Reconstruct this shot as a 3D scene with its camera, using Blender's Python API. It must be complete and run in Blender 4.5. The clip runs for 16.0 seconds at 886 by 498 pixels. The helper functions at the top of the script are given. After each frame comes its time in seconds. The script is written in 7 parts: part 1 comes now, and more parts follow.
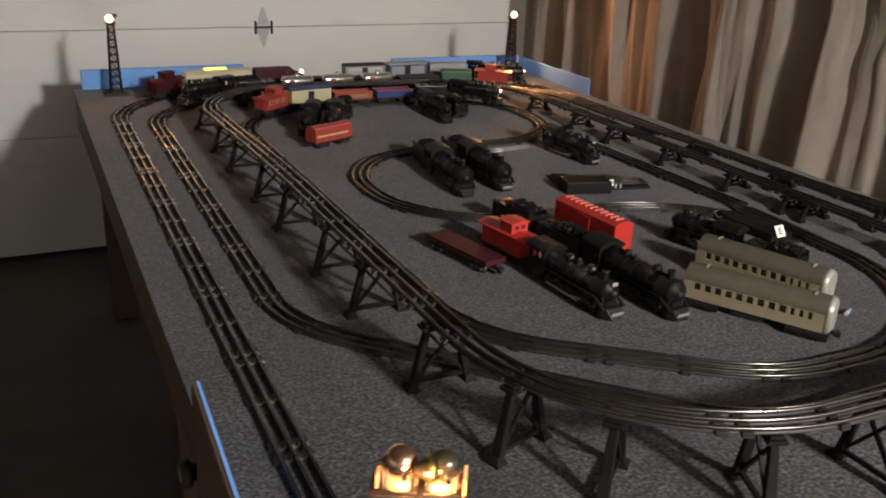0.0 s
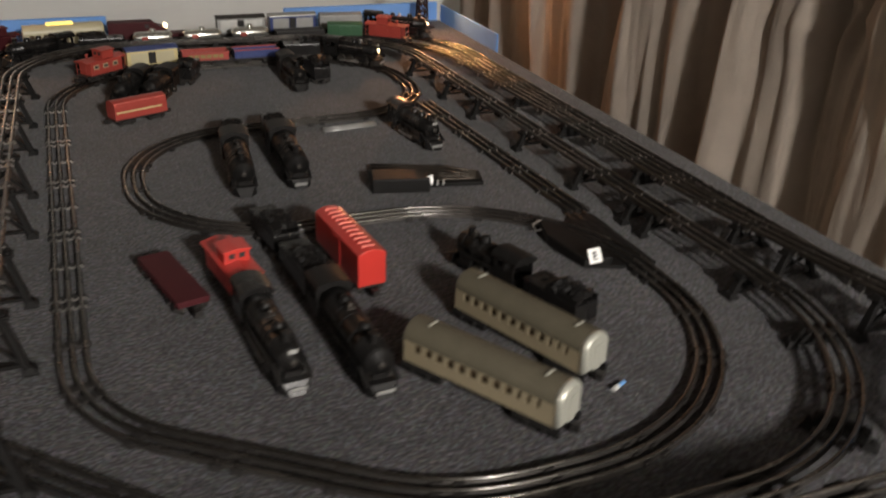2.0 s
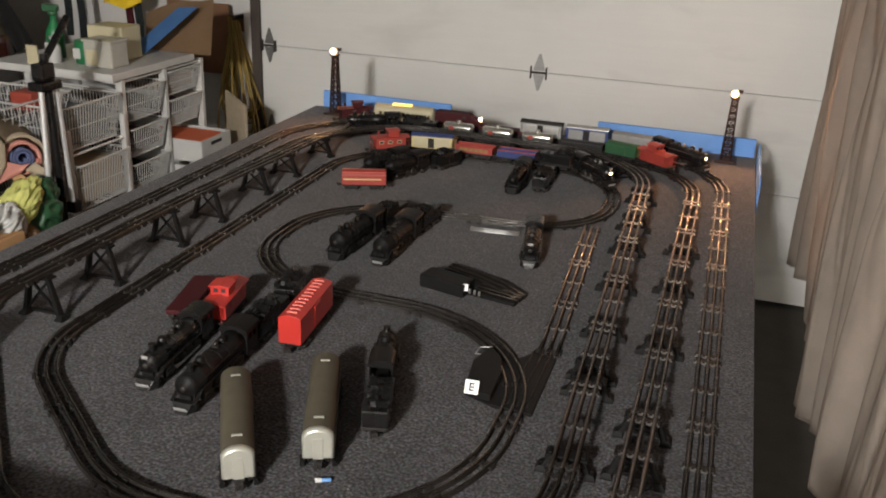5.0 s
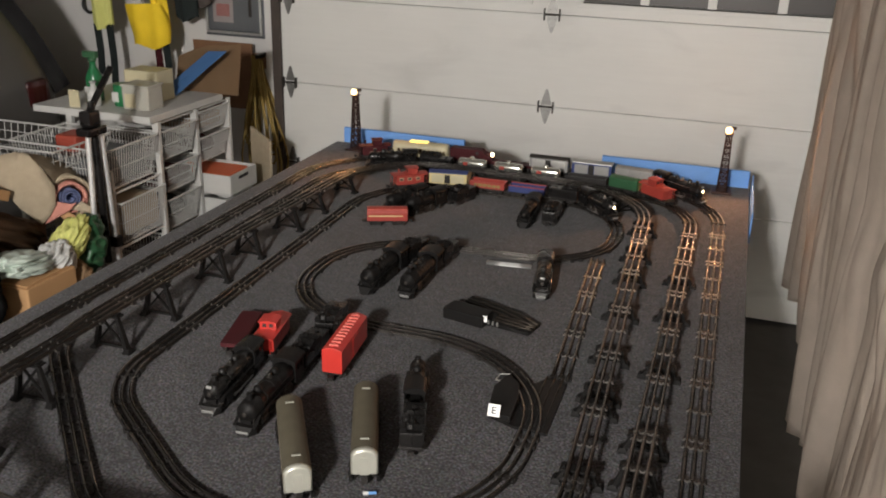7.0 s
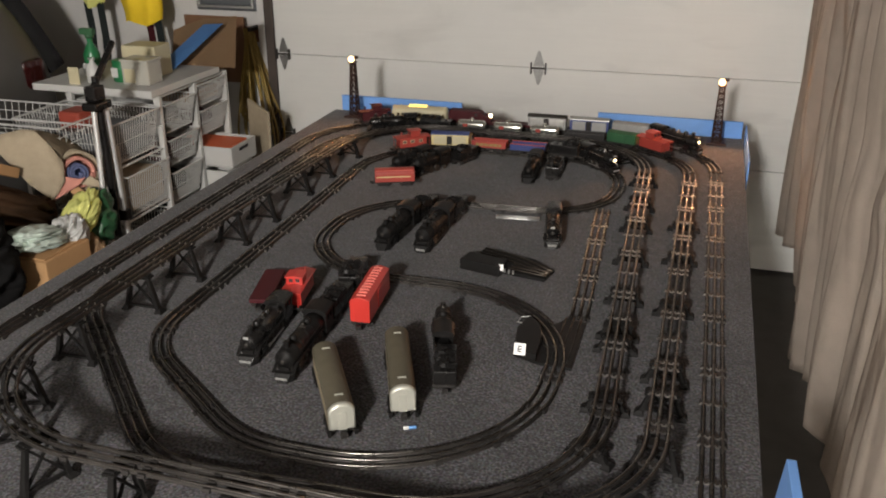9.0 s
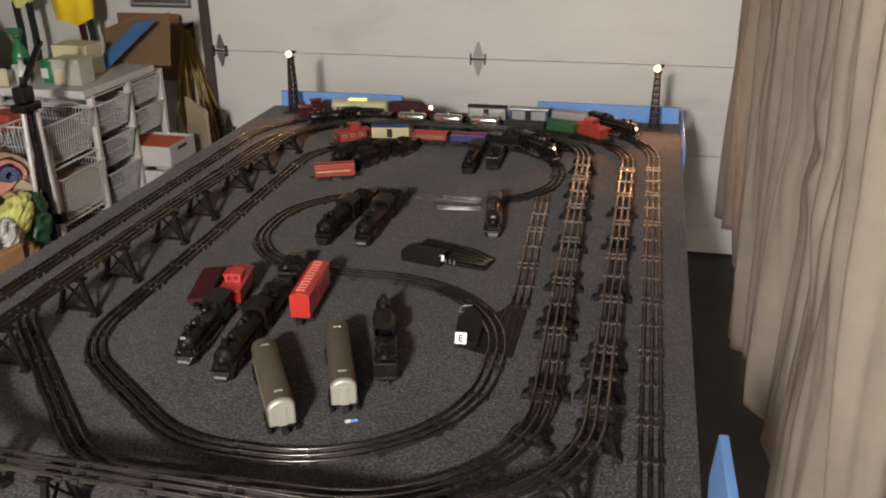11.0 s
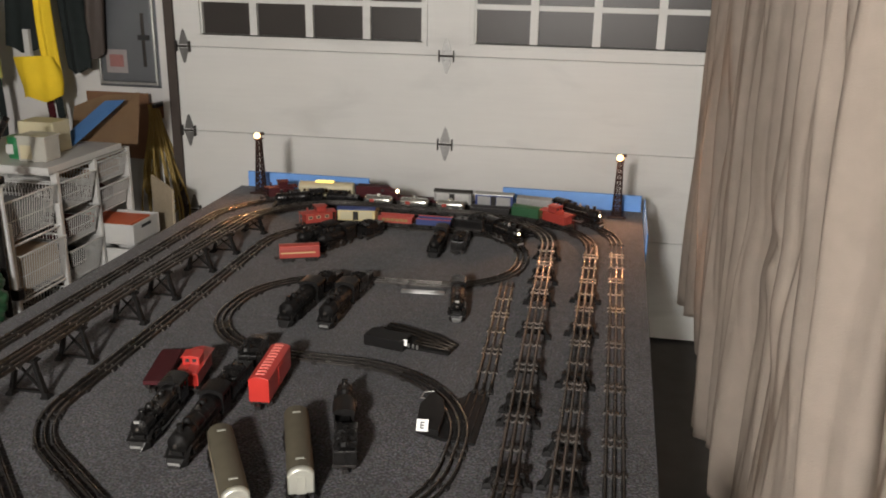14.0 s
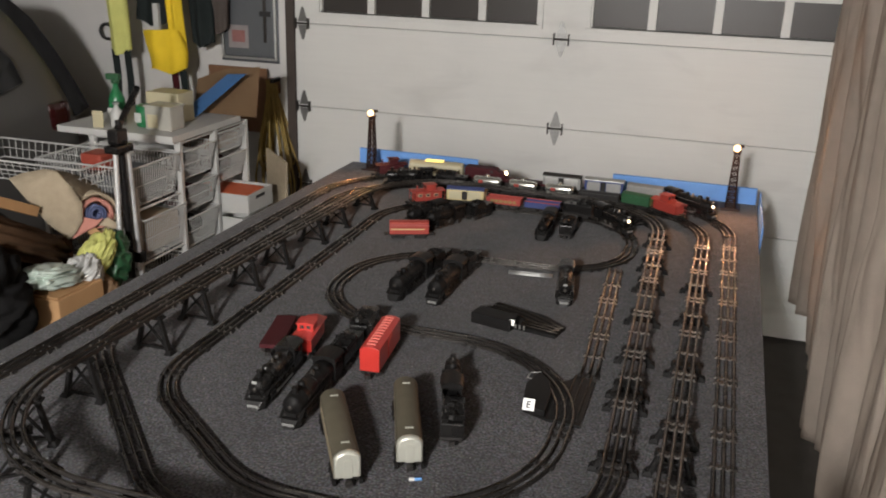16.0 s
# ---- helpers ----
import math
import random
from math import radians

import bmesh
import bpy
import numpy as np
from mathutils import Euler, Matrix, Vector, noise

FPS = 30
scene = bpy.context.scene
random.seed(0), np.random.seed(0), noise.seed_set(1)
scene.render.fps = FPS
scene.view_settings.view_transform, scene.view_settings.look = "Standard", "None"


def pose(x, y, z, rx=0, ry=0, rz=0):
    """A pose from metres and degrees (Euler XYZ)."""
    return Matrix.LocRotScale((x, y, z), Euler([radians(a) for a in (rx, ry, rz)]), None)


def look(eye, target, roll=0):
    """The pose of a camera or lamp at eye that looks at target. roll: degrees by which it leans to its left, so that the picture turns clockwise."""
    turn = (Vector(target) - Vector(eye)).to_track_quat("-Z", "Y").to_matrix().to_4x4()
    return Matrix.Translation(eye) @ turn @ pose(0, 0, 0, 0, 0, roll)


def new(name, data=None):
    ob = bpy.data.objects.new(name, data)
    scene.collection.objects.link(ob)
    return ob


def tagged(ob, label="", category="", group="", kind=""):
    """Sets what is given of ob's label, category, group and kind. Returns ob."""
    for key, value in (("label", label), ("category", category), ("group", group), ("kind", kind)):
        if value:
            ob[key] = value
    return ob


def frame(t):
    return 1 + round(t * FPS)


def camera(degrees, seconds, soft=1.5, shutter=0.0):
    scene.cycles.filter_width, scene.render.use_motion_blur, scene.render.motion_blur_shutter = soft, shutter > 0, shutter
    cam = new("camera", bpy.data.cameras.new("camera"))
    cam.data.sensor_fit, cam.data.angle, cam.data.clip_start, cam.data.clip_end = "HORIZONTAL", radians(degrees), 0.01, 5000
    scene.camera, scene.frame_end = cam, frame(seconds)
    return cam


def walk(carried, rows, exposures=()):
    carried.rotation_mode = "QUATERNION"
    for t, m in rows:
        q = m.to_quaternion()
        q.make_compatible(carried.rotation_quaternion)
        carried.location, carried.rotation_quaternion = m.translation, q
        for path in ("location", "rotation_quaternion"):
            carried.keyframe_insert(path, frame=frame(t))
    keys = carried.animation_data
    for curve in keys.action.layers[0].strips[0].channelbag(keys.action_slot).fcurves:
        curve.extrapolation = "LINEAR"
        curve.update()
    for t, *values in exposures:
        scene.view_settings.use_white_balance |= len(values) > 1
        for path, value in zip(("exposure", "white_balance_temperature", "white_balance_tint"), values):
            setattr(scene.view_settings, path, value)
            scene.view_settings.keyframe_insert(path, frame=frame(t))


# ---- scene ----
cam = camera(53.07, 16.0, soft=1.9, shutter=0.5)
ROWS = [
    (0, (-1.3779, -1.2535, 0.6355), (-0.9702, -0.4163, 0.2710), 2.46),
    (0.5, (-1.2933, -1.2553, 0.6514), (-0.8872, -0.4302, 0.2586), 2.52),
    (1, (-1.1548, -1.1957, 0.6342), (-0.7665, -0.3877, 0.1910), 0.81),
    (1.5, (-0.9748, -1.0875, 0.6463), (-0.5851, -0.2919, 0.1824), 0.54),
    (2, (-0.7272, -1.1142, 0.6730), (-0.3826, -0.2846, 0.2336), 1.96),
    (2.5, (-0.4464, -1.1267, 0.6809), (-0.2154, -0.2436, 0.2726), 1.49),
    (3, (-0.2207, -1.0483, 0.6704), (-0.0784, -0.1453, 0.2651), 3.26),
    (3.5, (0.0344, -1.1052, 0.6694), (-0.0309, -0.1824, 0.2895), 4.32),
    (4, (0.2620, -1.1770, 0.7168), (0.0144, -0.2853, 0.3378), 3.71),
    (6.5, (0.3818, -1.4808, 0.9592), (0.0961, -0.5986, 0.5849), 2.11),
    (7, (0.3754, -1.5099, 0.9800), (0.0911, -0.6228, 0.6164), 1.78),
    (7.5, (0.3266, -1.5396, 0.9959), (0.0595, -0.6450, 0.6377), 1.13),
    (8, (0.3137, -1.6102, 0.9638), (0.0417, -0.7201, 0.5980), 0.57),
    (10.5, (0.3471, -1.6228, 0.9452), (0.1206, -0.7373, 0.5396), -0.94),
    (11, (0.3520, -1.6128, 0.9426), (0.1421, -0.7183, 0.5480), -0.69),
    (11.5, (0.3554, -1.6106, 0.9447), (0.1566, -0.7097, 0.5588), -0.32),
    (12, (0.3598, -1.6194, 0.9492), (0.1654, -0.7095, 0.5827), -0.00),
    (12.5, (0.3664, -1.6317, 0.9565), (0.1773, -0.7078, 0.6237), 0.41),
    (13, (0.3640, -1.6261, 0.9542), (0.1807, -0.6941, 0.6414), 0.68),
    (13.5, (0.3591, -1.6185, 0.9529), (0.1782, -0.6849, 0.6436), 0.91),
    (14, (0.3549, -1.6062, 0.9497), (0.1757, -0.6722, 0.6405), 1.06),
    (14.5, (0.3577, -1.6084, 0.9551), (0.1749, -0.6749, 0.6466), 1.26),
    (15, (0.3470, -1.6220, 0.9499), (0.1362, -0.6957, 0.6376), 1.72),
    (15.5, (0.3267, -1.6307, 0.9461), (0.0735, -0.7187, 0.6232), 2.01),
    (16, (0.3203, -1.6317, 0.9408), (0.0388, -0.7300, 0.6127), 1.84),
]
walk(cam, [(t, look(eye, target, roll)) for t, eye, target, roll in ROWS],
     exposures=[(0.0, -0.25, 6650, 10), (1.8, -0.34, 6750, 10), (3.2, -0.32, 6650, 10), (4.0, -0.06, 6600, 10), (8.0, -0.08, 6620, 10),
                (10.5, -0.10, 6800, 10), (12.0, -0.10, 6800, 10), (13.5, -0.10, 6680, 10), (15.0, -0.05, 6500, 10), (16.0, -0.05, 6430, 10)])
# ---------- world and lamps ----------
world = bpy.data.worlds.new("world")
scene.world = world
world.use_nodes = True
world.node_tree.nodes["Background"].inputs[0].default_value = (0.004, 0.0045, 0.006, 1)
world.node_tree.nodes["Background"].inputs[1].default_value = 1.0
FLOOR = -0.80
CEIL = 1.65
TABLE_X0, TABLE_X1, TABLE_Y0, TABLE_Y1 = -1.225, 0.490, -1.15, 1.93


def lamp(name, kind, energy, colour, m, size=0.1, size_y=0.0):
    data = bpy.data.lights.new(name, kind)
    data.energy, data.color = energy, colour
    if kind == "AREA":
        data.size = size
        if size_y:
            data.shape, data.size_y = "RECTANGLE", size_y
    else:
        data.shadow_soft_size = size
    ob = new(name, data)
    ob.matrix_world = m
    return ob


lamp("ceiling_lamp_light", "POINT", 640, (1.0, 0.972, 0.945), pose(-0.10, -3.35, 1.48), 0.14)
for bx, by, bz, power, aim in ((0.386, 1.806, 0.243, 9.5, (0.42, 0.6, 0.02)), (-1.097, 1.806, 0.247, 3.0, (-0.95, 0.4, 0.02))):
    flood = lamp("tower_flood_light", "SPOT", power, (1.0, 0.43, 0.18), look((bx, by, bz), aim), 0.012)
    flood.data.spot_size, flood.data.spot_blend = math.radians(164), 0.55
    lamp("tower_bulb_light", "POINT", power * 0.11, (1.0, 0.56, 0.30), pose(bx, by, bz), 0.012)


# ---------- materials ----------
def material(name, colour, rough=0.6, metal=0.0, noise_scale=40.0, vary=0.15, bump=0.0, bump_scale=200.0, coat=0.0, spec=0.5):
    m = bpy.data.materials.new(name)
    m.use_nodes = True
    n, l = m.node_tree.nodes, m.node_tree.links
    b = n["Principled BSDF"]
    b.inputs["Metallic"].default_value = metal
    b.inputs["Specular IOR Level"].default_value = spec
    b.inputs["Coat Weight"].default_value = coat
    tc = n.new("ShaderNodeTexCoord")
    a = n.new("ShaderNodeTexNoise")
    a.inputs["Scale"].default_value, a.inputs["Detail"].default_value = noise_scale, 6
    l.new(tc.outputs["Object"], a.inputs["Vector"])
    big = n.new("ShaderNodeTexNoise")
    big.inputs["Scale"].default_value, big.inputs["Detail"].default_value = noise_scale / 7, 3
    l.new(tc.outputs["Object"], big.inputs["Vector"])
    mixf = n.new("ShaderNodeMath")
    mixf.operation = "MULTIPLY_ADD"
    l.new(a.outputs["Fac"], mixf.inputs[0])
    mixf.inputs[1].default_value = 0.6
    l.new(big.outputs["Fac"], mixf.inputs[2])
    ramp = n.new("ShaderNodeMapRange")
    ramp.inputs["From Min"].default_value, ramp.inputs["From Max"].default_value = 0.45, 1.15
    ramp.inputs["To Min"].default_value, ramp.inputs["To Max"].default_value = 1 - vary, 1 + vary
    l.new(mixf.outputs[0], ramp.inputs["Value"])
    mul = n.new("ShaderNodeVectorMath")
    mul.operation = "SCALE"
    mul.inputs[0].default_value = colour
    l.new(ramp.outputs[0], mul.inputs["Scale"])
    l.new(mul.outputs[0], b.inputs["Base Color"])
    rr = n.new("ShaderNodeMapRange")
    rr.inputs["To Min"].default_value, rr.inputs["To Max"].default_value = max(0.03, rough - 0.12), min(1, rough + 0.12)
    l.new(big.outputs["Fac"], rr.inputs["Value"])
    l.new(rr.outputs[0], b.inputs["Roughness"])
    if bump:
        c = n.new("ShaderNodeTexNoise")
        c.inputs["Scale"].default_value, c.inputs["Detail"].default_value = bump_scale, 4
        l.new(tc.outputs["Object"], c.inputs["Vector"])
        bp = n.new("ShaderNodeBump")
        bp.inputs["Strength"].default_value, bp.inputs["Distance"].default_value = bump, 0.002
        l.new(c.outputs["Fac"], bp.inputs["Height"])
        l.new(bp.outputs[0], b.inputs["Normal"])
    return m


def door_material():
    """Aged white paint over embossed steel: long faint streaks, smudges and a fine grain."""
    m = material("door_paint", (0.670, 0.675, 0.648), 0.5, 0, 5, 0.06)
    n, l = m.node_tree.nodes, m.node_tree.links
    b = n["Principled BSDF"]
    tc = n.new("ShaderNodeTexCoord")
    mp = n.new("ShaderNodeMapping")
    mp.inputs["Scale"].default_value = (1.6, 1.0, 26.0)
    l.new(tc.outputs["Object"], mp.inputs["Vector"])
    grain = n.new("ShaderNodeTexNoise")
    grain.inputs["Scale"].default_value, grain.inputs["Detail"].default_value = 3.0, 7
    l.new(mp.outputs[0], grain.inputs["Vector"])
    smudge = n.new("ShaderNodeTexNoise")
    smudge.inputs["Scale"].default_value, smudge.inputs["Detail"].default_value, smudge.inputs["Distortion"].default_value = 2.2, 8, 0.6
    mp2 = n.new("ShaderNodeMapping")
    mp2.inputs["Scale"].default_value = (0.8, 1.0, 2.2)
    l.new(tc.outputs["Object"], mp2.inputs["Vector"])
    l.new(mp2.outputs[0], smudge.inputs["Vector"])
    dirt = n.new("ShaderNodeMapRange")
    dirt.inputs["From Min"].default_value, dirt.inputs["From Max"].default_value = 0.56, 0.80
    dirt.inputs["To Min"].default_value, dirt.inputs["To Max"].default_value = 1.0, 0.80
    l.new(smudge.outputs["Fac"], dirt.inputs["Value"])
    streak = n.new("ShaderNodeMapRange")
    streak.inputs["From Min"].default_value, streak.inputs["From Max"].default_value = 0.30, 0.72
    streak.inputs["To Min"].default_value, streak.inputs["To Max"].default_value = 0.982, 1.012
    l.new(grain.outputs["Fac"], streak.inputs["Value"])
    k = n.new("ShaderNodeMath")
    k.operation = "MULTIPLY"
    l.new(dirt.outputs[0], k.inputs[0])
    l.new(streak.outputs[0], k.inputs[1])
    old = b.inputs["Base Color"].links[0].from_socket
    mul = n.new("ShaderNodeVectorMath")
    mul.operation = "SCALE"
    l.new(old, mul.inputs[0])
    l.new(k.outputs[0], mul.inputs["Scale"])
    l.new(mul.outputs[0], b.inputs["Base Color"])
    bp = n.new("ShaderNodeBump")
    bp.inputs["Strength"].default_value, bp.inputs["Distance"].default_value = 0.14, 0.0015
    l.new(grain.outputs["Fac"], bp.inputs["Height"])
    l.new(bp.outputs[0], b.inputs["Normal"])
    return m


def curtain_material():
    """Old lined cloth: long soft creases, faint stains and a weave."""
    m = material("curtain_cloth", (0.47, 0.405, 0.345), 0.9, 0, 22, 0.14, spec=0.1)
    n, l = m.node_tree.nodes, m.node_tree.links
    b = n["Principled BSDF"]
    tc = n.new("ShaderNodeTexCoord")
    height = None
    for scale, size, dist in (((1.0, 9.0, 0.9), 1.0, 0.006), ((1.0, 9.0, 5.0), 2.6, 0.0025), ((1.0, 1.0, 1.0), 420.0, 0.0006)):
        mp = n.new("ShaderNodeMapping")
        mp.inputs["Scale"].default_value = scale
        mp.inputs["Rotation"].default_value = (0.12, 0, 0)
        l.new(tc.outputs["Object"], mp.inputs["Vector"])
        t = n.new("ShaderNodeTexNoise")
        t.inputs["Scale"].default_value, t.inputs["Detail"].default_value, t.inputs["Distortion"].default_value = size, 3, 0.5
        l.new(mp.outputs[0], t.inputs["Vector"])
        bp = n.new("ShaderNodeBump")
        bp.inputs["Strength"].default_value, bp.inputs["Distance"].default_value = 0.8, dist
        l.new(t.outputs["Fac"], bp.inputs["Height"])
        if height:
            l.new(height.outputs[0], bp.inputs["Normal"])
        height = bp
    l.new(height.outputs[0], b.inputs["Normal"])
    return m


def carpet_material():
    """Short pile: pale and dark tufts a few millimetres across, with wide worn patches."""
    m = bpy.data.materials.new("grey_carpet")
    m.use_nodes = True
    n, l = m.node_tree.nodes, m.node_tree.links
    b = n["Principled BSDF"]
    b.inputs["Roughness"].default_value = 0.95
    b.inputs["Specular IOR Level"].default_value = 0.1
    b.inputs["Sheen Weight"].default_value = 0.15
    tc = n.new("ShaderNodeTexCoord")
    tuft = n.new("ShaderNodeTexNoise")
    tuft.inputs["Scale"].default_value, tuft.inputs["Detail"].default_value = 190, 4
    speck = n.new("ShaderNodeTexVoronoi")
    speck.inputs["Scale"].default_value = 240
    patch = n.new("ShaderNodeTexNoise")
    patch.inputs["Scale"].default_value, patch.inputs["Detail"].default_value = 5, 4
    for node in (tuft, speck, patch):
        l.new(tc.outputs["Object"], node.inputs["Vector"])
    ramp = n.new("ShaderNodeValToRGB")
    ramp.color_ramp.elements[0].position, ramp.color_ramp.elements[0].color = 0.38, (0.0106, 0.0088, 0.0118, 1)
    ramp.color_ramp.elements[1].position, ramp.color_ramp.elements[1].color = 0.66, (0.074, 0.062, 0.083, 1)
    l.new(tuft.outputs["Fac"], ramp.inputs["Fac"])
    grey = n.new("ShaderNodeMix")
    grey.data_type, grey.blend_type = "RGBA", "MULTIPLY"
    grey.inputs["Factor"].default_value = 0.78
    l.new(ramp.outputs["Color"], grey.inputs["A"])
    l.new(speck.outputs["Color"], grey.inputs["B"])
    sat = n.new("ShaderNodeHueSaturation")
    sat.inputs["Saturation"].default_value, sat.inputs["Value"].default_value = 0.30, 1.56
    l.new(grey.outputs["Result"], sat.inputs["Color"])
    clump = n.new("ShaderNodeTexNoise")
    clump.inputs["Scale"].default_value, clump.inputs["Detail"].default_value = 42, 3
    l.new(tc.outputs["Object"], clump.inputs["Vector"])
    both = n.new("ShaderNodeMath")
    both.operation = "ADD"
    l.new(patch.outputs["Fac"], both.inputs[0])
    l.new(clump.outputs["Fac"], both.inputs[1])
    wear = n.new("ShaderNodeMapRange")
    wear.inputs["From Min"].default_value, wear.inputs["From Max"].default_value = 0.6, 1.4
    wear.inputs["To Min"].default_value, wear.inputs["To Max"].default_value = 0.52, 1.48
    l.new(both.outputs[0], wear.inputs["Value"])
    mul = n.new("ShaderNodeVectorMath")
    mul.operation = "SCALE"
    l.new(sat.outputs["Color"], mul.inputs[0])
    l.new(wear.outputs[0], mul.inputs["Scale"])
    # sparse crumbs of pale lint
    lint = n.new("ShaderNodeTexVoronoi")
    lint.inputs["Scale"].default_value = 34
    l.new(tc.outputs["Object"], lint.inputs["Vector"])
    near = n.new("ShaderNodeMath")
    near.operation = "LESS_THAN"
    l.new(lint.outputs["Distance"], near.inputs[0])
    near.inputs[1].default_value = 0.055
    some = n.new("ShaderNodeSeparateColor")
    l.new(lint.outputs["Color"], some.inputs["Color"])
    few = n.new("ShaderNodeMath")
    few.operation = "GREATER_THAN"
    l.new(some.outputs["Red"], few.inputs[0])
    few.inputs[1].default_value = 0.86
    both2 = n.new("ShaderNodeMath")
    both2.operation = "MULTIPLY"
    l.new(near.outputs[0], both2.inputs[0])
    l.new(few.outputs[0], both2.inputs[1])
    mix = n.new("ShaderNodeMix")
    mix.data_type = "RGBA"
    l.new(both2.outputs[0], mix.inputs["Factor"])
    l.new(mul.outputs[0], mix.inputs["A"])
    mix.inputs["B"].default_value = (0.20, 0.19, 0.17, 1)
    l.new(mix.outputs["Result"], b.inputs["Base Color"])
    bp = n.new("ShaderNodeBump")
    bp.inputs["Strength"].default_value, bp.inputs["Distance"].default_value = 0.5, 0.002
    l.new(tuft.outputs["Fac"], bp.inputs["Height"])
    l.new(bp.outputs[0], b.inputs["Normal"])
    return m


def glow(name, colour, strength):
    m = bpy.data.materials.new(name)
    m.use_nodes = True
    b = m.node_tree.nodes["Principled BSDF"]
    b.inputs["Base Color"].default_value = (*colour, 1)
    b.inputs["Emission Color"].default_value = (*colour, 1)
    b.inputs["Emission Strength"].default_value = strength
    return m


CARPET = carpet_material()
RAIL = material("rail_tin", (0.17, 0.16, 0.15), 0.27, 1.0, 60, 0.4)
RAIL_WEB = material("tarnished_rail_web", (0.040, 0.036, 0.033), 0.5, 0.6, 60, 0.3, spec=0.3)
TIE = material("tie_black", (0.022, 0.020, 0.019), 0.55, 0.0, 60, 0.3, spec=0.25)
# paler tin for tie end faces, imitating lamp glints between the rails
TIE_GLINT = material("tie_glint_tin", (0.33, 0.315, 0.295), 0.42, 1.0, 60, 0.3)
BLACK = material("black_enamel", (0.010, 0.0094, 0.0092), 0.29, 0, 50, 0.3, 0.25, 240, spec=0.32)
MATTEBLACK = material("matte_black_bakelite", (0.0085, 0.008, 0.0078), 0.50, 0, 50, 0.3, spec=0.15)
BLUE = material("blue_foam", (0.16, 0.36, 0.78), 0.8, 0, 30, 0.1, 0.3, 300)
DOORP = door_material()
# tones for the unseen walls and ceiling, set for shadow fill and reflections
UNSEEN_WALL = material("unseen_wall_tone", (0.48, 0.455, 0.42), 0.9, 0, 6, 0.2, 0.2, 60)
UNSEEN_CEILING = material("unseen_ceiling_tone", (0.22, 0.20, 0.18), 0.85, 0, 9, 0.3, 0.3, 50)
WALLP = material("wall_paint", (0.60, 0.59, 0.57), 0.8, 0, 8, 0.07, 0.2, 80)
CONCRETE = material("concrete", (0.085, 0.077, 0.069), 0.85, 0, 12, 0.3, 0.5, 60)
WOOD = material("stained_wood", (0.085, 0.05, 0.03), 0.6, 0, 18, 0.3, 0.3, 60)
RED = material("red_plastic", (0.48, 0.034, 0.026), 0.35, 0, 30, 0.12)
TAN = material("silver_tan_paint", (0.255, 0.212, 0.138), 0.42, 0.2, 30, 0.12)
CURTAIN = curtain_material()
MAROON = material("maroon_plastic", (0.055, 0.009, 0.012), 0.6, 0, 30, 0.2, spec=0.18)
COACH_ROOF = material("coach_roof_paint", (0.085, 0.075, 0.053), 0.62, 0.0, 30, 0.22, spec=0.2)
COACH_END = material("coach_end_silver", (0.43, 0.43, 0.375), 0.38, 0.4, 30, 0.12)
GLASS_DARK = material("coach_glazing", (0.085, 0.058, 0.035), 0.12, 0, 30, 0.2)
GREY_PLATE = material("pale_grey_plate", (0.30, 0.30, 0.29), 0.5, 0.2, 60, 0.2)
CHROME = material("chrome", (0.85, 0.85, 0.84), 0.12, 1.0, 30, 0.05)
STEEL = material("zinc_steel", (0.55, 0.55, 0.53), 0.4, 0.9, 40, 0.2)
GREEN = material("green_plastic", (0.02, 0.16, 0.06), 0.3, 0, 20, 0.15)
DARKGREEN = material("dark_green_paint", (0.03, 0.10, 0.045), 0.4, 0, 20, 0.15)
YELLOW = material("yellow_cloth", (0.78, 0.55, 0.03), 0.75, 0, 15, 0.15, 0.5, 120, spec=0.2)
LIME = material("lime_cloth", (0.60, 0.61, 0.20), 0.8, 0, 15, 0.15, 0.5, 120, spec=0.2)
DARKCLOTH = material("dark_cloth", (0.02, 0.025, 0.025), 0.9, 0, 15, 0.3, 0.5, 120, spec=0.1)
CARD = material("brown_cardboard", (0.27, 0.175, 0.10), 0.85, 0, 12, 0.15, 0.3, 90, spec=0.2)
CARDLIGHT = material("orange_cardboard", (0.46, 0.27, 0.13), 0.8, 0, 12, 0.12, 0.3, 90, spec=0.2)
CREAM = material("cream_plastic", (0.52, 0.47, 0.31), 0.4, 0, 18, 0.08)
CREAMPAINT = material("cream_litho", (0.62, 0.52, 0.26), 0.4, 0, 30, 0.12)
NAVY = material("navy_paint", (0.03, 0.05, 0.17), 0.4, 0, 30, 0.15)
OLIVE = material("olive_litho", (0.24, 0.19, 0.06), 0.45, 0, 30, 0.2)
REDBRIGHT = material("salmon_red_paint", (0.34, 0.048, 0.036), 0.42, 0, 30, 0.15)
ORANGE = material("orange_plastic", (0.62, 0.13, 0.05), 0.5, 0, 20, 0.12)
FOLDER = material("blue_board_sheet", (0.11, 0.27, 0.56), 0.5, 0, 12, 0.1)
CARPETROLL = material("beige_carpet_back", (0.36, 0.30, 0.215), 0.95, 0, 40, 0.2, 0.6, 300, spec=0.1)
PINKFOAM = material("pink_underlay", (0.50, 0.225, 0.18), 0.9, 0, 40, 0.2, 0.5, 200, spec=0.1)
SLATE = material("slate_blue_pile", (0.10, 0.12, 0.22), 0.95, 0, 60, 0.3, 0.6, 300, spec=0.1)
PANELGREY = material("panel_grey_steel", (0.115, 0.122, 0.13), 0.45, 0.3, 14, 0.08)
JAMB = material("dark_jamb_wood", (0.055, 0.042, 0.035), 0.7, 0, 14, 0.25, 0.3, 60)
BROWNWOOD = material("brown_board", (0.20, 0.10, 0.05), 0.6, 0, 14, 0.2, 0.3, 60)
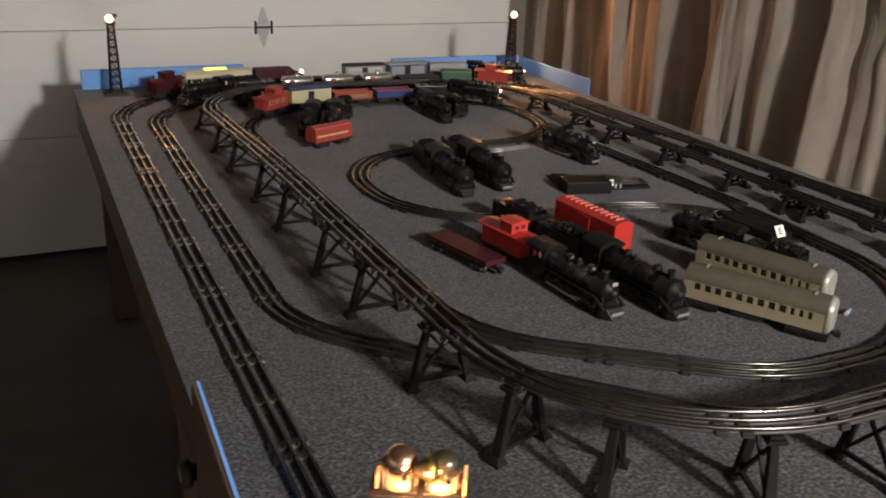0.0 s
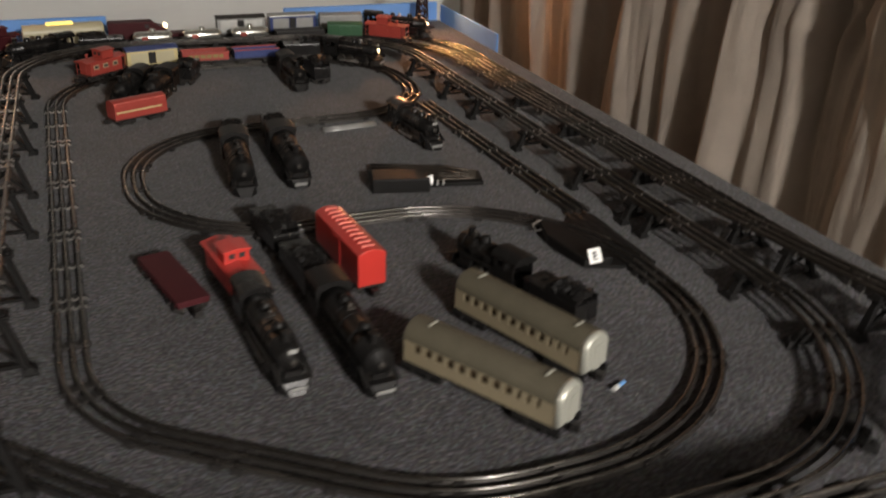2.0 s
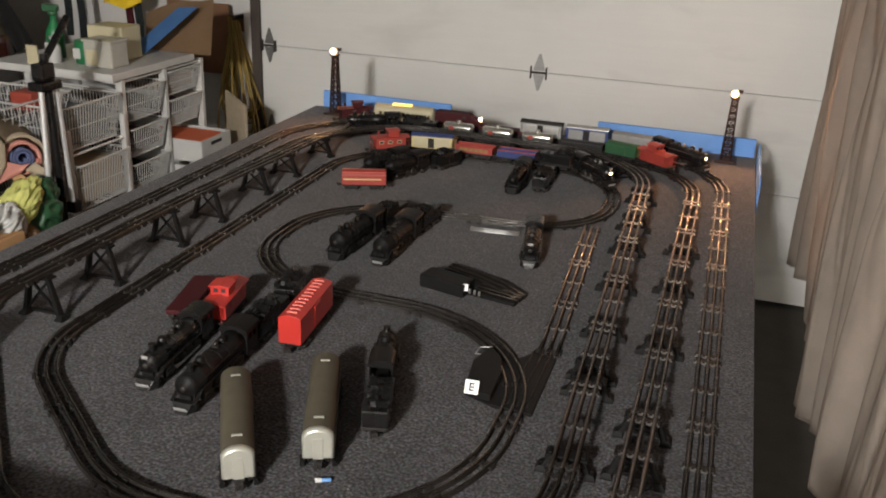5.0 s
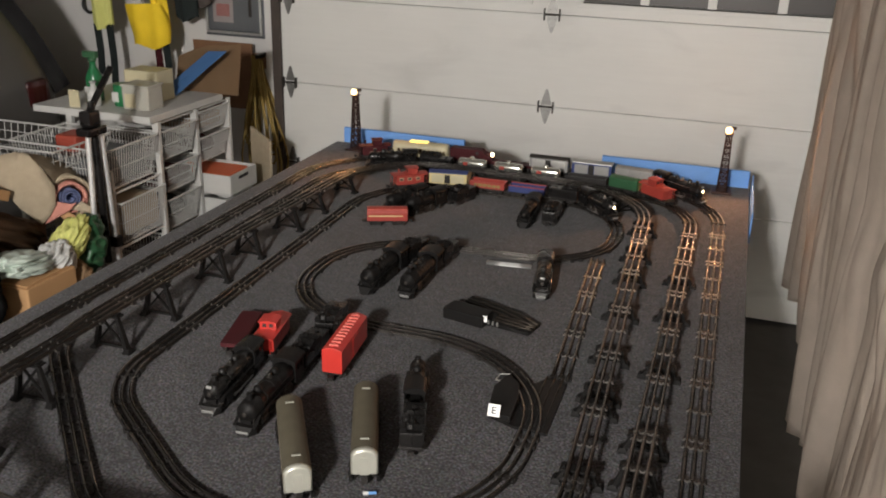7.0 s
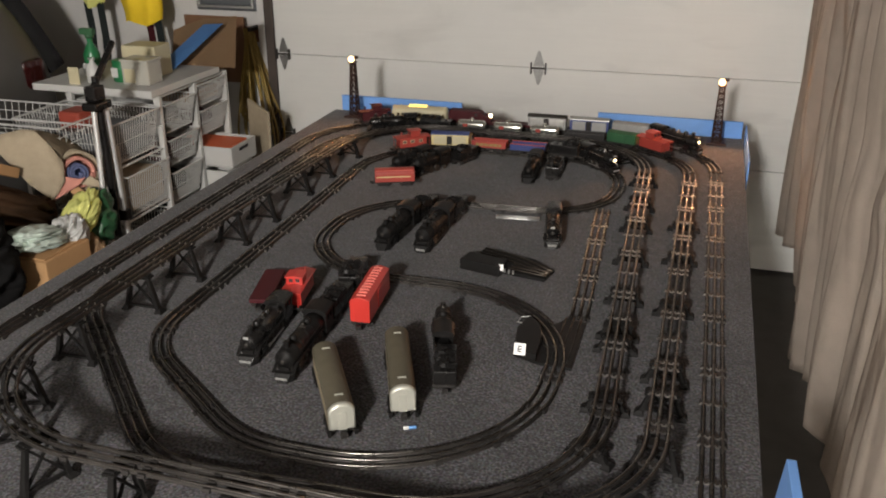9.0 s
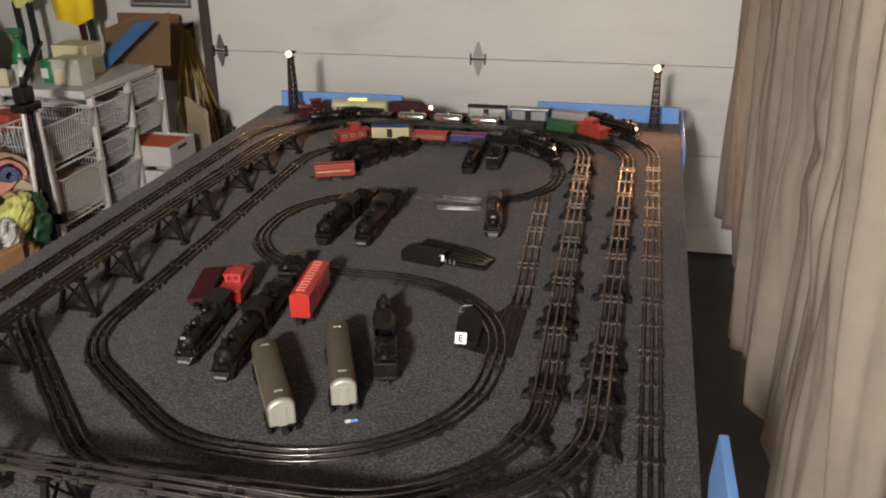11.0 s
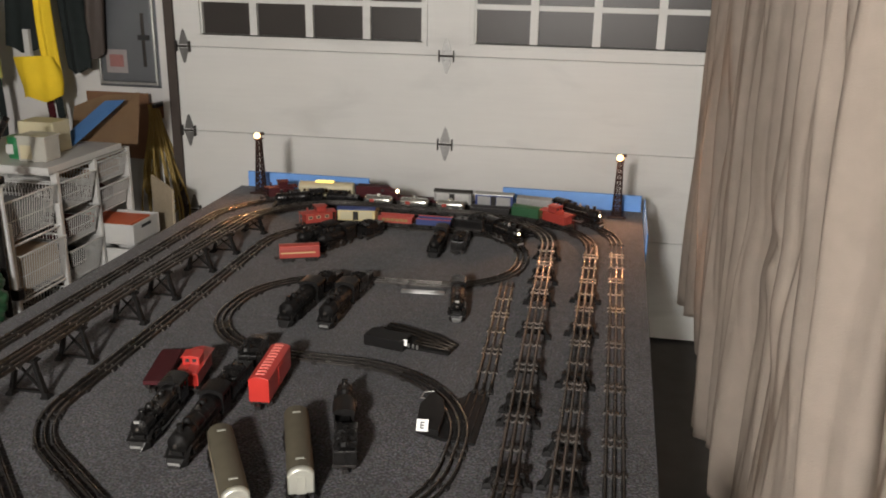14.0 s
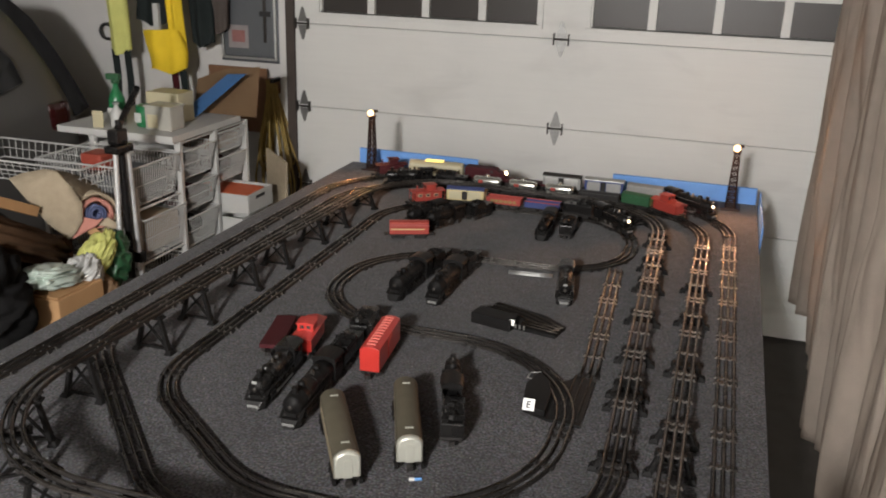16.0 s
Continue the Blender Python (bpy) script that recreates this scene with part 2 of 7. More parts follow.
ROPE = material("yellow_cord", (0.27, 0.185, 0.045), 0.6, 0, 60, 0.25)
CARPAINT = material("car_grey_paint", (0.11, 0.105, 0.10), 0.42, 0.4, 8, 0.05, coat=0.15)
CARGLASS = material("car_glass", (0.006, 0.006, 0.007), 0.06, 0, 8, 0.1)
TAILRED = material("tail_lamp_red", (0.045, 0.008, 0.008), 0.15, 0, 20, 0.1, coat=0.8)
WHITEPLASTIC = material("white_plastic", (0.52, 0.52, 0.50), 0.4, 0, 18, 0.08)
BAG = material("crumpled_white_bag", (0.47, 0.54, 0.48), 0.5, 0, 12, 0.2, 0.6, 40)
CLEARPLASTIC = material("cloudy_plastic", (0.42, 0.41, 0.36), 0.2, 0, 18, 0.12)
TRACKBROWN = material("tower_brown_paint", (0.034, 0.016, 0.012), 0.5, 0.2, 40, 0.25, spec=0.3)
BULB = glow("lit_bulb", (1.0, 0.66, 0.30), 5.0)
HEADLAMP = glow("lit_headlamp", (1.0, 0.75, 0.42), 9.0)
ROOFGLOW = glow("lit_roof", (1.0, 0.72, 0.16), 1.6)
PAPER = material("white_paper_sign", (0.82, 0.82, 0.80), 0.7, 0, 30, 0.04)
INK = material("black_ink", (0.02, 0.02, 0.02), 0.6, 0, 30, 0.1)


# ---------- mesh helpers ----------
def bm_box(bm, x0, x1, y0, y1, z0, z1, m=None):
    vs = [bm.verts.new((x, y, z)) for z in (z0, z1) for x, y in ((x0, y0), (x1, y0), (x1, y1), (x0, y1))]
    for f in ((0, 3, 2, 1), (4, 5, 6, 7), (0, 1, 5, 4), (1, 2, 6, 5), (2, 3, 7, 6), (3, 0, 4, 7)):
        bm.faces.new([vs[i] for i in f])
    if m is not None:
        bmesh.ops.transform(bm, matrix=m, verts=vs)
    return vs


def finish(bm, bevel=0.0, segments=2, smooth=False):
    if bevel:
        bmesh.ops.bevel(bm, geom=list(bm.edges), offset=bevel, segments=segments, affect="EDGES", profile=0.6)
    bmesh.ops.recalc_face_normals(bm, faces=bm.faces)
    if smooth:
        for f in bm.faces:
            f.smooth = True


def part(name, bm, mat, parent=None, label="", m=None):
    me = bpy.data.meshes.new(name)
    bm.to_mesh(me)
    bm.free()
    me.materials.append(mat)
    ob = new(name, me)
    if parent is not None:
        ob.parent = parent
    if m is not None:
        ob.matrix_basis = m
    if label:
        ob["label"] = label
    return ob


def block(name, mat, parent, x0, x1, y0, y1, z0, z1, bevel=0.0, label="", m=None):
    bm = bmesh.new()
    bm_box(bm, x0, x1, y0, y1, z0, z1)
    finish(bm, bevel)
    return part(name, bm, mat, parent, label, m)


def thing(name, m, label, category, group="", kind=""):
    ob = new(name)
    ob.matrix_basis = m
    ob.empty_display_size = 0.05
    return tagged(ob, label, category, group, kind)


# ---------- more mesh helpers ----------
def bm_cyl(bm, r0, r1, length, m=None, seg=16, caps=True):
    """A cylinder or cone along local x from 0 to length, with a tight ring at each end to keep the wall's shading even."""
    e = min(0.02, 0.3 * max(r0, r1) / length) if caps else 0.0
    rows = [(0.0, r0), (e, r0 + (r1 - r0) * e), (1 - e, r1 + (r0 - r1) * e), (1.0, r1)] if caps else [(0.0, r0), (1.0, r1)]
    turns = [2 * math.pi * k / seg for k in range(seg)]
    rings = [[bm.verts.new((u * length, r * math.cos(t), r * math.sin(t))) for t in turns] for u, r in rows]
    for a, b in zip(rings, rings[1:]):
        for k in range(seg):
            f = bm.faces.new((a[k], b[k], b[(k + 1) % seg], a[(k + 1) % seg]))
            f.smooth = True
    if caps:
        bm.faces.new(rings[0])
        bm.faces.new(rings[-1])
    verts = [v for ring in rings for v in ring]
    if m is not None:
        bmesh.ops.transform(bm, matrix=m, verts=verts)
    return verts


def bm_lathe(bm, profile, m=None, seg=18):
    """Turns (x, radius) rows round the local x axis."""
    rings = [[bm.verts.new((x, r * math.cos(2 * math.pi * k / seg), r * math.sin(2 * math.pi * k / seg))) for k in range(seg)] for x, r in profile]
    for r0, r1 in zip(rings, rings[1:]):
        for k in range(seg):
            f = bm.faces.new((r0[k], r1[k], r1[(k + 1) % seg], r0[(k + 1) % seg]))
            f.smooth = True
    bm.faces.new(rings[0])
    bm.faces.new(rings[-1])
    if m is not None:
        bmesh.ops.transform(bm, matrix=m, verts=[v for r in rings for v in r])


UPRIGHT = Matrix.Rotation(-math.pi / 2, 4, "Y")
SIDEWAYS = Matrix.Rotation(math.pi / 2, 4, "Z")


def bm_rod(bm, p, q, r, seg=8, r1=None):
    p, q = Vector(p), Vector(q)
    d = q - p
    m = Matrix.Translation(p) @ d.to_track_quat("X", "Z").to_matrix().to_4x4()
    bm_cyl(bm, r, r if r1 is None else r1, d.length, m, seg)


def rod(name, mat, parent, p, q, r, seg=8, label="", r1=None):
    bm = bmesh.new()
    bm_rod(bm, p, q, r, seg, r1)
    finish(bm)
    return part(name, bm, mat, parent, label)


def bm_prism(bm, outline, x0, x1, rim=0.0):
    """Sweeps a (y, z) outline along x; rim sets a tight ring inside each end."""
    xs = [x0, x0 + rim, x1 - rim, x1] if rim else [x0, x1]
    rings = [[bm.verts.new((x, y, z)) for y, z in outline] for x in xs]
    n = len(outline)
    for a, b in zip(rings, rings[1:]):
        for k in range(n):
            bm.faces.new((a[k], b[k], b[(k + 1) % n], a[(k + 1) % n]))
    bm.faces.new(rings[0])
    bm.faces.new(rings[-1])


def prism(name, mat, parent, outline, x0, x1, bevel=0.0, label=""):
    bm = bmesh.new()
    bm_prism(bm, outline, x0, x1)
    finish(bm, bevel)
    return part(name, bm, mat, parent, label)


def bar_along(bm, p, q, w, d):
    """A square bar from p to q, w across and d deep."""
    p, q = Vector(p), Vector(q)
    v = q - p
    m = Matrix.Translation(p) @ v.to_track_quat("X", "Z").to_matrix().to_4x4()
    bm_box(bm, 0, v.length, -w / 2, w / 2, -d / 2, d / 2, m)


SHARED = {}


def shared(name, mat, builder):
    if name not in SHARED:
        bm = bmesh.new()
        builder(bm)
        finish(bm)
        me = bpy.data.meshes.new(name)
        bm.to_mesh(me)
        bm.free()
        me.materials.append(mat)
        SHARED[name] = me
    return SHARED[name]


def piece(name, mesh, parent, m=None):
    ob = new(name, mesh)
    ob.parent = parent
    if m is not None:
        ob.matrix_basis = m
    return ob


# ---------- setting ----------
tagged(block("floor", CONCRETE, None, -5.0, 2.2, -4.2, 2.75, FLOOR - 0.1, FLOOR), "dark grey worn concrete garage floor", "floor", kind="structure")
# ceiling and three walls out of view, added to shape the bounce light
tagged(block("ceiling", UNSEEN_CEILING, None, -5.0, 2.2, -4.2, 2.75, CEIL, CEIL + 0.1), "dark garage ceiling out of view, toned for bounce light", "ceiling", kind="structure")
tagged(block("wall_south", UNSEEN_WALL, None, -5.0, 2.2, -4.3, -4.2, FLOOR, CEIL), "dull garage wall out of view, toned for bounce light", "wall", kind="structure")
tagged(block("wall_west", UNSEEN_WALL, None, -5.1, -5.0, -4.3, 2.75, FLOOR, CEIL), "dull garage wall out of view, toned for bounce light", "wall", kind="structure")
tagged(block("wall_east", UNSEEN_WALL, None, 2.2, 2.3, -4.3, 2.75, FLOOR, CEIL), "dull garage wall out of view, toned for bounce light", "wall", kind="structure")
tagged(block("wall_north", WALLP, None, -5.0, -1.872, 2.56, 2.72, FLOOR, CEIL), "white painted wall beside the garage door", "wall", kind="structure")
tagged(block("wall_north_header", WALLP, None, -1.872, 1.05, 2.56, 2.72, 1.36, CEIL), "white painted wall over the garage door", "wall", kind="structure")
tagged(block("wall_north_end", WALLP, None, 1.05, 2.2, 2.56, 2.72, FLOOR, CEIL), "white painted wall beside the garage door", "wall", kind="structure")
tagged(block("door_jamb", JAMB, None, -1.828, -1.782, 2.475, 2.498, FLOOR, 1.36, 0.004), "dark stained wooden garage door jamb", "door frame", kind="structure")
tagged(block("door_casing", WALLP, None, -1.872, -1.830, 2.490, 2.62, FLOOR, 1.36, 0.003), "white painted casing beside the garage door jamb", "door frame", kind="structure")
tagged(block("door_casing", WALLP, None, -1.828, -1.796, 2.500, 2.62, FLOOR, 1.36, 0.003), "white painted casing behind the garage door jamb", "door frame", kind="structure")
tagged(block("door_jamb", JAMB, None, 0.96, 1.05, 2.475, 2.62, FLOOR, 1.36, 0.004), "dark stained wooden garage door jamb", "door frame", kind="structure")
tagged(block("trim", BROWNWOOD, None, -1.98, -1.876, 2.535, 2.558, 0.16, 0.235, 0.003), "short brown wooden board on the wall", "trim", kind="structure")

# sectional door: four sections, glazed third one, strap hinges on every seam
door = thing("garage_door", pose(0, 0, 0), "white sectional garage door with a row of small windows", "garage door")
SEAMS = [-0.78, -0.297, 0.116, 0.530, 0.943, 1.355]
DX0, DX1 = -1.792, 0.955
GROUPS = [-1.637, -0.296]
PANE_W, PANE_GAP = 0.2435, 0.0365


def door_section(z0, z1, glazed):
    bm = bmesh.new()
    g = 0.0015
    if not glazed:
        bm_box(bm, DX0, DX1, 2.50, 2.54, z0 + g, z1 - g)
    else:
        rows = [(z0 + 0.062, z0 + 0.212), (z0 + 0.236, z0 + 0.386)]
        xs = sorted([DX0, DX1] + [x for s in GROUPS for k in range(4) for x in (s + k * (PANE_W + PANE_GAP), s + k * (PANE_W + PANE_GAP) + PANE_W)])
        zs = [z0 + g] + [z for r in rows for z in r] + [z1 - g]
        for i in range(len(xs) - 1):
            for j in range(len(zs) - 1):
                if i % 2 == 1 and j % 2 == 1:
                    continue
                bm_box(bm, xs[i], xs[i + 1], 2.50, 2.54, zs[j], zs[j + 1])
        bmesh.ops.remove_doubles(bm, verts=bm.verts, dist=0.0001)
    finish(bm)
    sec = part("section", bm, DOORP, door)
    if glazed:
        for s in GROUPS:
            wide = 4 * PANE_W + 3 * PANE_GAP
            bm = bmesh.new()
            for x0, x1, za, zb in ((s - 0.03, s + wide + 0.03, rows[0][0] - 0.022, rows[0][0] - 0.004), (s - 0.03, s - 0.008, rows[0][0] - 0.004, rows[1][1] + 0.02), (s + wide + 0.008, s + wide + 0.03, rows[0][0] - 0.004, rows[1][1] + 0.02)):
                bm_box(bm, x0, x1, 2.487, 2.4985, za, zb)
            finish(bm, 0.002)
            part("window_frame", bm, DOORP, sec, "white window trim")
            # thin dark strip that draws the window frame's shadow line
            block("shadow_strip", SHADOW_LINE, sec, s - 0.004, s + wide + 0.004, 2.4965, 2.4995, rows[0][0] - 0.0038, rows[0][0] + 0.001, 0.0, "dark strip drawn as the shadow line under the panes")
            for k in range(4):
                for za, zb in rows:
                    x0 = s + k * (PANE_W + PANE_GAP)
                    block("pane", PANE, sec, x0 + 0.001, x0 + PANE_W - 0.001, 2.520, 2.524, za + 0.001, zb - 0.001)
    return sec


# dark tone of the shadow line drawn below the panes
SHADOW_LINE = material("shadow_line_dark", (0.05, 0.047, 0.043), 0.8, 0, 60, 0.5)
PANE = bpy.data.materials.new("dusty_window_glass")
PANE.use_nodes = True
_b = PANE.node_tree.nodes["Principled BSDF"]
_b.inputs["Base Color"].default_value = (0.050, 0.042, 0.036, 1)
_b.inputs["Roughness"].default_value = 0.38
_b.inputs["Transmission Weight"].default_value = 0.45
for z0, z1 in zip(SEAMS, SEAMS[1:]):
    door_section(z0, z1, z0 == 0.530)


def build_strap(bm):
    """Two pointed leaves round a knuckle."""
    for s in (1, -1):
        vs = [bm.verts.new((x, y, s * z)) for y in (0.0, -0.003) for x, z in ((-0.026, 0.008), (0.026, 0.008), (0.02, 0.03), (0.006, 0.075), (0.0, 0.082), (-0.006, 0.075), (-0.02, 0.03))]
        n = 7
        bm.faces.new(vs[:n])
        bm.faces.new(vs[n:])
        for k in range(n):
            bm.faces.new((vs[k], vs[(k + 1) % n], vs[n + (k + 1) % n], vs[n + k]))
        for x, z in ((-0.012, 0.022), (0.012, 0.022), (0.0, 0.06)):
            bm_cyl(bm, 0.0035, 0.002, 0.004, Matrix.Translation((x, -0.003, s * z)) @ Matrix.Rotation(-math.pi / 2, 4, "Z"), 8)


def build_knuckle(bm):
    bm_cyl(bm, 0.005, 0.005, 0.075, Matrix.Translation((-0.0375, -0.007, 0)), 10)
    for x in (-0.034, 0.034):
        bm_box(bm, x - 0.002, x + 0.002, -0.022, 0.0, -0.026, 0.026)


HINGEPAINT = material("hinge_zinc_worn", (0.34, 0.34, 0.33), 0.42, 0.6, 60, 0.25)
HINGEDULL = material("hinge_zinc_dull", (0.17, 0.168, 0.16), 0.5, 0.5, 60, 0.3)
DARKIRON = material("dark_iron", (0.05, 0.045, 0.04), 0.5, 0.7, 60, 0.3)
for z in SEAMS[1:-1]:
    for x, mat in ((-1.742, HINGEDULL), (-0.432, HINGEPAINT), (0.905, HINGEPAINT)):
        hinge = new("hinge", shared("strap_" + mat.name, mat, build_strap))
        hinge.parent = door
        hinge.matrix_basis = pose(x, 2.4985, z)
        hinge["label"] = "pointed steel strap hinge"
        piece("knuckle", shared("knuckle", DARKIRON, build_knuckle), hinge)

# ---------- train table ----------
table = thing("train_table", pose(0, 0, 0), "long plywood train table covered in grey carpet", "table")
block("carpet", CARPET, table, TABLE_X0, TABLE_X1, TABLE_Y0, TABLE_Y1, -0.010, 0.0, 0.002, "short-pile mottled grey carpet")
block("plywood_top", WOOD, table, TABLE_X0 + 0.003, TABLE_X1 - 0.003, TABLE_Y0 + 0.003, TABLE_Y1 - 0.003, -0.030, -0.010)
for x0, x1, y0, y1 in ((TABLE_X0 + 0.004, TABLE_X0 + 0.042, TABLE_Y0 + 0.01, TABLE_Y1 - 0.01), (TABLE_X1 - 0.042, TABLE_X1 - 0.004, TABLE_Y0 + 0.01, TABLE_Y1 - 0.01), (TABLE_X0 + 0.042, TABLE_X1 - 0.042, TABLE_Y1 - 0.05, TABLE_Y1 - 0.012), (TABLE_X0 + 0.042, TABLE_X1 - 0.042, TABLE_Y0 + 0.012, TABLE_Y0 + 0.05)):
    block("apron", WOOD, table, x0, x1, y0, y1, -0.125, -0.030, 0.003)
for x in (TABLE_X0 + 0.09, TABLE_X1 - 0.09):
    for y in (TABLE_Y0 + 0.09, 0.4, TABLE_Y1 - 0.09):
        block("leg", WOOD, table, x - 0.04, x + 0.04, y - 0.04, y + 0.04, FLOOR, -0.030, 0.004)
knob = thing("side_knob", pose(TABLE_X0, -0.245, -0.072), "round dark knob on the table edge", "knob")
bm = bmesh.new()
bm_lathe(bm, [(0, 0.012), (-0.012, 0.012), (-0.014, 0.019), (-0.026, 0.019), (-0.028, 0.013), (-0.0275, 0.012)], None, 16)
finish(bm)
part("cap", bm, DARKIRON, knob)
bm = bmesh.new()
bm_lathe(bm, [(-0.0276, 0.011), (-0.0285, 0.009)], None, 16)
finish(bm)
part("centre", bm, STEEL, knob)


# blue foam guards on the table's edge
def guard(x0, x1, y0, y1, z0, z1, label):
    g = block("guard_board", BLUE, None, x0, x1, y0, y1, z0, z1, 0.004)
    return tagged(g, label, "board", "guards on the table edge")


guard(-1.195, -0.650, 1.934, 1.950, -0.03, 0.064, "long blue foam board along the back edge")
guard(-0.078, 0.484, 1.934, 1.950, -0.03, 0.064, "long blue foam board along the back edge")
guard(0.493, 0.499, 1.435, 1.93, -0.05, 0.056, "blue foam board along the side of the table")


def sloped_guard(name, pts, x0, x1, label):
    """A flat foam board with a slanting top: (y, z) outline."""
    bm = bmesh.new()
    bm_prism(bm, pts, x0, x1)
    finish(bm, 0.002)
    return tagged(part(name, bm, BLUE), label, "board", "guards on the table edge")


side_guard = thing("guard_board", pose(0, 0, 0), "thin brown hardboard guard with a blue foam face", "board", "guards on the table edge")
SIDE_EDGE = [(-0.272, -0.10), (-0.272, 0.058), (-0.284, 0.082), (-0.50, 0.053), (-0.75, 0.030), (-0.75, -0.10)]
prism("backing", WOOD, side_guard, SIDE_EDGE, -1.2350, -1.2305, 0.0005)
prism("foam_face", BLUE, side_guard, [(y, z + 0.002) for y, z in SIDE_EDGE], -1.2304, -1.2262, 0.001, "blue foam")
sloped_guard("guard_board", [(-0.46, -0.06), (-0.40, 0.05), (-0.455, 0.17), (-0.72, 0.20), (-0.72, -0.06)], 0.496, 0.510, "pointed blue foam board standing against the table side")


# ---------- railway ----------
def fillet(corners, closed=True, step=0.02):
    """A smooth path of points from corners (x, y, radius)."""
    pts, n = [], len(corners)
    for i, (x, y, r) in enumerate(corners):
        p = Vector((x, y))
        if not closed and i in (0, n - 1):
            pts.append(p)
            continue
        a = (Vector(corners[i - 1][:2]) - p).normalized()
        b = (Vector(corners[(i + 1) % n][:2]) - p).normalized()
        half = a.angle(b) / 2
        d = r / math.tan(half)
        c = p + (a + b).normalized() * (r / math.sin(half))
        s, e = p + a * d - c, p + b * d - c
        turn = math.pi - 2 * half
        steps = max(3, int(r * turn / step))
        for k in range(steps + 1):
            u = k / steps
            pts.append(c + (s * math.sin((1 - u) * turn) + e * math.sin(u * turn)) / math.sin(turn))
    out = []
    for i in range(n_pts := len(pts)):
        if not closed and i == n_pts - 1:
            out.append(pts[i])
            break
        a, b = pts[i], pts[(i + 1) % n_pts]
        k = max(1, int((b - a).length / 0.06))
        out += [a.lerp(b, j / k) for j in range(k)]
    return out


def arc_lengths(pts, closed):
    s = [0.0]
    for i in range(1, len(pts) + (1 if closed else 0)):
        s.append(s[-1] + (pts[i % len(pts)] - pts[i - 1]).length)
    return s


RAIL_SECTION = [(0.0, 0.0), (0.0016, -0.0005), (0.0024, -0.0016), (0.0024, -0.0029), (0.0010, -0.0042), (0.0010, -0.0069), (0.0042, -0.0078),
                (-0.0042, -0.0078), (-0.0010, -0.0069), (-0.0010, -0.0042), (-0.0024, -0.0029), (-0.0024, -0.0016), (-0.0016, -0.0005)]


def sweep(pts, heights, closed, offset):
    bm = bmesh.new()
    n, rings = len(pts), []
    for i, p in enumerate(pts):
        a = pts[i - 1] if closed or i else pts[i]
        b = pts[(i + 1) % n] if closed or i < n - 1 else pts[i]
        t = (b - a).normalized()
        nrm = Vector((-t.y, t.x))
        rings.append([bm.verts.new((*(p + nrm * (offset + u)), heights[i] + v)) for u, v in RAIL_SECTION])
    k = len(RAIL_SECTION)
    for i in range(n if closed else n - 1):
        r0, r1 = rings[i], rings[(i + 1) % n]
        for j in range(k):
            f = bm.faces.new((r0[j], r1[j], r1[(j + 1) % k], r0[(j + 1) % k]))
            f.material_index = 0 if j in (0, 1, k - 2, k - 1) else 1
    if not closed:
        bm.faces.new(rings[0])
        bm.faces.new(rings[-1])
    finish(bm)
    for f in bm.faces:
        f.smooth = abs(f.normal.z) < 2
    return bm


def tie_mesh(half, edges):
    """Pressed tin tie: one folded strip whose lips clasp the rail feet; on straight sections paler end faces stand in
    for lamp glints.
    """
    bm = bmesh.new()
    outline = [(-half, -0.0105), (-half, -0.0077), (-half + 0.0015, -0.0070)]
    for y in (-0.0175, 0.0, 0.0175):
        outline += [(y - 0.0062, -0.0070), (y - 0.0060, -0.0040), (y - 0.0036, -0.0040), (y - 0.0034, -0.0056), (y + 0.0034, -0.0056), (y + 0.0036, -0.0040), (y + 0.0060, -0.0040), (y + 0.0062, -0.0070)]
    outline += [(half - 0.0015, -0.0070), (half, -0.0077), (half, -0.0105)]
    bm_prism(bm, outline, -0.0065, 0.0065)
    finish(bm)
    for f in bm.faces:
        if abs(f.normal.x) > 0.5:
            f.material_index = 1
    me = bpy.data.meshes.new("tie")
    bm.to_mesh(me)
    bm.free()
    me.materials.append(TIE)
    me.materials.append(edges)
    return me


TIE_STRAIGHT = tie_mesh(0.0262, TIE_GLINT)
TIE_CURVED = tie_mesh(0.0252, TIE)


def track(name, corners, closed, height, label, gauge=0.0175):
    """Three-rail track along rounded corners. height(s, length) gives the rail top over the carpet."""
    pts = fillet(corners, closed)
    s = arc_lengths(pts, closed)
    hs = [height(p.x, p.y, i) for i, p in enumerate(pts)]
    top = thing(name, pose(0, 0, 0), label, "railway track")
    for off in (-gauge, 0, gauge):
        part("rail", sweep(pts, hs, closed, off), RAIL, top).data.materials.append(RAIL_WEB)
    total = s[-1]
    # sections ten inches long: a tie near each end and one in the middle
    count = max(1, round(total / 0.254))
    j = 0
    for d in [(k + u) * total / count for k in range(count) for u in (0.055, 0.5, 0.945)]:
        while s[j + 1] < d:
            j += 1
        u = (d - s[j]) / (s[j + 1] - s[j])
        a, b = pts[j], pts[(j + 1) % len(pts)]
        p, t = a.lerp(b, u), b - a
        h = hs[j] + (hs[(j + 1) % len(pts)] - hs[j]) * u
        before, after = pts[j - 1], pts[(j + 2) % len(pts)]
        bent = t.normalized().dot((after - before).normalized()) < 0.9995 or (b - a).angle(a - before, 0) > 0.02 or abs(t.x) > 0.12 * t.length
        ob = new("tie", TIE_CURVED if bent else TIE_STRAIGHT)
        ob.parent = top
        ob.matrix_basis = Matrix.Translation((p.x, p.y, h)) @ Matrix.Rotation(math.atan2(t.y, t.x), 4, "Z")
    return top, pts, hs, s


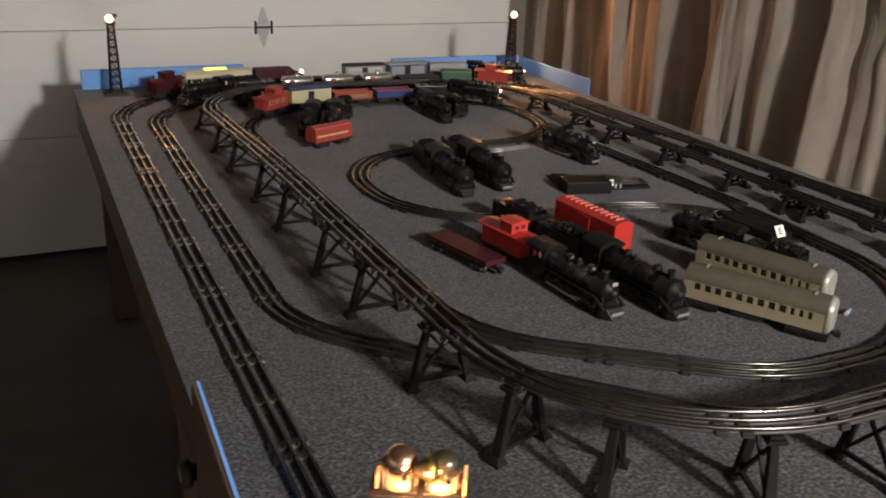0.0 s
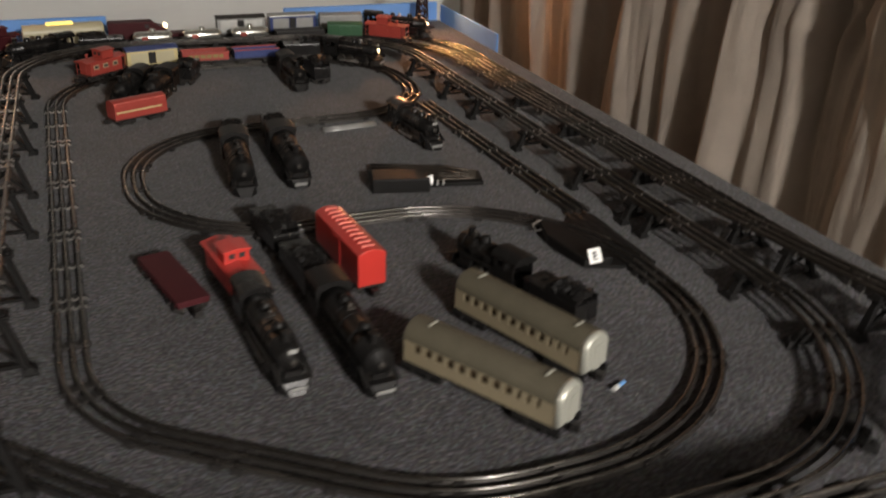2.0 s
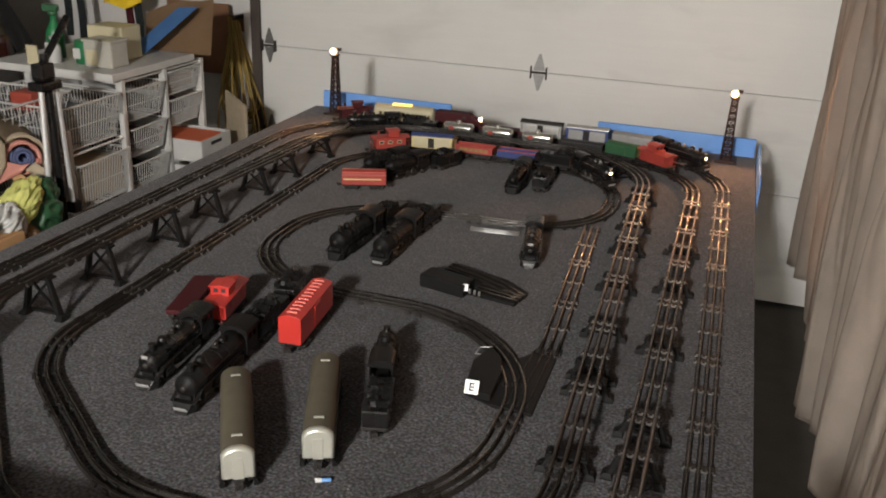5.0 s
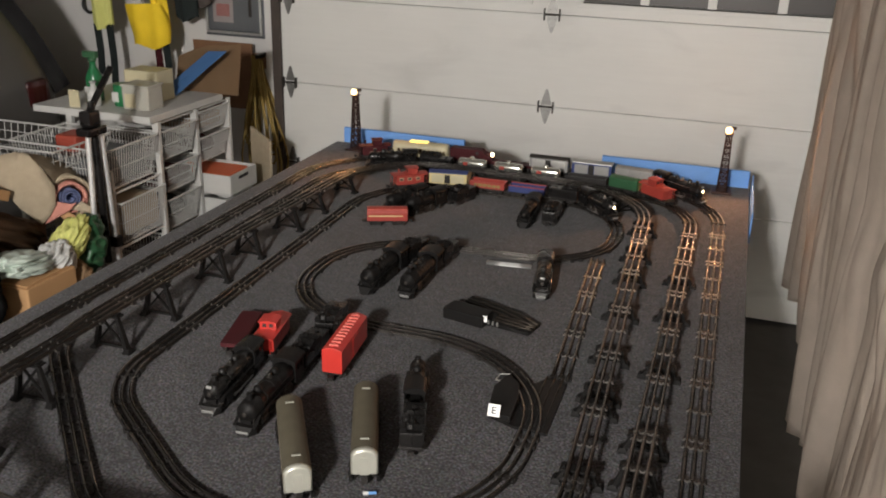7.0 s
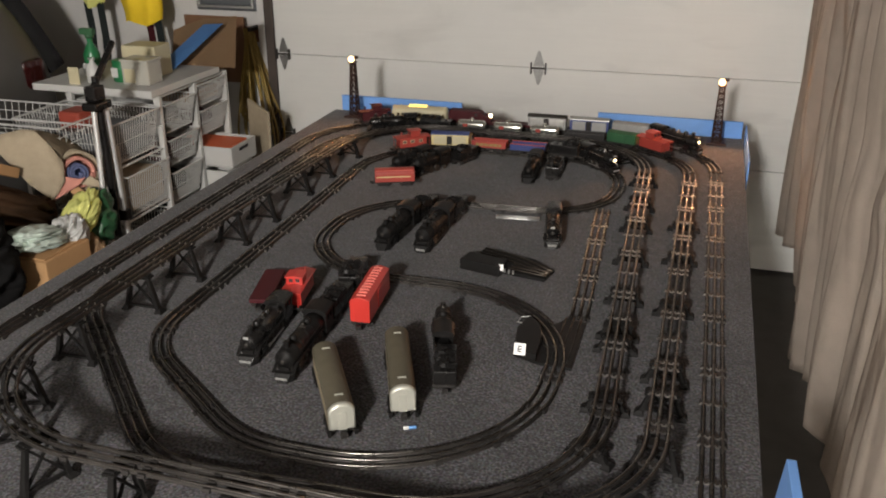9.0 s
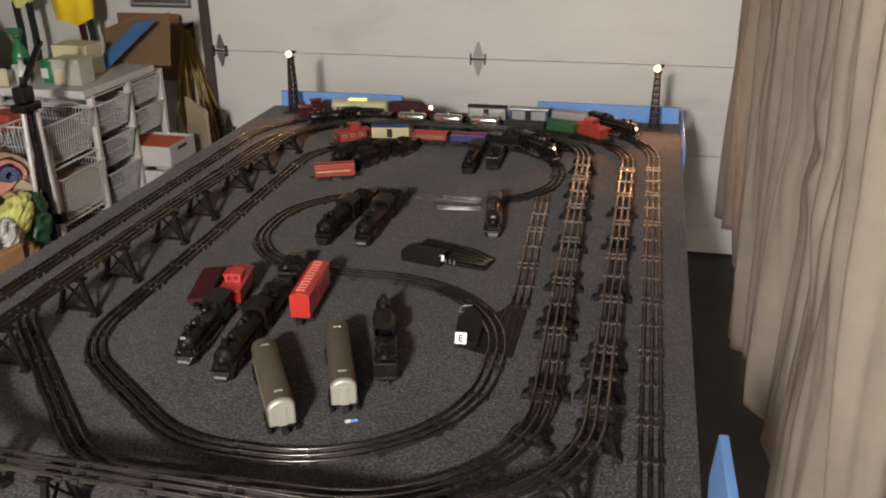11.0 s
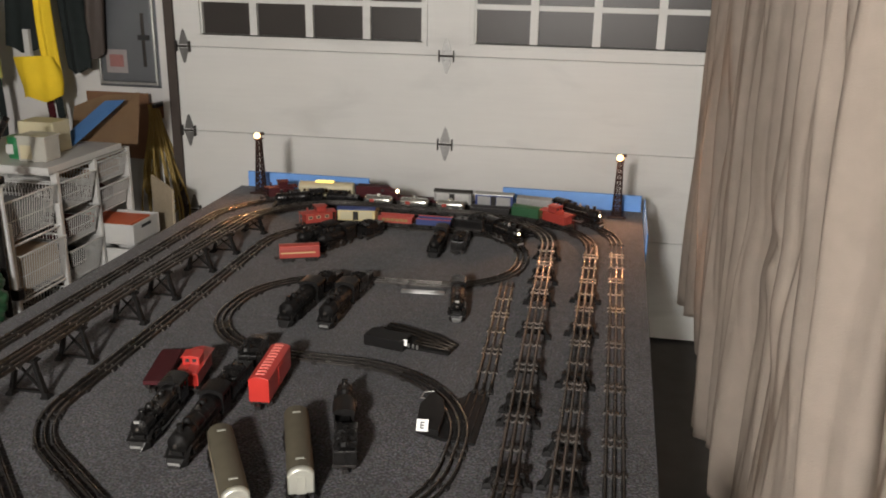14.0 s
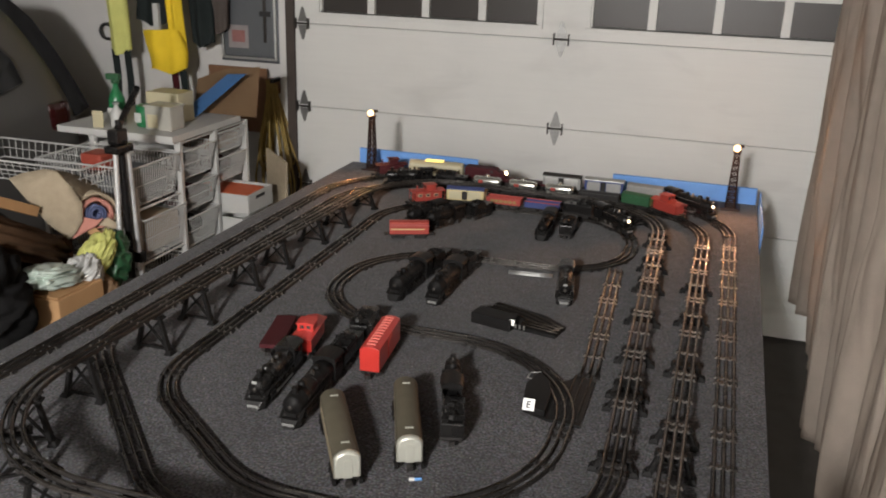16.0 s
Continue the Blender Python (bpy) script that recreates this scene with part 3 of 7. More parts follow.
GROUND = 0.0112
INNER = [(-0.815, 1.455, 0.30), (0.088, 1.462, 0.255), (0.086, 0.905, 0.25), (-0.672, 0.872, 0.265), (-0.672, 0.312, 0.265), (0.086, 0.302, 0.33), (0.088, -0.438, 0.35), (-0.42, -0.438, 0.30), (-0.796, -0.158, 0.27)]
OUTER = [(-1.128, 1.772, 0.36), (0.392, 1.772, 0.36), (0.413, -1.04, 0.36), (-1.135, -1.04, 0.36)]
TWIST = [(-1.035, 1.66, 0.34), (-1.043, -0.030, 0.27), (-0.53, -0.545, 0.27), (0.220, -0.545, 0.33), (0.155, 1.56, 0.33), (-0.905, 1.56, 0.33), (-0.890, -0.655, 0.33), (0.311, -0.655, 0.34), (0.309, 1.66, 0.36)]


TW = fillet(TWIST)
TS = arc_lengths(TW, True)


def near_s(x, y):
    i = min(range(len(TW)), key=lambda k: (TW[k].x - x) ** 2 + (TW[k].y - y) ** 2)
    return TS[i]


# rail height along the over-and-under line
PROFILE = [(0, GROUND), (near_s(-0.70, -0.33), GROUND), (near_s(0.0, -0.51), 0.030), (near_s(0.21, 0.0), 0.048), (near_s(0.1, 1.50), 0.055), (near_s(-0.8, 1.45), 0.065),
           (near_s(-0.88, 0.3), 0.100), (near_s(-0.70, -0.6), 0.110), (near_s(0.0, -0.63), 0.100), (near_s(0.30, 0.3), 0.045), (near_s(0.302, 1.2), 0.030), (near_s(-0.2, 1.66), GROUND), (TS[-1], GROUND)]


def twist_height(x, y, i):
    s = TS[i]
    for (s0, h0), (s1, h1) in zip(PROFILE, PROFILE[1:]):
        if s0 <= s <= s1:
            u = (s - s0) / max(1e-6, s1 - s0)
            return h0 + (h1 - h0) * u * u * (3 - 2 * u)
    return GROUND


track("inner_loop_track", INNER, True, lambda x, y, i: GROUND, "closed loop of tubular three-rail toy track on the carpet")
track("outer_loop_track", OUTER, True, lambda x, y, i: GROUND, "long outer loop of three-rail toy track on the carpet")
track("trestle_line_track", TWIST, True, twist_height, "three-rail toy track rising on black trestle piers")
track("siding_track", [(0.103, 0.212, 0), (0.066, 0.96, 0)], False, lambda x, y, i: GROUND, "straight siding of three-rail toy track")


# ---------- trestle piers ----------
PIERBLACK = material("dull_black_plastic", (0.0095, 0.009, 0.0088), 0.62, 0, 50, 0.3, spec=0.10)


def pier(x, y, h, heading, mat=PIERBLACK, label="black plastic trestle pier under the raised track"):
    """Two splayed legs with feet, cross braces and a cap; h is the underside of the track."""
    t = thing("trestle_pier", pose(x, y, 0, 0, 0, heading), label, "trestle pier", "trestle piers")
    h = max(h, 0.012)
    top, base = 0.022, min(0.043, 0.034 + 0.10 * h)
    bm = bmesh.new()
    bm_box(bm, -0.012, 0.012, -0.033, 0.033, h - 0.005, h)
    for s in (1, -1):
        bm_box(bm, -0.009, 0.009, s * 0.026 - 0.003, s * 0.026 + 0.003, h, h + 0.004)
    finish(bm, 0.0008, 1)
    part("cap", bm, mat, t)
    for s in (1, -1):
        bm = bmesh.new()
        vs = [bm.verts.new(c) for c in ((-0.005, s * (top - 0.004), h - 0.005), (0.005, s * (top - 0.004), h - 0.005), (0.005, s * (top + 0.005), h - 0.005), (-0.005, s * (top + 0.005), h - 0.005),
                                        (-0.008, s * (base - 0.006), 0.003), (0.008, s * (base - 0.006), 0.003), (0.008, s * (base + 0.004), 0.003), (-0.008, s * (base + 0.004), 0.003))]
        for f in ((0, 1, 2, 3), (4, 5, 6, 7), (0, 1, 5, 4), (1, 2, 6, 5), (2, 3, 7, 6), (3, 0, 4, 7)):
            bm.faces.new([vs[i] for i in f])
        finish(bm, 0.0008, 1)
        part("leg", bm, mat, t)
        bm = bmesh.new()
        vs = [bm.verts.new((sx * ex, s * base + (sy * ey if sy * s > 0 else sy * ey * 0.8), z)) for z, ex, ey in ((0.0, 0.0125, 0.0105), (0.0032, 0.0120, 0.0100), (0.0095, 0.0078, 0.0062)) for sx, sy in ((-1, -1), (1, -1), (1, 1), (-1, 1))]
        for k in (0, 4):
            for j in range(4):
                bm.faces.new((vs[k + j], vs[k + (j + 1) % 4], vs[k + 4 + (j + 1) % 4], vs[k + 4 + j]))
        bm.faces.new(vs[:4])
        bm.faces.new(vs[8:])
        bm_cyl(bm, 0.0028, 0.0022, 0.0025, Matrix.Translation((0.004, s * (base + 0.003), 0.0088)) @ UPRIGHT, 8)
        finish(bm)
        part("foot", bm, mat, t)
    bm = bmesh.new()
    if h > 0.035:
        lo, hi = 0.012, h - 0.010
        wl, wh = base - 0.004, top + 0.002
        bar_along(bm, (0, -wl, lo), (0, wh * 0.9, hi), 0.005, 0.0045)
        bar_along(bm, (0.001, wl, lo), (0.001, -wh * 0.9, hi), 0.005, 0.0045)
        bar_along(bm, (0, -wl, lo), (0, wl, lo), 0.006, 0.005)
    else:
        bm_box(bm, -0.004, 0.004, -top - 0.004, top + 0.004, 0.004, h - 0.005)
    finish(bm)
    part("brace", bm, mat, t)
    return t


def on_twist(s):
    s = s % TS[-1]
    i = max(0, min(len(TW) - 1, next(k for k in range(len(TS) - 1) if TS[k + 1] >= s)))
    a, b = TW[i], TW[(i + 1) % len(TW)]
    u = (s - TS[i]) / (TS[i + 1] - TS[i])
    p, d = a.lerp(b, u), b - a
    h = twist_height(0, 0, i) + (twist_height(0, 0, (i + 1) % len(TW)) - twist_height(0, 0, i)) * u if i + 1 < len(TW) else twist_height(0, 0, i)
    return p, math.degrees(math.atan2(d.y, d.x)), h


PIERS = [(-0.10, -0.54), (0.07, -0.49), (0.185, -0.30), (0.207, -0.115), (0.202, 0.075), (0.200, 0.17), (0.196, 0.345), (0.188, 0.56), (0.182, 0.79), (0.174, 1.02), (0.165, 1.23), (0.081, 1.44), (-0.006, 1.50),
         (-0.167, 1.56), (-0.313, 1.56), (-0.484, 1.56), (-0.60, 1.555), (-0.724, 1.50), (-0.88, 1.28), (-0.90, 1.06), (-0.90, 0.84), (-0.898, 0.61), (-0.896, 0.395), (-0.894, 0.195), (-0.892, -0.02), (-0.89, -0.267),
         (-0.860, -0.435), (-0.800, -0.555), (-0.67, -0.64), (-0.49, -0.655), (-0.30, -0.655), (-0.08, -0.655), (0.14, -0.61), (0.27, -0.47), (0.305, -0.29), (0.31, -0.105), (0.31, 0.015), (0.309, 0.33), (0.309, 0.62), (0.309, 0.88)]
for px, py in PIERS:
    p, heading, hh = on_twist(near_s(px, py))
    # the two flattest ones are plain shims
    if abs(px + 0.484) < 0.001:
        pier(p.x, p.y, hh - 0.0105, heading, CHROME, "bright metal trestle pier under the raised track")
    else:
        pier(p.x, p.y, hh - 0.0105, heading)


# ---------- rolling stock ----------
def build_wheel(bm):
    bm_lathe(bm, [(-0.003, 0.0035), (-0.003, 0.0075), (-0.002, 0.0088), (0.000, 0.0088), (0.001, 0.0075), (0.003, 0.0072), (0.003, 0.0045), (0.002, 0.004)], SIDEWAYS, 14)


def build_driver(bm):
    bm_lathe(bm, [(-0.003, 0.004), (-0.003, 0.0125), (-0.002, 0.0135), (0.0, 0.0135), (0.001, 0.012), (0.003, 0.0118), (0.003, 0.009), (0.0015, 0.0085), (0.0015, 0.004), (0.0035, 0.003)], SIDEWAYS, 16)


def build_truck(bm):
    for s in (1, -1):
        bm_box(bm, -0.020, 0.020, s * 0.020 - 0.002, s * 0.020 + 0.002, 0.006, 0.012)
        bm_box(bm, -0.006, 0.006, s * 0.020 - 0.003, s * 0.020 + 0.003, 0.004, 0.014)
        for x in (-0.013, 0.013):
            bm_cyl(bm, 0.004, 0.003, 0.004, Matrix.Translation((x, s * 0.0215, 0.0088)) @ Matrix.Rotation(s * math.pi / 2, 4, "Z"), 8)
    bm_box(bm, -0.005, 0.005, -0.020, 0.020, 0.008, 0.016)
    bm_cyl(bm, 0.005, 0.005, 0.006, Matrix.Translation((0, 0, 0.014)) @ UPRIGHT, 10)


def build_coupler(bm):
    bm_box(bm, 0.0, 0.020, -0.003, 0.003, 0.010, 0.014)
    bm_box(bm, 0.018, 0.026, -0.006, 0.006, 0.008, 0.017)
    bm_box(bm, 0.023, 0.029, -0.006, -0.001, 0.008, 0.017)


def running_gear(t, half, out=0.0):
    for s in (1, -1):
        tr = piece("truck", shared("truck", TIE, build_truck), t, pose(s * half, 0, 0))
        for x in (-0.013, 0.013):
            for y in (-0.0155, 0.0155):
                piece("wheel", shared("wheel", DARKIRON, build_wheel), tr, pose(x, y, 0.0088, 0, 0, 0 if y > 0 else 180))
        piece("coupler", shared("coupler", TIE, build_coupler), t, pose(s * (half + 0.012 + out), 0, 0, 0, 0, 0 if s > 0 else 180))


def vehicle(name, m, label, category):
    return thing(name, m, label, category)


def boxcar(m, length, w, h, body, roof, label, name="boxcar", ridged=False, doors=None):
    t = vehicle(name, m, label, "toy boxcar")
    L = length / 2
    block("underframe", TIE, t, -L + 0.004, L - 0.004, -w / 2 + 0.004, w / 2 - 0.004, 0.014, 0.020)
    bm = bmesh.new()
    bm_prism(bm, [(-w / 2, 0.019), (-w / 2, h - 0.007), (-w / 4, h - 0.002), (0, h), (w / 4, h - 0.002), (w / 2, h - 0.007), (w / 2, 0.019)], -L, L)
    finish(bm, 0.0016)
    b = part("body", bm, body, t)
    if roof is not body:
        prism("roof", roof, t, [(-w / 2 - 0.001, h - 0.008), (-w / 2 - 0.001, h - 0.005), (0, h + 0.002), (w / 2 + 0.001, h - 0.005), (w / 2 + 0.001, h - 0.008)], -L - 0.002, L + 0.002, 0.0008)
    if ridged:
        n = 11
        for k in range(n):
            x = -L + 0.016 + (length - 0.032) * k / (n - 1)
            bm = bmesh.new()
            bm_box(bm, x - 0.0022, x + 0.0022, -w / 4 + 0.001, w / 4 - 0.001, h - 0.003, h + 0.0016)
            finish(bm, 0.0007, 1)
            part("roof_rib", bm, RIBPALE, b)
    if doors:
        for s in (1, -1):
            for x0, x1 in ((-L + 0.010, -0.014), (0.010, L - 0.010)):
                block("side_panel", doors, b, x0, x1, s * w / 2 - 0.0012, s * w / 2 + 0.0012, 0.024, h - 0.013, 0.0005)
            block("door", TIE, b, -0.012, 0.008, s * w / 2 - 0.0015, s * w / 2 + 0.0015, 0.022, h - 0.012, 0.0005, "dark sliding door")
    else:
        for s in (1, -1):
            block("door", body, b, -0.018, 0.018, s * w / 2 - 0.001, s * w / 2 + 0.0018, 0.022, h - 0.012, 0.0008)
    running_gear(t, L - 0.030, 0.008)
    return t


RIBPALE = material("roof_rib_worn_red", (0.66, 0.17, 0.14), 0.4, 0, 30, 0.1)


def caboose(m, body, label, length=0.135, windows=False):
    t = vehicle("caboose", m, label, "toy caboose")
    L, w = length / 2, 0.050
    block("underframe", TIE, t, -L, L, -w / 2 + 0.003, w / 2 - 0.003, 0.014, 0.019, 0.001)
    prism("body", body, t, [(-w / 2 + 0.002, 0.0188), (-w / 2 + 0.002, 0.053), (w / 2 - 0.002, 0.053), (w / 2 - 0.002, 0.0188)], -L + 0.014, L - 0.014, 0.0012)
    prism("roof", body, t, [(-w / 2 - 0.001, 0.052), (-w / 2 - 0.001, 0.0545), (0, 0.0605), (w / 2 + 0.001, 0.0545), (w / 2 + 0.001, 0.052)], -L, L, 0.0008)
    c = block("cupola", body, t, -0.008, 0.028, -0.0195, 0.0195, 0.056, 0.076, 0.0012)
    prism("cupola_roof", body, c, [(-0.0225, 0.0755), (-0.0225, 0.0775), (0, 0.081), (0.0225, 0.0775), (0.0225, 0.0755)], -0.012, 0.032, 0.0008)
    for y in (-0.008, 0.008):
        for x in (-0.0085, 0.0285):
            block("window", INK, c, x - 0.0006, x + 0.0006, y - 0.0045, y + 0.0045, 0.064, 0.072)
    for s in (1, -1):
        for k, x in enumerate((-0.034, -0.004, 0.028)):
            if windows:
                fr = block("window", CREAM, t, x - 0.008, x + 0.008, s * (w / 2 - 0.002) - 0.0008, s * (w / 2 - 0.002) + 0.0012, 0.034, 0.045, 0.0004)
                block("pane", INK, fr, x - 0.006, x + 0.006, s * (w / 2 - 0.002) - 0.001, s * (w / 2 - 0.002) + 0.0016, 0.036, 0.043)
            else:
                block("window", body, t, x - 0.006, x + 0.006, s * (w / 2 - 0.002) - 0.0006, s * (w / 2 - 0.002) + 0.0009, 0.034, 0.044, 0.0003)
    bm = bmesh.new()
    bm_cyl(bm, 0.003, 0.003, 0.012, Matrix.Translation((-0.036, 0.008, 0.056)) @ UPRIGHT, 10)
    bm_cyl(bm, 0.0045, 0.0045, 0.002, Matrix.Translation((-0.036, 0.008, 0.068)) @ UPRIGHT, 10)
    finish(bm)
    part("smoke_jack", bm, body, t)
    for s in (1, -1):
        bm = bmesh.new()
        for y in (-0.018, 0.018):
            bm_rod(bm, (s * (L - 0.002), y, 0.019), (s * (L - 0.002), y, 0.052), 0.0008, 6)
        bm_rod(bm, (s * (L - 0.002), -0.018, 0.035), (s * (L - 0.002), 0.018, 0.035), 0.0008, 6)
        finish(bm)
        part("railing", bm, body, t)
    running_gear(t, L - 0.028, 0.006)
    return t


def gondola(m, body, inside, label, length=0.150, h=0.040, stripes=None):
    t = vehicle("gondola", m, label, "toy gondola")
    L, w = length / 2, 0.046
    block("floor_pan", TIE, t, -L + 0.002, L - 0.002, -w / 2 + 0.002, w / 2 - 0.002, 0.014, 0.022)
    bm = bmesh.new()
    bm_box(bm, -L, L, -w / 2, -w / 2 + 0.002, 0.018, h)
    bm_box(bm, -L, L, w / 2 - 0.002, w / 2, 0.018, h)
    bm_box(bm, -L, -L + 0.002, -w / 2 + 0.002, w / 2 - 0.002, 0.018, h)
    bm_box(bm, L - 0.002, L, -w / 2 + 0.002, w / 2 - 0.002, 0.018, h)
    finish(bm)
    part("sides", bm, body, t)
    block("liner", inside, t, -L + 0.0025, L - 0.0025, -w / 2 + 0.0025, w / 2 - 0.0025, 0.022, 0.0235)
    for s in (1, -1):
        for k in range(7):
            x = -L + 0.012 + (length - 0.024) * k / 6
            block("rib", body, t, x - 0.0015, x + 0.0015, s * w / 2 - 0.0006, s * w / 2 + 0.0016, 0.020, h - 0.002)
        if stripes:
            block("lettering_panel", stripes, t, -L + 0.016, L - 0.016, s * w / 2 - 0.0004, s * w / 2 + 0.0009, 0.024, h - 0.006)
        block("rim", inside, t, -L - 0.001, L + 0.001, s * (w / 2 - 0.001) - 0.002, s * (w / 2 - 0.001) + 0.002, h - 0.001, h + 0.002)
    running_gear(t, L - 0.028, 0.006)
    return t


def flat_car(m, label):
    t = vehicle("flat_car", m, label, "toy flat car")
    L, w = 0.088, 0.048
    bm = bmesh.new()
    bm_box(bm, -L, L, -w / 2, w / 2, 0.019, 0.026)
    bm_box(bm, -L, L, -w / 2 - 0.001, w / 2 + 0.001, 0.0255, 0.029)
    finish(bm, 0.001)
    part("deck", bm, MAROON, t)
    for k in range(10):
        for s in (1, -1):
            x = -L + 0.010 + 0.0173 * k
            block("stake_pocket", MAROON, t, x - 0.002, x + 0.002, s * w / 2 - 0.001, s * w / 2 + 0.0025, 0.0185, 0.0275)
    running_gear(t, L - 0.030, 0.008)
    return t


def coach(m, label, length=0.240, body=TAN, roof=COACH_ROOF, end=COACH_END, lit=None):
    """Streamlined coach with a rounded roof, window band and a rounded bright end."""
    t = vehicle("passenger_coach", m, label, "toy coach")
    L, w, h = length / 2, 0.050, 0.073
    z0 = 0.017
    side = 0.052
    win0, win1 = 0.035, 0.0475
    zs = [z0, win0, win1, side]
    n = 12
    # window openings: wide ones, the last three narrow
    xs = []
    x = -L + 0.018
    for k in range(n):
        wide = 0.0112 if k < 9 else 0.0062
        xs += [x, x + wide]
        x += 0.0178 if k < 9 else 0.0140
    for s in (1, -1):
        bm = bmesh.new()
        cuts = [-L] + xs + [L - 0.004]
        y0, y1 = s * (w / 2 - 0.0025), s * w / 2
        for i in range(len(cuts) - 1):
            for j in range(3):
                if j == 1 and i % 2 == 1:
                    continue
                bm_box(bm, cuts[i], cuts[i + 1], min(y0, y1), max(y0, y1), zs[j], zs[j + 1])
        bmesh.ops.remove_doubles(bm, verts=bm.verts, dist=0.00005)
        finish(bm)
        sd = part("side", bm, body, t)
        block("glazing", GLASS_DARK, sd, -L + 0.010, L - 0.012, s * (w / 2 - 0.006) - 0.0004, s * (w / 2 - 0.006) + 0.0004, win0 - 0.004, win1 + 0.004)
    arc = [(math.cos(a) * (w / 2 + 0.0006), side + math.sin(a) * (h - side)) for a in [math.pi * k / 14 for k in range(15)]]
    bm = bmesh.new()
    bm_prism(bm, [(arc[0][0], side - 0.0025)] + arc + [(arc[-1][0], side - 0.0025)], -L, L - 0.006, 0.0006)
    finish(bm)
    for f in bm.faces:
        f.smooth = f.normal.z > 0.02
    rf = part("roof", bm, roof, t, "dull olive rounded roof")
    for x, span in ((L - 0.030, 0.010), (-L + 0.030, 0.010)):
        block("roof_vent", end, rf, x - 0.002, x + 0.002, -0.008, 0.008, h - 0.002, h + 0.0015, 0.0007)
    # rounded end cap
    bm = bmesh.new()
    full = [(y * 1.005, z) for y, z in [(w / 2, z0), (w / 2, side)] + arc[1:-1] + [(-w / 2, side), (-w / 2, z0)]]
    rings = []
    for x, k in ((L - 0.0065, 1.0), (L - 0.002, 0.985), (L + 0.002, 0.93), (L + 0.004, 0.82)):
        rings.append([bm.verts.new((x, y * k, 0.043 + (z - 0.043) * k)) for y, z in full])
    q = len(full)
    for r0, r1 in zip(rings, rings[1:]):
        for j in range(q):
            f = bm.faces.new((r0[j], r1[j], r1[(j + 1) % q], r0[(j + 1) % q]))
            f.smooth = True
    bm.faces.new(rings[0])
    bm.faces.new(rings[-1])
    finish(bm)
    cap = part("end_cap", bm, end, t, "bright silver rounded end")
    block("end_door", end, cap, L + 0.0035, L + 0.0055, -0.008, 0.008, 0.019, 0.056, 0.0008)
    block("end_plate", end, t, -L - 0.002, -L - 0.0002, -w / 2 + 0.002, w / 2 - 0.002, z0, side, 0.0008)
    block("underframe", TIE, t, -L + 0.006, L - 0.006, -w / 2 + 0.004, w / 2 - 0.004, 0.0135, 0.0172)
    block("battery_box", TIE, t, -0.036, 0.020, -0.018, 0.018, 0.006, 0.0135, 0.001)
    if lit:
        block("roof_lamp", lit, rf, -0.045, 0.030, -0.012, 0.012, h - 0.002, h + 0.004, 0.002, "glowing yellow roof light")
    for s in (1, -1):
        tr = piece("truck", shared("truck", TIE, build_truck), t, pose(s * (L - 0.030), 0, 0))
        for x in (-0.013, 0.013):
            for y in (-0.0155, 0.0155):
                piece("wheel", shared("wheel", DARKIRON, build_wheel), tr, pose(x, y, 0.0088))
        for q in (1, -1):
            bm = bmesh.new()
            bm_prism(bm, [(q * 0.0215, 0.0045), (q * 0.0280, 0.0045), (q * 0.0285, 0.0120), (q * 0.0250, 0.0160), (q * 0.0215, 0.0160)], -0.033, 0.033)
            for x in (-0.013, 0.013):
                bm_cyl(bm, 0.0045, 0.0038, 0.0025, Matrix.Translation((x, q * 0.028, 0.0088)) @ Matrix.Rotation(q * math.pi / 2, 4, "Z"), 8)
            finish(bm)
            part("side_frame", bm, MATTEBLACK, tr)
    piece("coupler", shared("coupler", TIE, build_coupler), t, pose(L - 0.010, 0, 0))
    return t


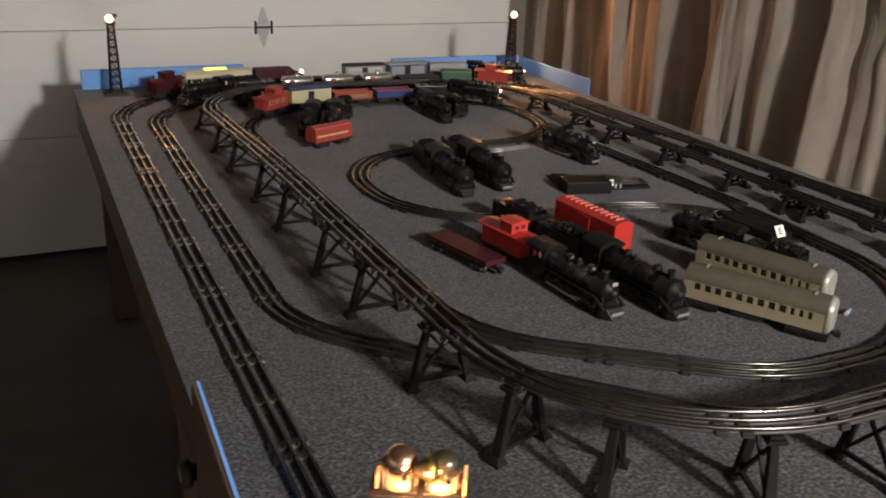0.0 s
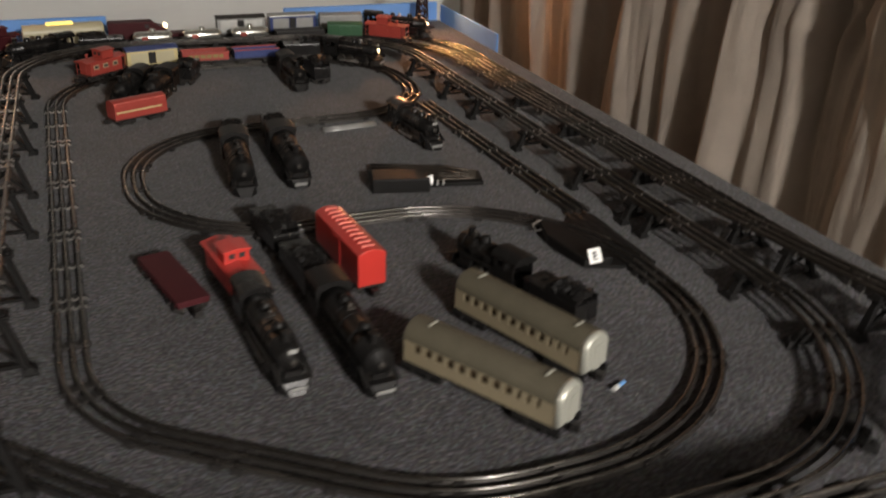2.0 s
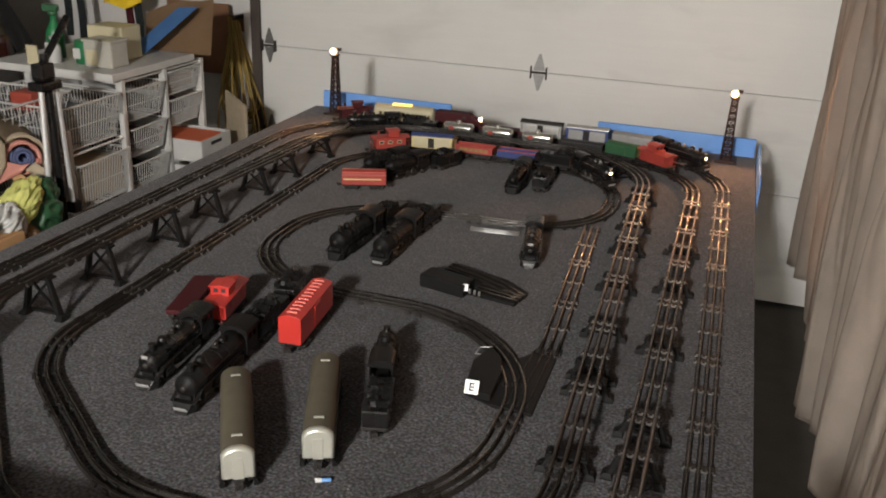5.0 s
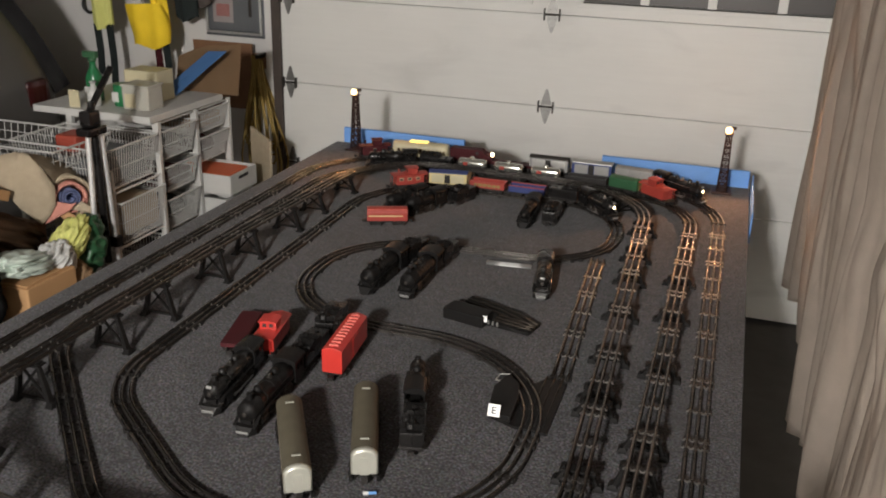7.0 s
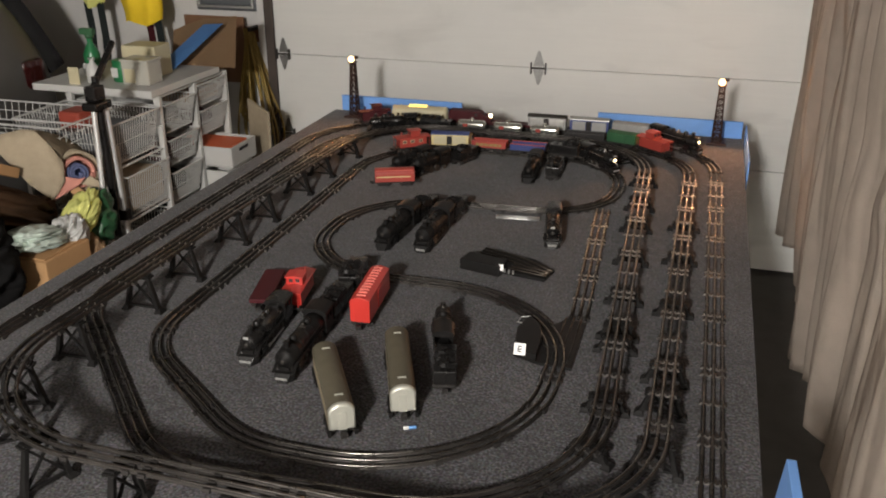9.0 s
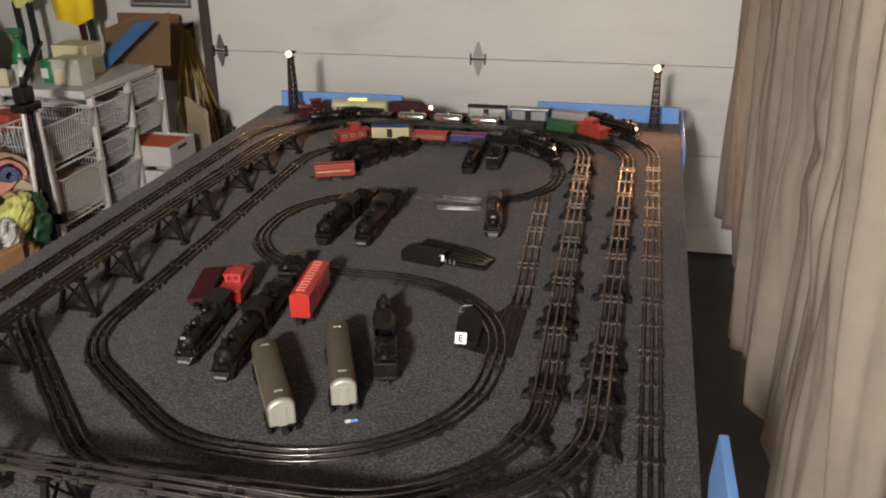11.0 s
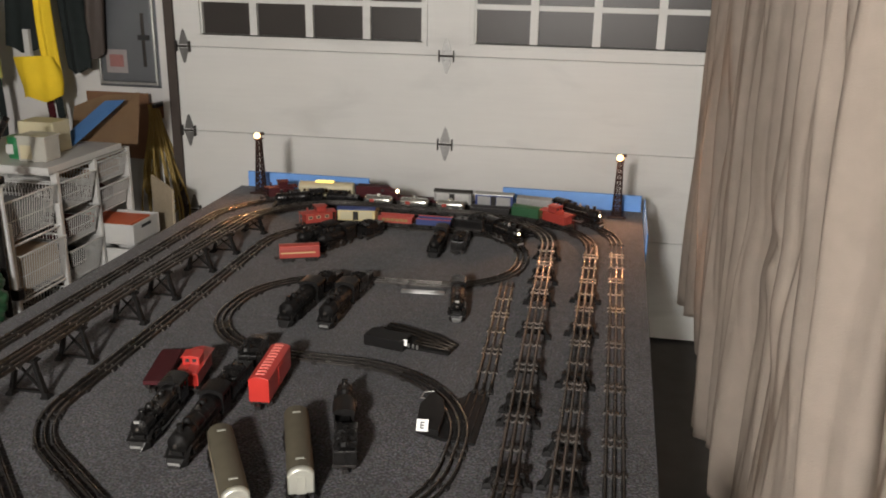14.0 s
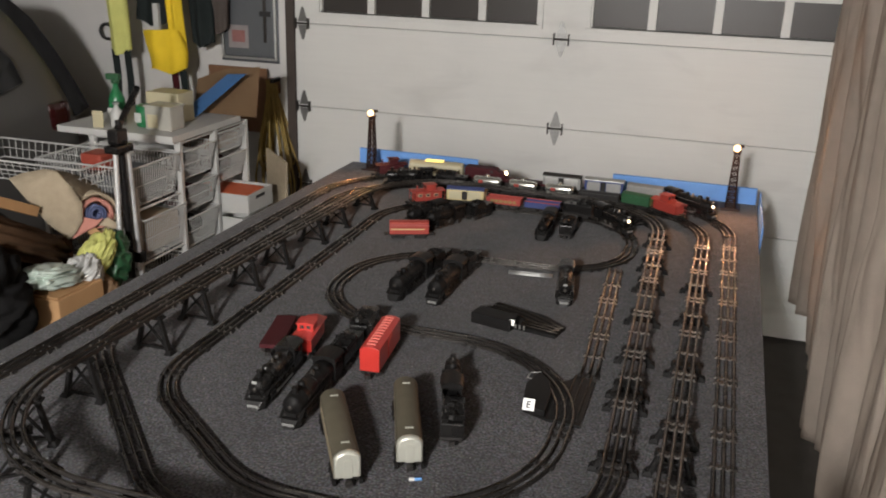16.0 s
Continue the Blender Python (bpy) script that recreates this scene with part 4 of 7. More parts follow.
def steam_loco(m, label, length=0.235, lit=False, plate=True, fat=1.0, mat=None):
    """A cast toy steam engine: boiler, smokebox, domes, cab, cylinders, drivers, rods and pilot; front towards +x."""
    fitting, bright = (DARKIRON, DARKIRON) if mat else (STEEL, CHROME)
    mat = mat or BLACK
    t = vehicle("steam_locomotive", m, label, "toy locomotive")
    L = length / 2
    r = 0.0195 * fat
    zc = 0.045
    cabx = -L + 0.052
    bm = bmesh.new()
    bm_lathe(bm, [(cabx - 0.004, r * 1.08), (cabx + 0.03, r * 1.08), (cabx + 0.034, r), (L - 0.055, r * 0.96), (L - 0.054, r * 1.02), (L - 0.050, r * 1.02), (L - 0.049, r * 0.97), (L - 0.020, r * 0.97), (L - 0.017, r * 0.9)], Matrix.Translation((0, 0, zc)), 24)
    for x in (cabx + 0.055, cabx + 0.080, L - 0.075):
        bm_lathe(bm, [(x, r * 1.0), (x + 0.0005, r * 1.025), (x + 0.0025, r * 1.025), (x + 0.003, r * 1.0)], Matrix.Translation((0, 0, zc)), 24)
    finish(bm)
    boiler = part("boiler", bm, mat, t)
    bm = bmesh.new()
    bm_lathe(bm, [(L - 0.0172, r * 0.90), (L - 0.0155, r * 0.86), (L - 0.0140, r * 0.45), (L - 0.0105, r * 0.40), (L - 0.0095, r * 0.25)], Matrix.Translation((0, 0, zc)), 20)
    finish(bm)
    front = part("smokebox_door", bm, mat, boiler)
    # pale plate added in place of a bright highlight on the smokebox
    if plate is True:
        block("highlight_plate", GREY_PLATE, front, L - 0.0105, L - 0.0088, -0.006, 0.006, zc + r * 0.72, zc + r * 0.72 + 0.006, 0.0006, "small pale plate standing in for a highlight")
    bm = bmesh.new()
    bm_lathe(bm, [(L - 0.0165, 0.0062), (L - 0.0085, 0.0068), (L - 0.0078, 0.0060)], Matrix.Translation((0, 0, zc + (r * 0.10 if lit else r * 0.02))), 14)
    finish(bm)
    lampcase = part("headlight", bm, mat if not lit else STEEL, front)
    bm = bmesh.new()
    bm_lathe(bm, [(L - 0.0080, 0.0052), (L - 0.0070, 0.0040), (L - 0.0066, 0.0015)], Matrix.Translation((0, 0, zc + (r * 0.10 if lit else r * 0.02))), 14)
    finish(bm)
    part("lens", bm, HEADLAMP if lit else DARKIRON, lampcase)
    bm = bmesh.new()
    bm_lathe(bm, [(zc + r * 0.8, 0.0075), (zc + r + 0.002, 0.0058), (zc + r + 0.010, 0.0062), (zc + r + 0.012, 0.0072), (zc + r + 0.0122, 0.005)], Matrix.Translation((L - 0.036, 0, 0)) @ UPRIGHT, 14)
    finish(bm)
    part("smokestack", bm, mat, boiler)
    for x, s in ((L - 0.070, 1.0), (cabx + 0.045, 0.9)):
        bm = bmesh.new()
        bm_lathe(bm, [(zc + r * 0.75, 0.0105 * s), (zc + r + 0.001, 0.0088 * s), (zc + r + 0.006 * s, 0.0082 * s), (zc + r + 0.009 * s, 0.006 * s), (zc + r + 0.0100 * s, 0.002)], Matrix.Translation((x, 0, 0)) @ UPRIGHT, 14)
        finish(bm)
        part("dome", bm, mat, boiler)
    bm = bmesh.new()
    bm_lathe(bm, [(0, 0.004), (0.003, 0.0042), (0.006, 0.003), (0.007, 0.001)], Matrix.Translation((cabx + 0.068, 0, zc + r + 0.003)) @ UPRIGHT, 10)
    bm_box(bm, cabx + 0.064, cabx + 0.072, -0.006, 0.006, zc + r - 0.002, zc + r + 0.003)
    finish(bm)
    part("bell", bm, fitting if lit else DARKIRON, boiler)
    # cab
    w = 0.047 * fat
    hc = zc + r + 0.008
    bm = bmesh.new()
    for s in (1, -1):
        y0, y1 = sorted((s * w / 2, s * (w / 2 - 0.002)))
        bm_box(bm, -L + 0.006, cabx, y0, y1, 0.020, 0.046)
        bm_box(bm, -L + 0.006, -L + 0.014, y0, y1, 0.046, 0.059)
        bm_box(bm, -L + 0.026, -L + 0.031, y0, y1, 0.046, 0.059)
        bm_box(bm, cabx - 0.008, cabx, y0, y1, 0.046, 0.059)
        bm_box(bm, -L + 0.006, cabx, y0, y1, 0.059, hc - 0.008)
    bm_box(bm, cabx - 0.002, cabx, -w / 2 + 0.002, w / 2 - 0.002, 0.020, hc - 0.006)
    bmesh.ops.remove_doubles(bm, verts=bm.verts, dist=0.00005)
    finish(bm)
    cab = part("cab", bm, mat, t)
    arc = [(math.cos(a) * (w / 2 + 0.002), hc - 0.009 + math.sin(a) * 0.011) for a in [math.pi * k / 10 for k in range(11)]]
    prism("cab_roof", mat, cab, [(w / 2 + 0.002, hc - 0.011)] + arc + [(-w / 2 - 0.002, hc - 0.011)], -L, cabx + 0.004, 0.0)
    # frame, running boards, cylinders
    block("frame", mat, t, -L + 0.008, L - 0.014, -0.011, 0.011, 0.012, 0.030)
    for s in (1, -1):
        bm = bmesh.new()
        y0, y1 = sorted((s * 0.0175, s * 0.0245))
        bm_box(bm, cabx, L - 0.030, y0, y1, 0.0335, 0.0360)
        bm_box(bm, 0, 0.030, y0, y1, -0.0012, 0.0012, pose(L - 0.032, 0, 0.0345, 0, 28, 0))
        finish(bm, 0.0006, 1)
        part("running_board", bm, mat, t)
        bm = bmesh.new()
        bm_cyl(bm, 0.0085, 0.0085, 0.026, Matrix.Translation((L - 0.062, s * 0.0185, 0.0185)), 16)
        bm_cyl(bm, 0.0055, 0.0055, 0.028, Matrix.Translation((L - 0.063, s * 0.0195, 0.0290)), 12)
        finish(bm)
        part("cylinder", bm, mat, t)
        n = 4 if length > 0.22 else 3
        for k in range(n):
            piece("driving_wheel", shared("driver", DARKIRON, build_driver), t, pose(cabx + 0.012 + k * 0.0272, s * 0.0165, 0.0135, 0, 0, 0 if s > 0 else 180))
        bm = bmesh.new()
        bm_box(bm, cabx + 0.008, cabx + 0.016 + (n - 1) * 0.0272, s * 0.0215 - 0.0008, s * 0.0215 + 0.0008, 0.0085, 0.0115)
        bar_along(bm, (cabx + 0.012 + 0.0272 * (n - 2), s * 0.0232, 0.010), (L - 0.060, s * 0.0232, 0.0185), 0.0016, 0.0026)
        finish(bm)
        part("side_rod", bm, fitting, t)
        bm = bmesh.new()
        bm_rod(bm, (cabx + 0.004, s * r * 1.04, zc + 0.006), (L - 0.052, s * r * 1.00, zc + 0.006), 0.0007, 6)
        for x in (cabx + 0.02, cabx + 0.06, L - 0.06):
            bm_rod(bm, (x, s * r * 0.9, zc + 0.006), (x, s * r * 1.05, zc + 0.006), 0.0008, 6)
        finish(bm)
        part("handrail", bm, fitting if lit else DARKIRON, boiler)
        bm = bmesh.new()
        bm_rod(bm, (L - 0.016, s * 0.0145, 0.020), (L - 0.020, s * 0.0165, zc - 0.002), 0.0009, 6)
        finish(bm)
        part("front_handrail", bm, bright, t, "" if bright is DARKIRON else "bright front handrail")
        for k in range(2):
            piece("pilot_wheel", shared("wheel", DARKIRON, build_wheel), t, pose(L - 0.020 - k * 0.022, s * 0.0150, 0.0088))
        piece("trailing_wheel", shared("wheel", DARKIRON, build_wheel), t, pose(-L + 0.022, s * 0.0150, 0.0088))
    # pilot
    bm = bmesh.new()
    vs = [bm.verts.new(c) for c in ((L - 0.016, -0.022, 0.022), (L - 0.016, 0.022, 0.022), (L - 0.004, 0.018, 0.022), (L - 0.004, -0.018, 0.022),
                                    (L - 0.012, -0.023, 0.004), (L - 0.012, 0.023, 0.004), (L + 0.006, 0.010, 0.004), (L + 0.006, -0.010, 0.004))]
    for f in ((0, 1, 2, 3), (4, 5, 6, 7), (0, 1, 5, 4), (1, 2, 6, 5), (2, 3, 7, 6), (3, 0, 4, 7)):
        bm.faces.new([vs[i] for i in f])
    finish(bm, 0.0012)
    pilot = part("pilot", bm, mat, t)
    if plate:
        bm = bmesh.new()
        bm_box(bm, -0.0008, 0.0008, -0.0125, 0.0125, -0.005, 0.005, pose(L + 0.0035, 0, 0.0125, 0, 28, 0))
        finish(bm, 0.0004, 1)
        part("pilot_plate", bm, GREY_PLATE, pilot, "pale grey plate on the pilot")
    return t


def tender(m, label, length=0.150, mat=None):
    mat = mat or BLACK
    t = vehicle("tender", m, label, "toy tender")
    L, w = length / 2, 0.046
    block("underframe", TIE, t, -L, L, -w / 2 + 0.003, w / 2 - 0.003, 0.014, 0.020, 0.001)
    bm = bmesh.new()
    bm_box(bm, -L + 0.002, L - 0.002, -w / 2, w / 2, 0.0195, 0.050)
    finish(bm, 0.003)
    b = part("tank", bm, mat, t)
    bm = bmesh.new()
    bm_box(bm, -L + 0.05, L - 0.004, -w / 2 + 0.001, -w / 2 + 0.003, 0.048, 0.058)
    bm_box(bm, -L + 0.05, L - 0.004, w / 2 - 0.003, w / 2 - 0.001, 0.048, 0.058)
    bm_box(bm, -L + 0.05, -L + 0.053, -w / 2 + 0.003, w / 2 - 0.003, 0.048, 0.060)
    finish(bm)
    part("coal_board", bm, mat, b)
    rng = random.Random(7)
    bm = bmesh.new()
    for k in range(60):
        x, y = rng.uniform(-L + 0.056, L - 0.008), rng.uniform(-w / 2 + 0.006, w / 2 - 0.006)
        s = rng.uniform(0.003, 0.006)
        bm_box(bm, -s, s, -s, s, -s, s, pose(x, y, 0.052 + 0.008 * (1 - (2 * y / w) ** 2), rng.uniform(0, 90), rng.uniform(0, 90), 0))
    finish(bm)
    tagged(part("coal_load", bm, MATTEBLACK, b), kind="stuff")
    bm = bmesh.new()
    bm_cyl(bm, 0.006, 0.0055, 0.004, Matrix.Translation((-L + 0.025, 0, 0.0495)) @ UPRIGHT, 12)
    finish(bm)
    part("water_hatch", bm, mat, b)
    for y in (-0.015, 0.015):
        rod("grab_iron", mat, b, (-L, y, 0.022), (-L, y, 0.050), 0.0008, 6)
    running_gear(t, L - 0.032, 0.004)
    return t


def tank_car(m, label, body, length=0.140):
    t = vehicle("tank_car", m, label, "toy tank car")
    L = length / 2
    block("underframe", TIE, t, -L, L, -0.014, 0.014, 0.014, 0.020, 0.001)
    bm = bmesh.new()
    r = 0.0185
    bm_lathe(bm, [(-L + 0.008, 0.004), (-L + 0.009, 0.012), (-L + 0.014, 0.017), (-L + 0.020, r), (L - 0.020, r), (L - 0.014, 0.017), (L - 0.009, 0.012), (L - 0.008, 0.004)], Matrix.Translation((0, 0, 0.040)), 22)
    finish(bm)
    b = part("tank", bm, body, t)
    bm = bmesh.new()
    bm_lathe(bm, [(0.055, 0.009), (0.063, 0.0088), (0.066, 0.006), (0.0665, 0.002)], UPRIGHT, 14)
    finish(bm)
    part("dome", bm, body, b)
    for s in (1, -1):
        block("emblem", REDBRIGHT, b, L - 0.050, L - 0.032, s * 0.0188 - 0.0005, s * 0.0188 + 0.0005, 0.034, 0.046)
        for x in (-0.042, 0.0, 0.042):
            block("saddle", body, t, x - 0.005, x + 0.005, s * 0.014 - 0.003, s * 0.014 + 0.003, 0.019, 0.030, 0.0006)
    running_gear(t, L - 0.030, 0.006)
    return t


def diesel(m, label, body, lit=True):
    t = vehicle("diesel_locomotive", m, label, "toy locomotive")
    L, w = 0.090, 0.047
    block("underframe", TIE, t, -L, L, -w / 2 + 0.002, w / 2 - 0.002, 0.012, 0.019, 0.001)
    bm = bmesh.new()
    prof = [(-L + 0.003, 0.018), (-L + 0.003, 0.062), (-L + 0.006, 0.068), (L - 0.052, 0.068), (L - 0.046, 0.066), (L - 0.036, 0.052), (L - 0.012, 0.048), (L - 0.003, 0.040), (L - 0.001, 0.018)]
    a = [bm.verts.new((x, -w / 2, z)) for x, z in prof]
    b = [bm.verts.new((x, w / 2, z)) for x, z in prof]
    for k in range(len(prof)):
        bm.faces.new((a[k], a[(k + 1) % len(prof)], b[(k + 1) % len(prof)], b[k]))
    bm.faces.new(a)
    bm.faces.new(b)
    finish(bm, 0.003)
    body_ob = part("body", bm, body, t)
    for s in (1, -1):
        block("side_window", INK, body_ob, L - 0.070, L - 0.058, s * w / 2 - 0.0006, s * w / 2 + 0.0006, 0.050, 0.060)
    bm = bmesh.new()
    bm_lathe(bm, [(L - 0.014, 0.0075), (L - 0.004, 0.008), (L - 0.003, 0.0065), (L - 0.002, 0.002)], Matrix.Translation((0, 0, 0.050)), 14)
    finish(bm)
    part("headlamp", bm, HEADLAMP if lit else GREY_PLATE, body_ob)
    running_gear(t, L - 0.034, 0.006)
    return t


def at(x, y, x1, y1, z=0.0):
    """A vehicle pose with its front at (x, y) and its tail at (x1, y1), lying on height z."""
    return pose((x + x1) / 2, (y + y1) / 2, z, 0, 0, math.degrees(math.atan2(y - y1, x - x1)))


# standing on the carpet, front of the table
steam_loco(at(-0.535, -0.185, -0.555, 0.040), "black die-cast toy steam locomotive with a pale pilot plate", 0.225)
caboose(at(-0.549, 0.060, -0.574, 0.203), RED, "bright red plastic toy caboose parked on the carpet", 0.145)
flat_car(at(-0.628, 0.055, -0.672, 0.235), "maroon plastic toy flat car parked on the carpet")
steam_loco(at(-0.432, -0.225, -0.447, 0.018), "large black toy steam locomotive beside another engine", 0.245, fat=1.12, plate="pilot", mat=MATTEBLACK)
tender(at(-0.448, 0.030, -0.458, 0.175), "black toy coal tender behind a locomotive", 0.145)
tender(at(-0.460, 0.192, -0.478, 0.325), "small black toy tender at the end of the row", 0.133)
boxcar(at(-0.365, 0.036, -0.384, 0.222), 0.186, 0.046, 0.080, RED, RED, "bright red plastic toy boxcar with a ribbed roof", ridged=True)
coach(at(-0.243, -0.362, -0.366, -0.158), "tan and silver toy passenger coach on the carpet", 0.238)
coach(at(-0.155, -0.276, -0.246, -0.052), "tan and silver toy passenger coach on the carpet", 0.238)
tender(at(-0.105, -0.170, -0.137, -0.055), "black toy tender with an open coal space", 0.118)
steam_loco(at(-0.192, 0.112, -0.145, -0.046), "small black toy steam locomotive coupled to a tender", 0.165, plate=False, fat=0.9, mat=MATTEBLACK)
# middle bay
steam_loco(at(-0.478, 0.478, -0.462, 0.700), "dull black toy steam locomotive parked on the carpet", 0.222, plate=False, fat=1.18, mat=MATTEBLACK)
tender(at(-0.460, 0.712, -0.440, 0.835), "black toy coal tender behind a locomotive", 0.124)
steam_loco(at(-0.368, 0.490, -0.362, 0.715), "dull black toy steam locomotive with a pale front plate", 0.225, fat=1.18, plate="pilot", mat=MATTEBLACK)
tender(at(-0.360, 0.728, -0.352, 0.850), "black toy coal tender behind a locomotive", 0.124)
steam_loco(at(-0.030, 0.618, -0.062, 0.820), "small black toy steam locomotive beside the siding", 0.200, fat=0.92)
# far bay
coachless = at(-0.571, 1.050, -0.690, 1.000)
steam_loco(at(-0.672, 1.115, -0.595, 1.275), "dull black toy switching locomotive parked on the carpet", 0.178, plate=False, fat=1.0, mat=MATTEBLACK)
steam_loco(at(-0.600, 1.115, -0.525, 1.270), "dull black toy switching locomotive parked on the carpet", 0.172, plate=False, fat=1.0, mat=MATTEBLACK)
tender(at(-0.495, 1.285, -0.455, 1.395), "black toy coal tender standing alone", 0.117)
steam_loco(at(-0.208, 1.150, -0.212, 1.335), "small black toy steam locomotive parked on the carpet", 0.185, plate=False, fat=0.95, mat=MATTEBLACK)
tender(at(-0.136, 1.200, -0.138, 1.345), "black toy coal tender beside a locomotive", 0.145)


def red_coach(m, label):
    t = vehicle("observation_car", m, label, "toy coach")
    L, w = 0.065, 0.044
    block("underframe", TIE, t, -L, L, -w / 2 + 0.003, w / 2 - 0.003, 0.013, 0.018, 0.001)
    arc = [(math.cos(a) * w / 2, 0.044 + math.sin(a) * 0.016) for a in [math.pi * k / 12 for k in range(13)]]
    prism("body", REDBRIGHT, t, [(w / 2, 0.0175)] + arc + [(-w / 2, 0.0175)], -L, L, 0.0)
    for s in (1, -1):
        block("window_band", CREAMPAINT, t, -L + 0.004, L - 0.014, s * w / 2 - 0.0006, s * w / 2 + 0.0008, 0.032, 0.036)
        block("roof_stripe", RIBPALE, t, -L + 0.001, L - 0.001, s * (w / 2 - 0.005) - 0.001, s * (w / 2 - 0.005) + 0.001, 0.0535, 0.0552)
    block("end_door", INK, t, L - 0.0006, L + 0.0008, -0.010, 0.010, 0.022, 0.050, 0.0004)
    running_gear(t, L - 0.028, 0.004)


red_coach(coachless, "faded red tin toy coach with a yellow stripe")


# ---------- trains on the tracks ----------
def along(corners, closed=True):
    pts = fillet(corners, closed)
    s = arc_lengths(pts, closed)
    def where(d):
        d = d % s[-1]
        i = next(k for k in range(len(s) - 1) if s[k + 1] >= d)
        a, b = pts[i], pts[(i + 1) % len(pts)]
        return a.lerp(b, (d - s[i]) / (s[i + 1] - s[i]))
    def find(x, y):
        i = min(range(len(pts)), key=lambda k: (pts[k].x - x) ** 2 + (pts[k].y - y) ** 2)
        a, b = pts[i - 1], pts[(i + 1) % len(pts)]
        t = (b - a).normalized()
        return s[i] + (Vector((x, y)) - pts[i]).dot(t)
    return where, find


def train(corners, front, cars, z, forward=1):
    """Puts cars one behind the other on a track, the first one's nose at front. cars: (length, maker)."""
    where, find = along(corners)
    d = find(*front)
    for length, maker in cars:
        a, b = where(d), where(d - forward * length)
        zz = z if not callable(z) else z(d - forward * length / 2)
        maker(at(a.x, a.y, b.x, b.y, zz))
        d -= forward * (length + 0.016)


train(INNER, (0.075, 1.315), [
    (0.185, lambda m: steam_loco(m, "black toy steam locomotive with its headlight on", 0.185, lit=True, fat=0.9)),
    (0.110, lambda m: tender(m, "black toy coal tender behind the lit engine", 0.110)),
    (0.128, lambda m: gondola(m, NAVY, REDBRIGHT, "navy blue tin gondola with a red inside", 0.128)),
    (0.128, lambda m: gondola(m, REDBRIGHT, REDBRIGHT, "red and olive tin toy gondola", 0.128, stripes=OLIVE)),
    (0.138, lambda m: boxcar(m, 0.138, 0.044, 0.066, CREAMPAINT, NAVY, "cream tin boxcar with a blue roof and dark door", doors=CREAM)),
    (0.130, lambda m: caboose(m, REDBRIGHT, "red tin toy caboose with cream window frames", 0.130, windows=True)),
], GROUND)

train(OUTER, (0.365, 1.640), [
    (0.225, lambda m: steam_loco(m, "black toy steam locomotive with its headlight on", 0.225, lit=True)),
    (0.140, lambda m: boxcar(m, 0.140, 0.046, 0.068, GREY_PLATE, GREY_PLATE, "plain grey toy hopper car", name="hopper_car")),
    (0.150, lambda m: boxcar(m, 0.150, 0.046, 0.072, NAVY, STEEL, "blue toy car with a silver roof", name="stock_car", doors=GREY_PLATE)),
    (0.150, lambda m: boxcar(m, 0.150, 0.046, 0.072, GREY_PLATE, DARKIRON, "grey tin stock car with a dark roof", name="stock_car", doors=STEEL)),
    (0.120, lambda m: flat_car(m, "dark toy flat car in the train")),
    (0.170, lambda m: diesel(m, "maroon toy diesel engine with a lit headlamp", MAROON)),
    (0.225, lambda m: coach(m, "cream toy passenger coach with a glowing roof light", 0.220, CREAM, CREAM, CREAM, lit=ROOFGLOW)),
    (0.130, lambda m: caboose(m, MAROON, "dark red toy caboose at the end of the train", 0.130)),
], GROUND, 1)


TANKSILVER = material("tank_silver", (0.72, 0.72, 0.66), 0.22, 0.85, 30, 0.08)


def twist_at(d):
    return on_twist(d)[2]


train(TWIST, (-0.955, 1.585), [
    (0.200, lambda m: steam_loco(m, "black toy steam locomotive on the raised line", 0.200, plate=False, fat=0.95)),
    (0.130, lambda m: tender(m, "black toy coal tender on the raised line", 0.130)),
    (0.128, lambda m: tank_car(m, "polished silver toy tank car with a red emblem", TANKSILVER, 0.128)),
    (0.128, lambda m: tank_car(m, "polished silver toy tank car with a red emblem", TANKSILVER, 0.128)),
    (0.128, lambda m: tank_car(m, "polished silver toy tank car with a red emblem", TANKSILVER, 0.128)),
    (0.150, lambda m: gondola(m, TIE, INK, "black toy gondola on the raised line", 0.150)),
    (0.110, lambda m: boxcar(m, 0.110, 0.044, 0.060, DARKGREEN, DARKGREEN, "dark green toy boxcar on the raised line")),
    (0.135, lambda m: caboose(m, REDBRIGHT, "red toy caboose on the raised line", 0.135)),
], twist_at)


# ---------- turnouts and loose track ----------
DARKRAIL = material("tarnished_rail", (0.07, 0.06, 0.05), 0.45, 0.9, 60, 0.3)

def letter_e(parent, m, size):
    """The letter E from four bars."""
    bm = bmesh.new()
    s = size
    bm_box(bm, -0.30 * s, -0.12 * s, -0.5 * s, 0.5 * s, 0, 0.0004)
    for y in (-0.5, -0.09, 0.32):
        bm_box(bm, -0.12 * s, 0.32 * s, y * s, (y + 0.18) * s, 0, 0.0004)
    finish(bm)
    ob = part("letter", bm, INK, parent, "black letter E")
    ob.matrix_basis = m
    return ob


